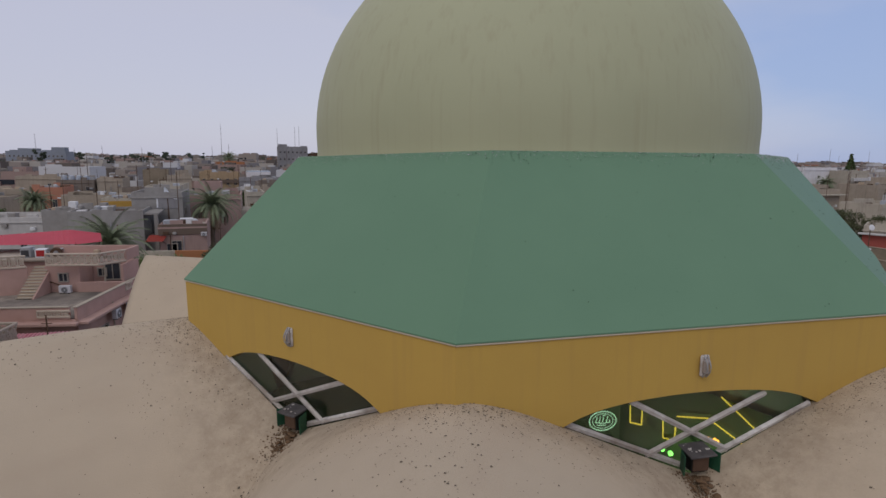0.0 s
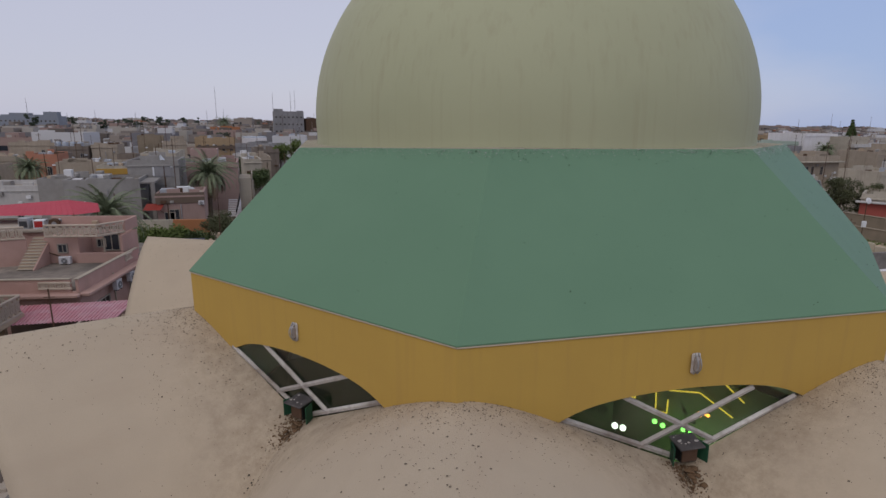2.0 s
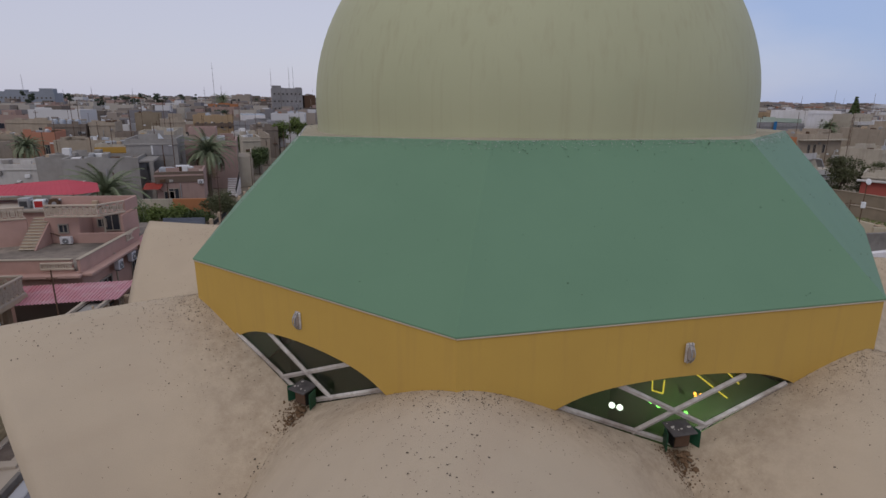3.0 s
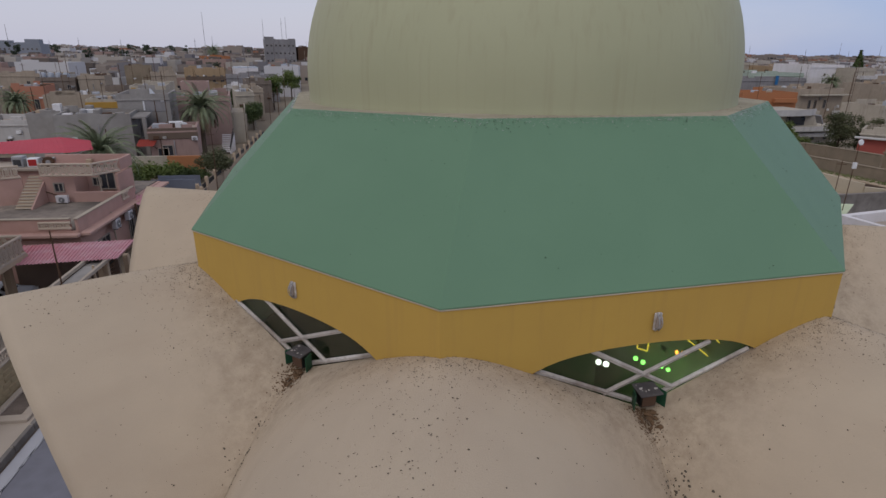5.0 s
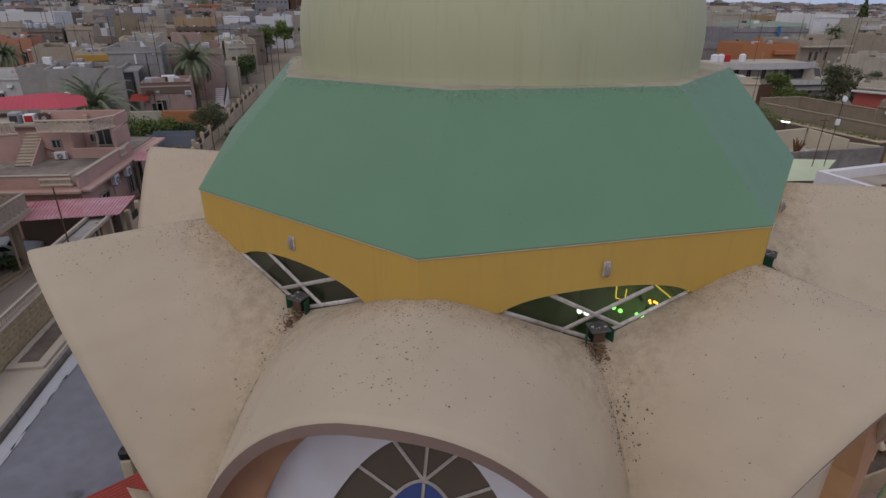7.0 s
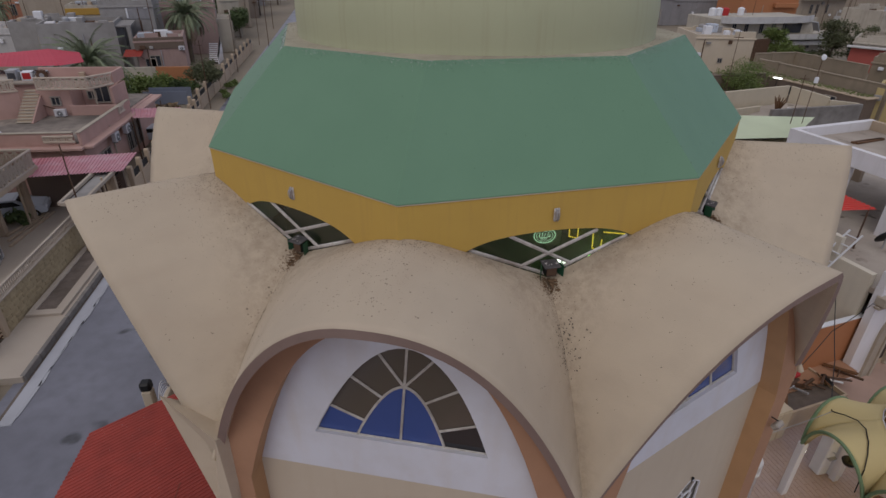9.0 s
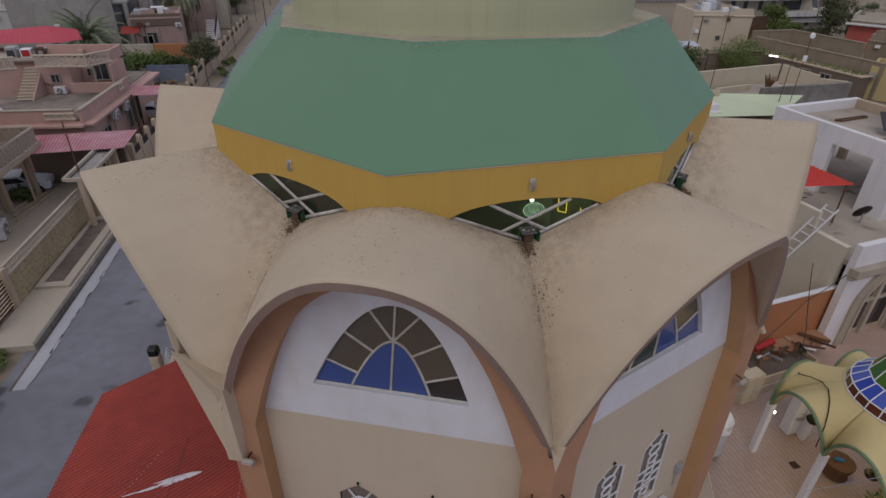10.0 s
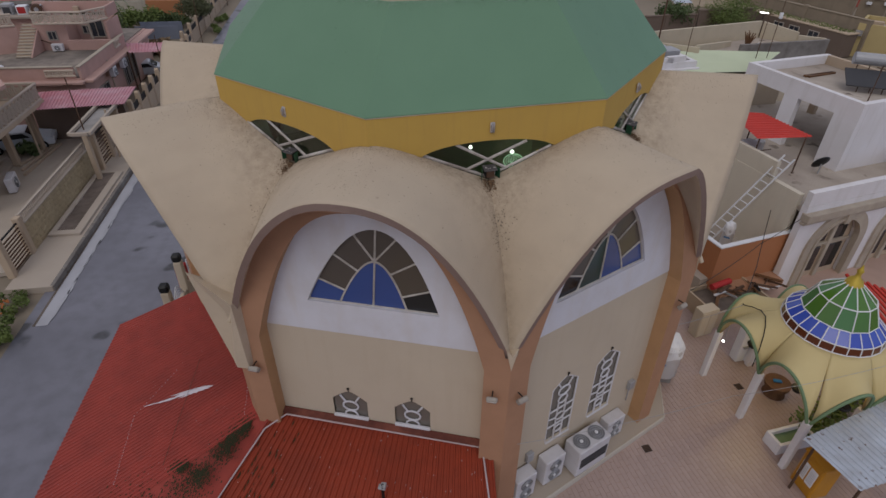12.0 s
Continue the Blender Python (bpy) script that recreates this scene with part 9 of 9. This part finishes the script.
def add_far(cx, cy_, w, d, h, ang):
    m = SF @ pose(cx, cy_, -0.42, 0, 0, ang)
    k = len(far_v)
    par = tr.uniform(0.3, 0.8)
    t = 0.3
    for a, b, z in ((w / 2, d / 2, 0), (w / 2, d / 2, h + par), (w / 2 - t, d / 2 - t, h + par), (w / 2 - t, d / 2 - t, h)):
        far_v.extend(m @ Vector((sx * a, sy * b, z)) for sx, sy in ((-1, -1), (1, -1), (1, 1), (-1, 1)))
    for r_ in range(3):
        for q in range(4):
            n_ = (q + 1) % 4
            far_f.append((k + r_ * 4 + q, k + r_ * 4 + n_, k + r_ * 4 + 4 + n_, k + r_ * 4 + 4 + q))
    far_f.append((k + 12, k + 13, k + 14, k + 15))
    for f_ in "SE":
        L_ = w if f_ == "S" else d
        for st_ in range(max(1, int(h / 2.3))):
            for q in range(int(L_ / 2)):
                if tr.random() < 0.35:
                    continue
                u = -L_ / 2 + (q + 0.5) * L_ / int(L_ / 2)
                ww, hh = tr.choice((tr.uniform(0.3, 0.5), tr.uniform(0.3, 0.5), tr.uniform(0.9, 1.6))), tr.uniform(0.35, 0.6)
                z = st_ * 2.3 + 1.3
                c = len(fw_v)
                for su, sz in ((-1, -1), (1, -1), (1, 1), (-1, 1)):
                    p = Vector((u + su * ww, -d / 2 - 0.06, z + sz * hh)) if f_ == "S" else Vector((w / 2 + 0.06, u + su * ww, z + sz * hh))
                    fw_v.append(m @ p)
                fw_f.append((c, c + 1, c + 2, c + 3))
    for _ in range(tr.randrange(5, 11)):
        big = tr.random() < 0.25
        rw, rd_, rh = (tr.uniform(1.8, 3.6), tr.uniform(1.8, 3.6), tr.uniform(0.9, 1.8)) if big else (tr.uniform(0.12, 1.0), tr.uniform(0.12, 0.8), tr.uniform(0.5, 1.5))
        ox, oy = tr.uniform(-w / 3, w / 3), tr.uniform(-d / 3, d / 3)
        k = len(far_v)
        for z in (h, h + rh):
            far_v.extend(m @ Vector((ox + sx * rw / 2, oy + sy * rd_ / 2, z)) for sx, sy in ((-1, -1), (1, -1), (1, 1), (-1, 1)))
        for q in range(4):
            n_ = (q + 1) % 4
            far_f.append((k + q, k + n_, k + 4 + n_, k + 4 + q))
        far_f.append((k + 4, k + 5, k + 6, k + 7))


LABELS = ["flat-roofed sand-coloured town house", "flat-roofed grey block town house", "flat-roofed cream town house", "flat-roofed rose town house", "flat-roofed umber town house", "flat-roofed pale town house", "flat-roofed ochre town house"]
y = 40.0
row = 0
while y < 900:
    x = -0.75 * y - 40
    while x < 1.2 * y + 30:
        w, d = tr.uniform(6, 11), tr.uniform(6, 9)
        if y > 420:
            w *= 1.7
        wx = SF @ Vector((x, y, 0))
        ang = math.degrees(math.atan2(wx.x - 0.8, wx.y + 9))
        if -56 < ang < 34 and not clear_of(x + w / 2, y) and not clear_of(x - w / 2, y) and not clear_of(x, y):
            if y < 130:
                h_ = tr.uniform(2.6, 4.2)
            elif y < 330:
                h_ = tr.choice((3.2, 3.8, 4.4, 5.0, 5.6, 6.4)) + tr.uniform(-0.4, 0.4)
            else:
                h_ = tr.uniform(4.0, 7.4) + (tr.uniform(1.0, 3.2) if tr.random() < 0.16 else 0)
            k = tr.choices(range(7), (4, 4, 4, 1.6, 3, 2.0, 0.9))[0]
            if (wx - Vector((0.8, -9, 0))).length < 135 and near_n < 110:
                house(SF @ pose(x, y, -0.42, 0, 0, tr.uniform(-3, 3)), w, d, h_, WALLS[k], LABELS[k] + " with roof tanks", "SE", par=tr.uniform(0.3, 0.7), tanks=tr.randrange(1, 4), upper=(tr.uniform(2.0, 3.4), tr.uniform(2.0, 3.4), tr.uniform(-1.5, 1.5), tr.uniform(-1.5, 1.5), tr.uniform(1.3, 1.9)) if tr.random() < 0.5 else None, group="town houses")
                near_n += 1
            else:
                add_far(x, y, w, d, h_, tr.uniform(-5, 5))
        x += w + tr.choice((0.3, 0.3, 0.8, 3.0))
    row += 1
    y += (9.5 if row % 2 else 13.0) * (1.0 if y < 330 else 2.0)
FAR = mat("far_town_walls", (0.44, 0.37, 0.29, 1), 0.9, scale=0.2)
fn, flk = FAR.node_tree.nodes, FAR.node_tree.links
geo_n = fn.new("ShaderNodeNewGeometry")
rp = fn.new("ShaderNodeValToRGB")
rp.color_ramp.interpolation = "CONSTANT"
for i, c in enumerate(((0.31, 0.265, 0.23), (0.20, 0.19, 0.20), (0.42, 0.38, 0.335), (0.14, 0.115, 0.10), (0.33, 0.235, 0.205), (0.56, 0.55, 0.56), (0.25, 0.215, 0.19), (0.33, 0.15, 0.085))):
    e = rp.color_ramp.elements[i] if i < 2 else rp.color_ramp.elements.new(i / 8 if i < 7 else 0.97)
    e.position, e.color = (i / 7.2 if i < 7 else 0.975), (*c, 1)
flk.new(geo_n.outputs["Random Per Island"], rp.inputs[0])
flk.new(rp.outputs[0], fn["Principled BSDF"].inputs["Base Color"])
tagged(mesh_ob("distant_town", far_v, far_f, FAR), "flat-roofed town houses out to the horizon", "houses", kind="stuff")
tagged(mesh_ob("distant_windows", fw_v, fw_f, WINDARK), "dark windows of the distant town houses", "windows", kind="stuff")
# scattered distant trees
dv, df = [], []
spots_ = []
for _ in range(80):
    yy = tr.uniform(110, 700)
    xx = tr.uniform(-0.6 * yy - 20, 1.0 * yy)
    if not clear_of(xx, yy):
        spots_.append((xx, yy, tr.uniform(2.5, 5.5), tr.uniform(1.0, 2.4)))
# groves that stand above the skyline
for gx, gy_, gn in ((-84, 260, 9), (-98, 340, 14), (-150, 330, 6), (-120, 235, 2), (-60, 420, 3), (-210, 330, 4), (130, 420, 5), (60, 520, 4)):
    for _ in range(gn):
        spots_.append((gx + tr.gauss(0, gn * 1.3), gy_ + tr.uniform(-5, 5), tr.uniform(7.0, 10.0), tr.uniform(0.8, 1.5)))
for xx, yy, zz, r_ in spots_:
    c = SF @ Vector((xx, yy, zz))
    vv, ff2 = leaf_cloud([(c + Vector((tr.uniform(-1.4, 1.4), tr.uniform(-1.4, 1.4), tr.uniform(-0.8 - 0.3 * zz, 0.8))), r_ * tr.uniform(0.4, 0.9)) for _ in range(7)], 520, 0.3, tr.randrange(9999))
    k = len(dv)
    dv += vv
    df += [tuple(i + k for i in q) for q in ff2]
tagged(mesh_ob("distant_trees", dv, df, LEAF_FAR), "scattered dark trees among distant roofs", "trees", kind="stuff")


def mast(x, y, h_, r_=0.35):
    t_ = thing("radio_mast", SF @ pose(x, y, -0.42), "thin lattice radio mast on the skyline", "mast", "skyline masts")
    part("shaft", rod_bm((0, 0, 0), (0, 0, h_), 0.13, 6, 0.05), PALEMETAL, t_)
    for q in range(3):
        part("crossbar", rod_bm((-0.35, 0, h_ * (0.7 + 0.1 * q)), (0.35, 0, h_ * (0.7 + 0.1 * q)), 0.04, 4), PALEMETAL, t_)


for x, y, h_ in ((-29.1, 250, 21.9), (-21.5, 250, 22.5), (-19.7, 250, 23), (-53, 250, 24), (-102, 250, 13.5), (-86, 250, 13), (-113, 250, 12.3), (-128, 250, 18), (-57, 250, 14), (-50, 250, 14.8)):
    mast(x, y, h_)
for x, y, h_ in ((72, 260, 14), (105.6, 260, 15.5), (109, 260, 12.5), (113, 260, 13.5), (120, 260, 14.5)):
    m_ = thing("radio_mast", pose(x, y, -0.42), "thin lattice radio mast on the skyline", "mast", "skyline masts")
    part("legs", rod_bm((0, 0, 0), (0, 0, h_), 0.13, 5, 0.05), PALEMETAL, m_)
tb_ = block(-21.5, 200, -11.3, 202, 12.9, 8.0, WALLS[1], "tall grey unfinished block on the skyline", "", tanks=0)
for st_ in range(5):
    for q in range(7):
        if st_ > 1:
            put_window(tb_, 0, pose(-4.4 + 1.45 * q, -4.03, 1.0 + 2.5 * st_))
part("tower_room", box_bm(3.0, 5.0, 1.2, (-3.4, 0, 13.0), 0.03), WALLS[1], tb_)
block(-10.8, 203, -7.0, 204, 10.6, 6.0, RUST, "dark block beside the grey tower", "", tanks=0)
ib_ = block(-140.0, 250, -118.0, 253, 10.4, 10.0, BLUEGREY, "blue-grey institution block on the skyline", "", tanks=0)
part("roof_room", box_bm(7.0, 5.0, 1.6, (-4.0, 0, 10.4), 0.03), BLUEGREY, ib_)
part("roof_room", box_bm(5.0, 5.0, 2.2, (7.5, 0, 10.4), 0.03), BLUEGREY, ib_)
for x_ in range(-6, 7):
    put_window(ib_, 0, pose(x_ * 1.6, -5.03, 8.4))
    put_window(ib_, 0, pose(x_ * 1.6 + 0.4, -5.03, 6.2))


def utility_pole(m, h_):
    t_ = thing("utility_pole", m, "dark utility pole with a crossarm among the roofs", "pole", "town utility poles")
    part("shaft", rod_bm((0, 0, 0), (0, 0, h_), 0.09, 6, 0.06), RUST, t_)
    part("crossarm", box_bm(0.9, 0.07, 0.07, (0, 0, h_ * 0.93)), RUST, t_)


up_ = random.Random(77)
for q in range(34):
    yy = up_.uniform(44, 190)
    xx = up_.uniform(-0.62 * yy - 6, 0.85 * yy)
    if not clear_of(xx, yy):
        utility_pole(SF @ pose(xx, yy, -0.42, 0, up_.uniform(-2, 2), up_.uniform(0, 90)), up_.uniform(5.0, 7.4))

# ---- from plan units to metres ----
for ob in list(scene.objects):
    if ob.parent is None and ob.type in ("MESH", "EMPTY", "CURVE") or ob in (lamp, pav_lamp):
        ob.matrix_basis = Matrix.Scale(K, 4) @ ob.matrix_basis
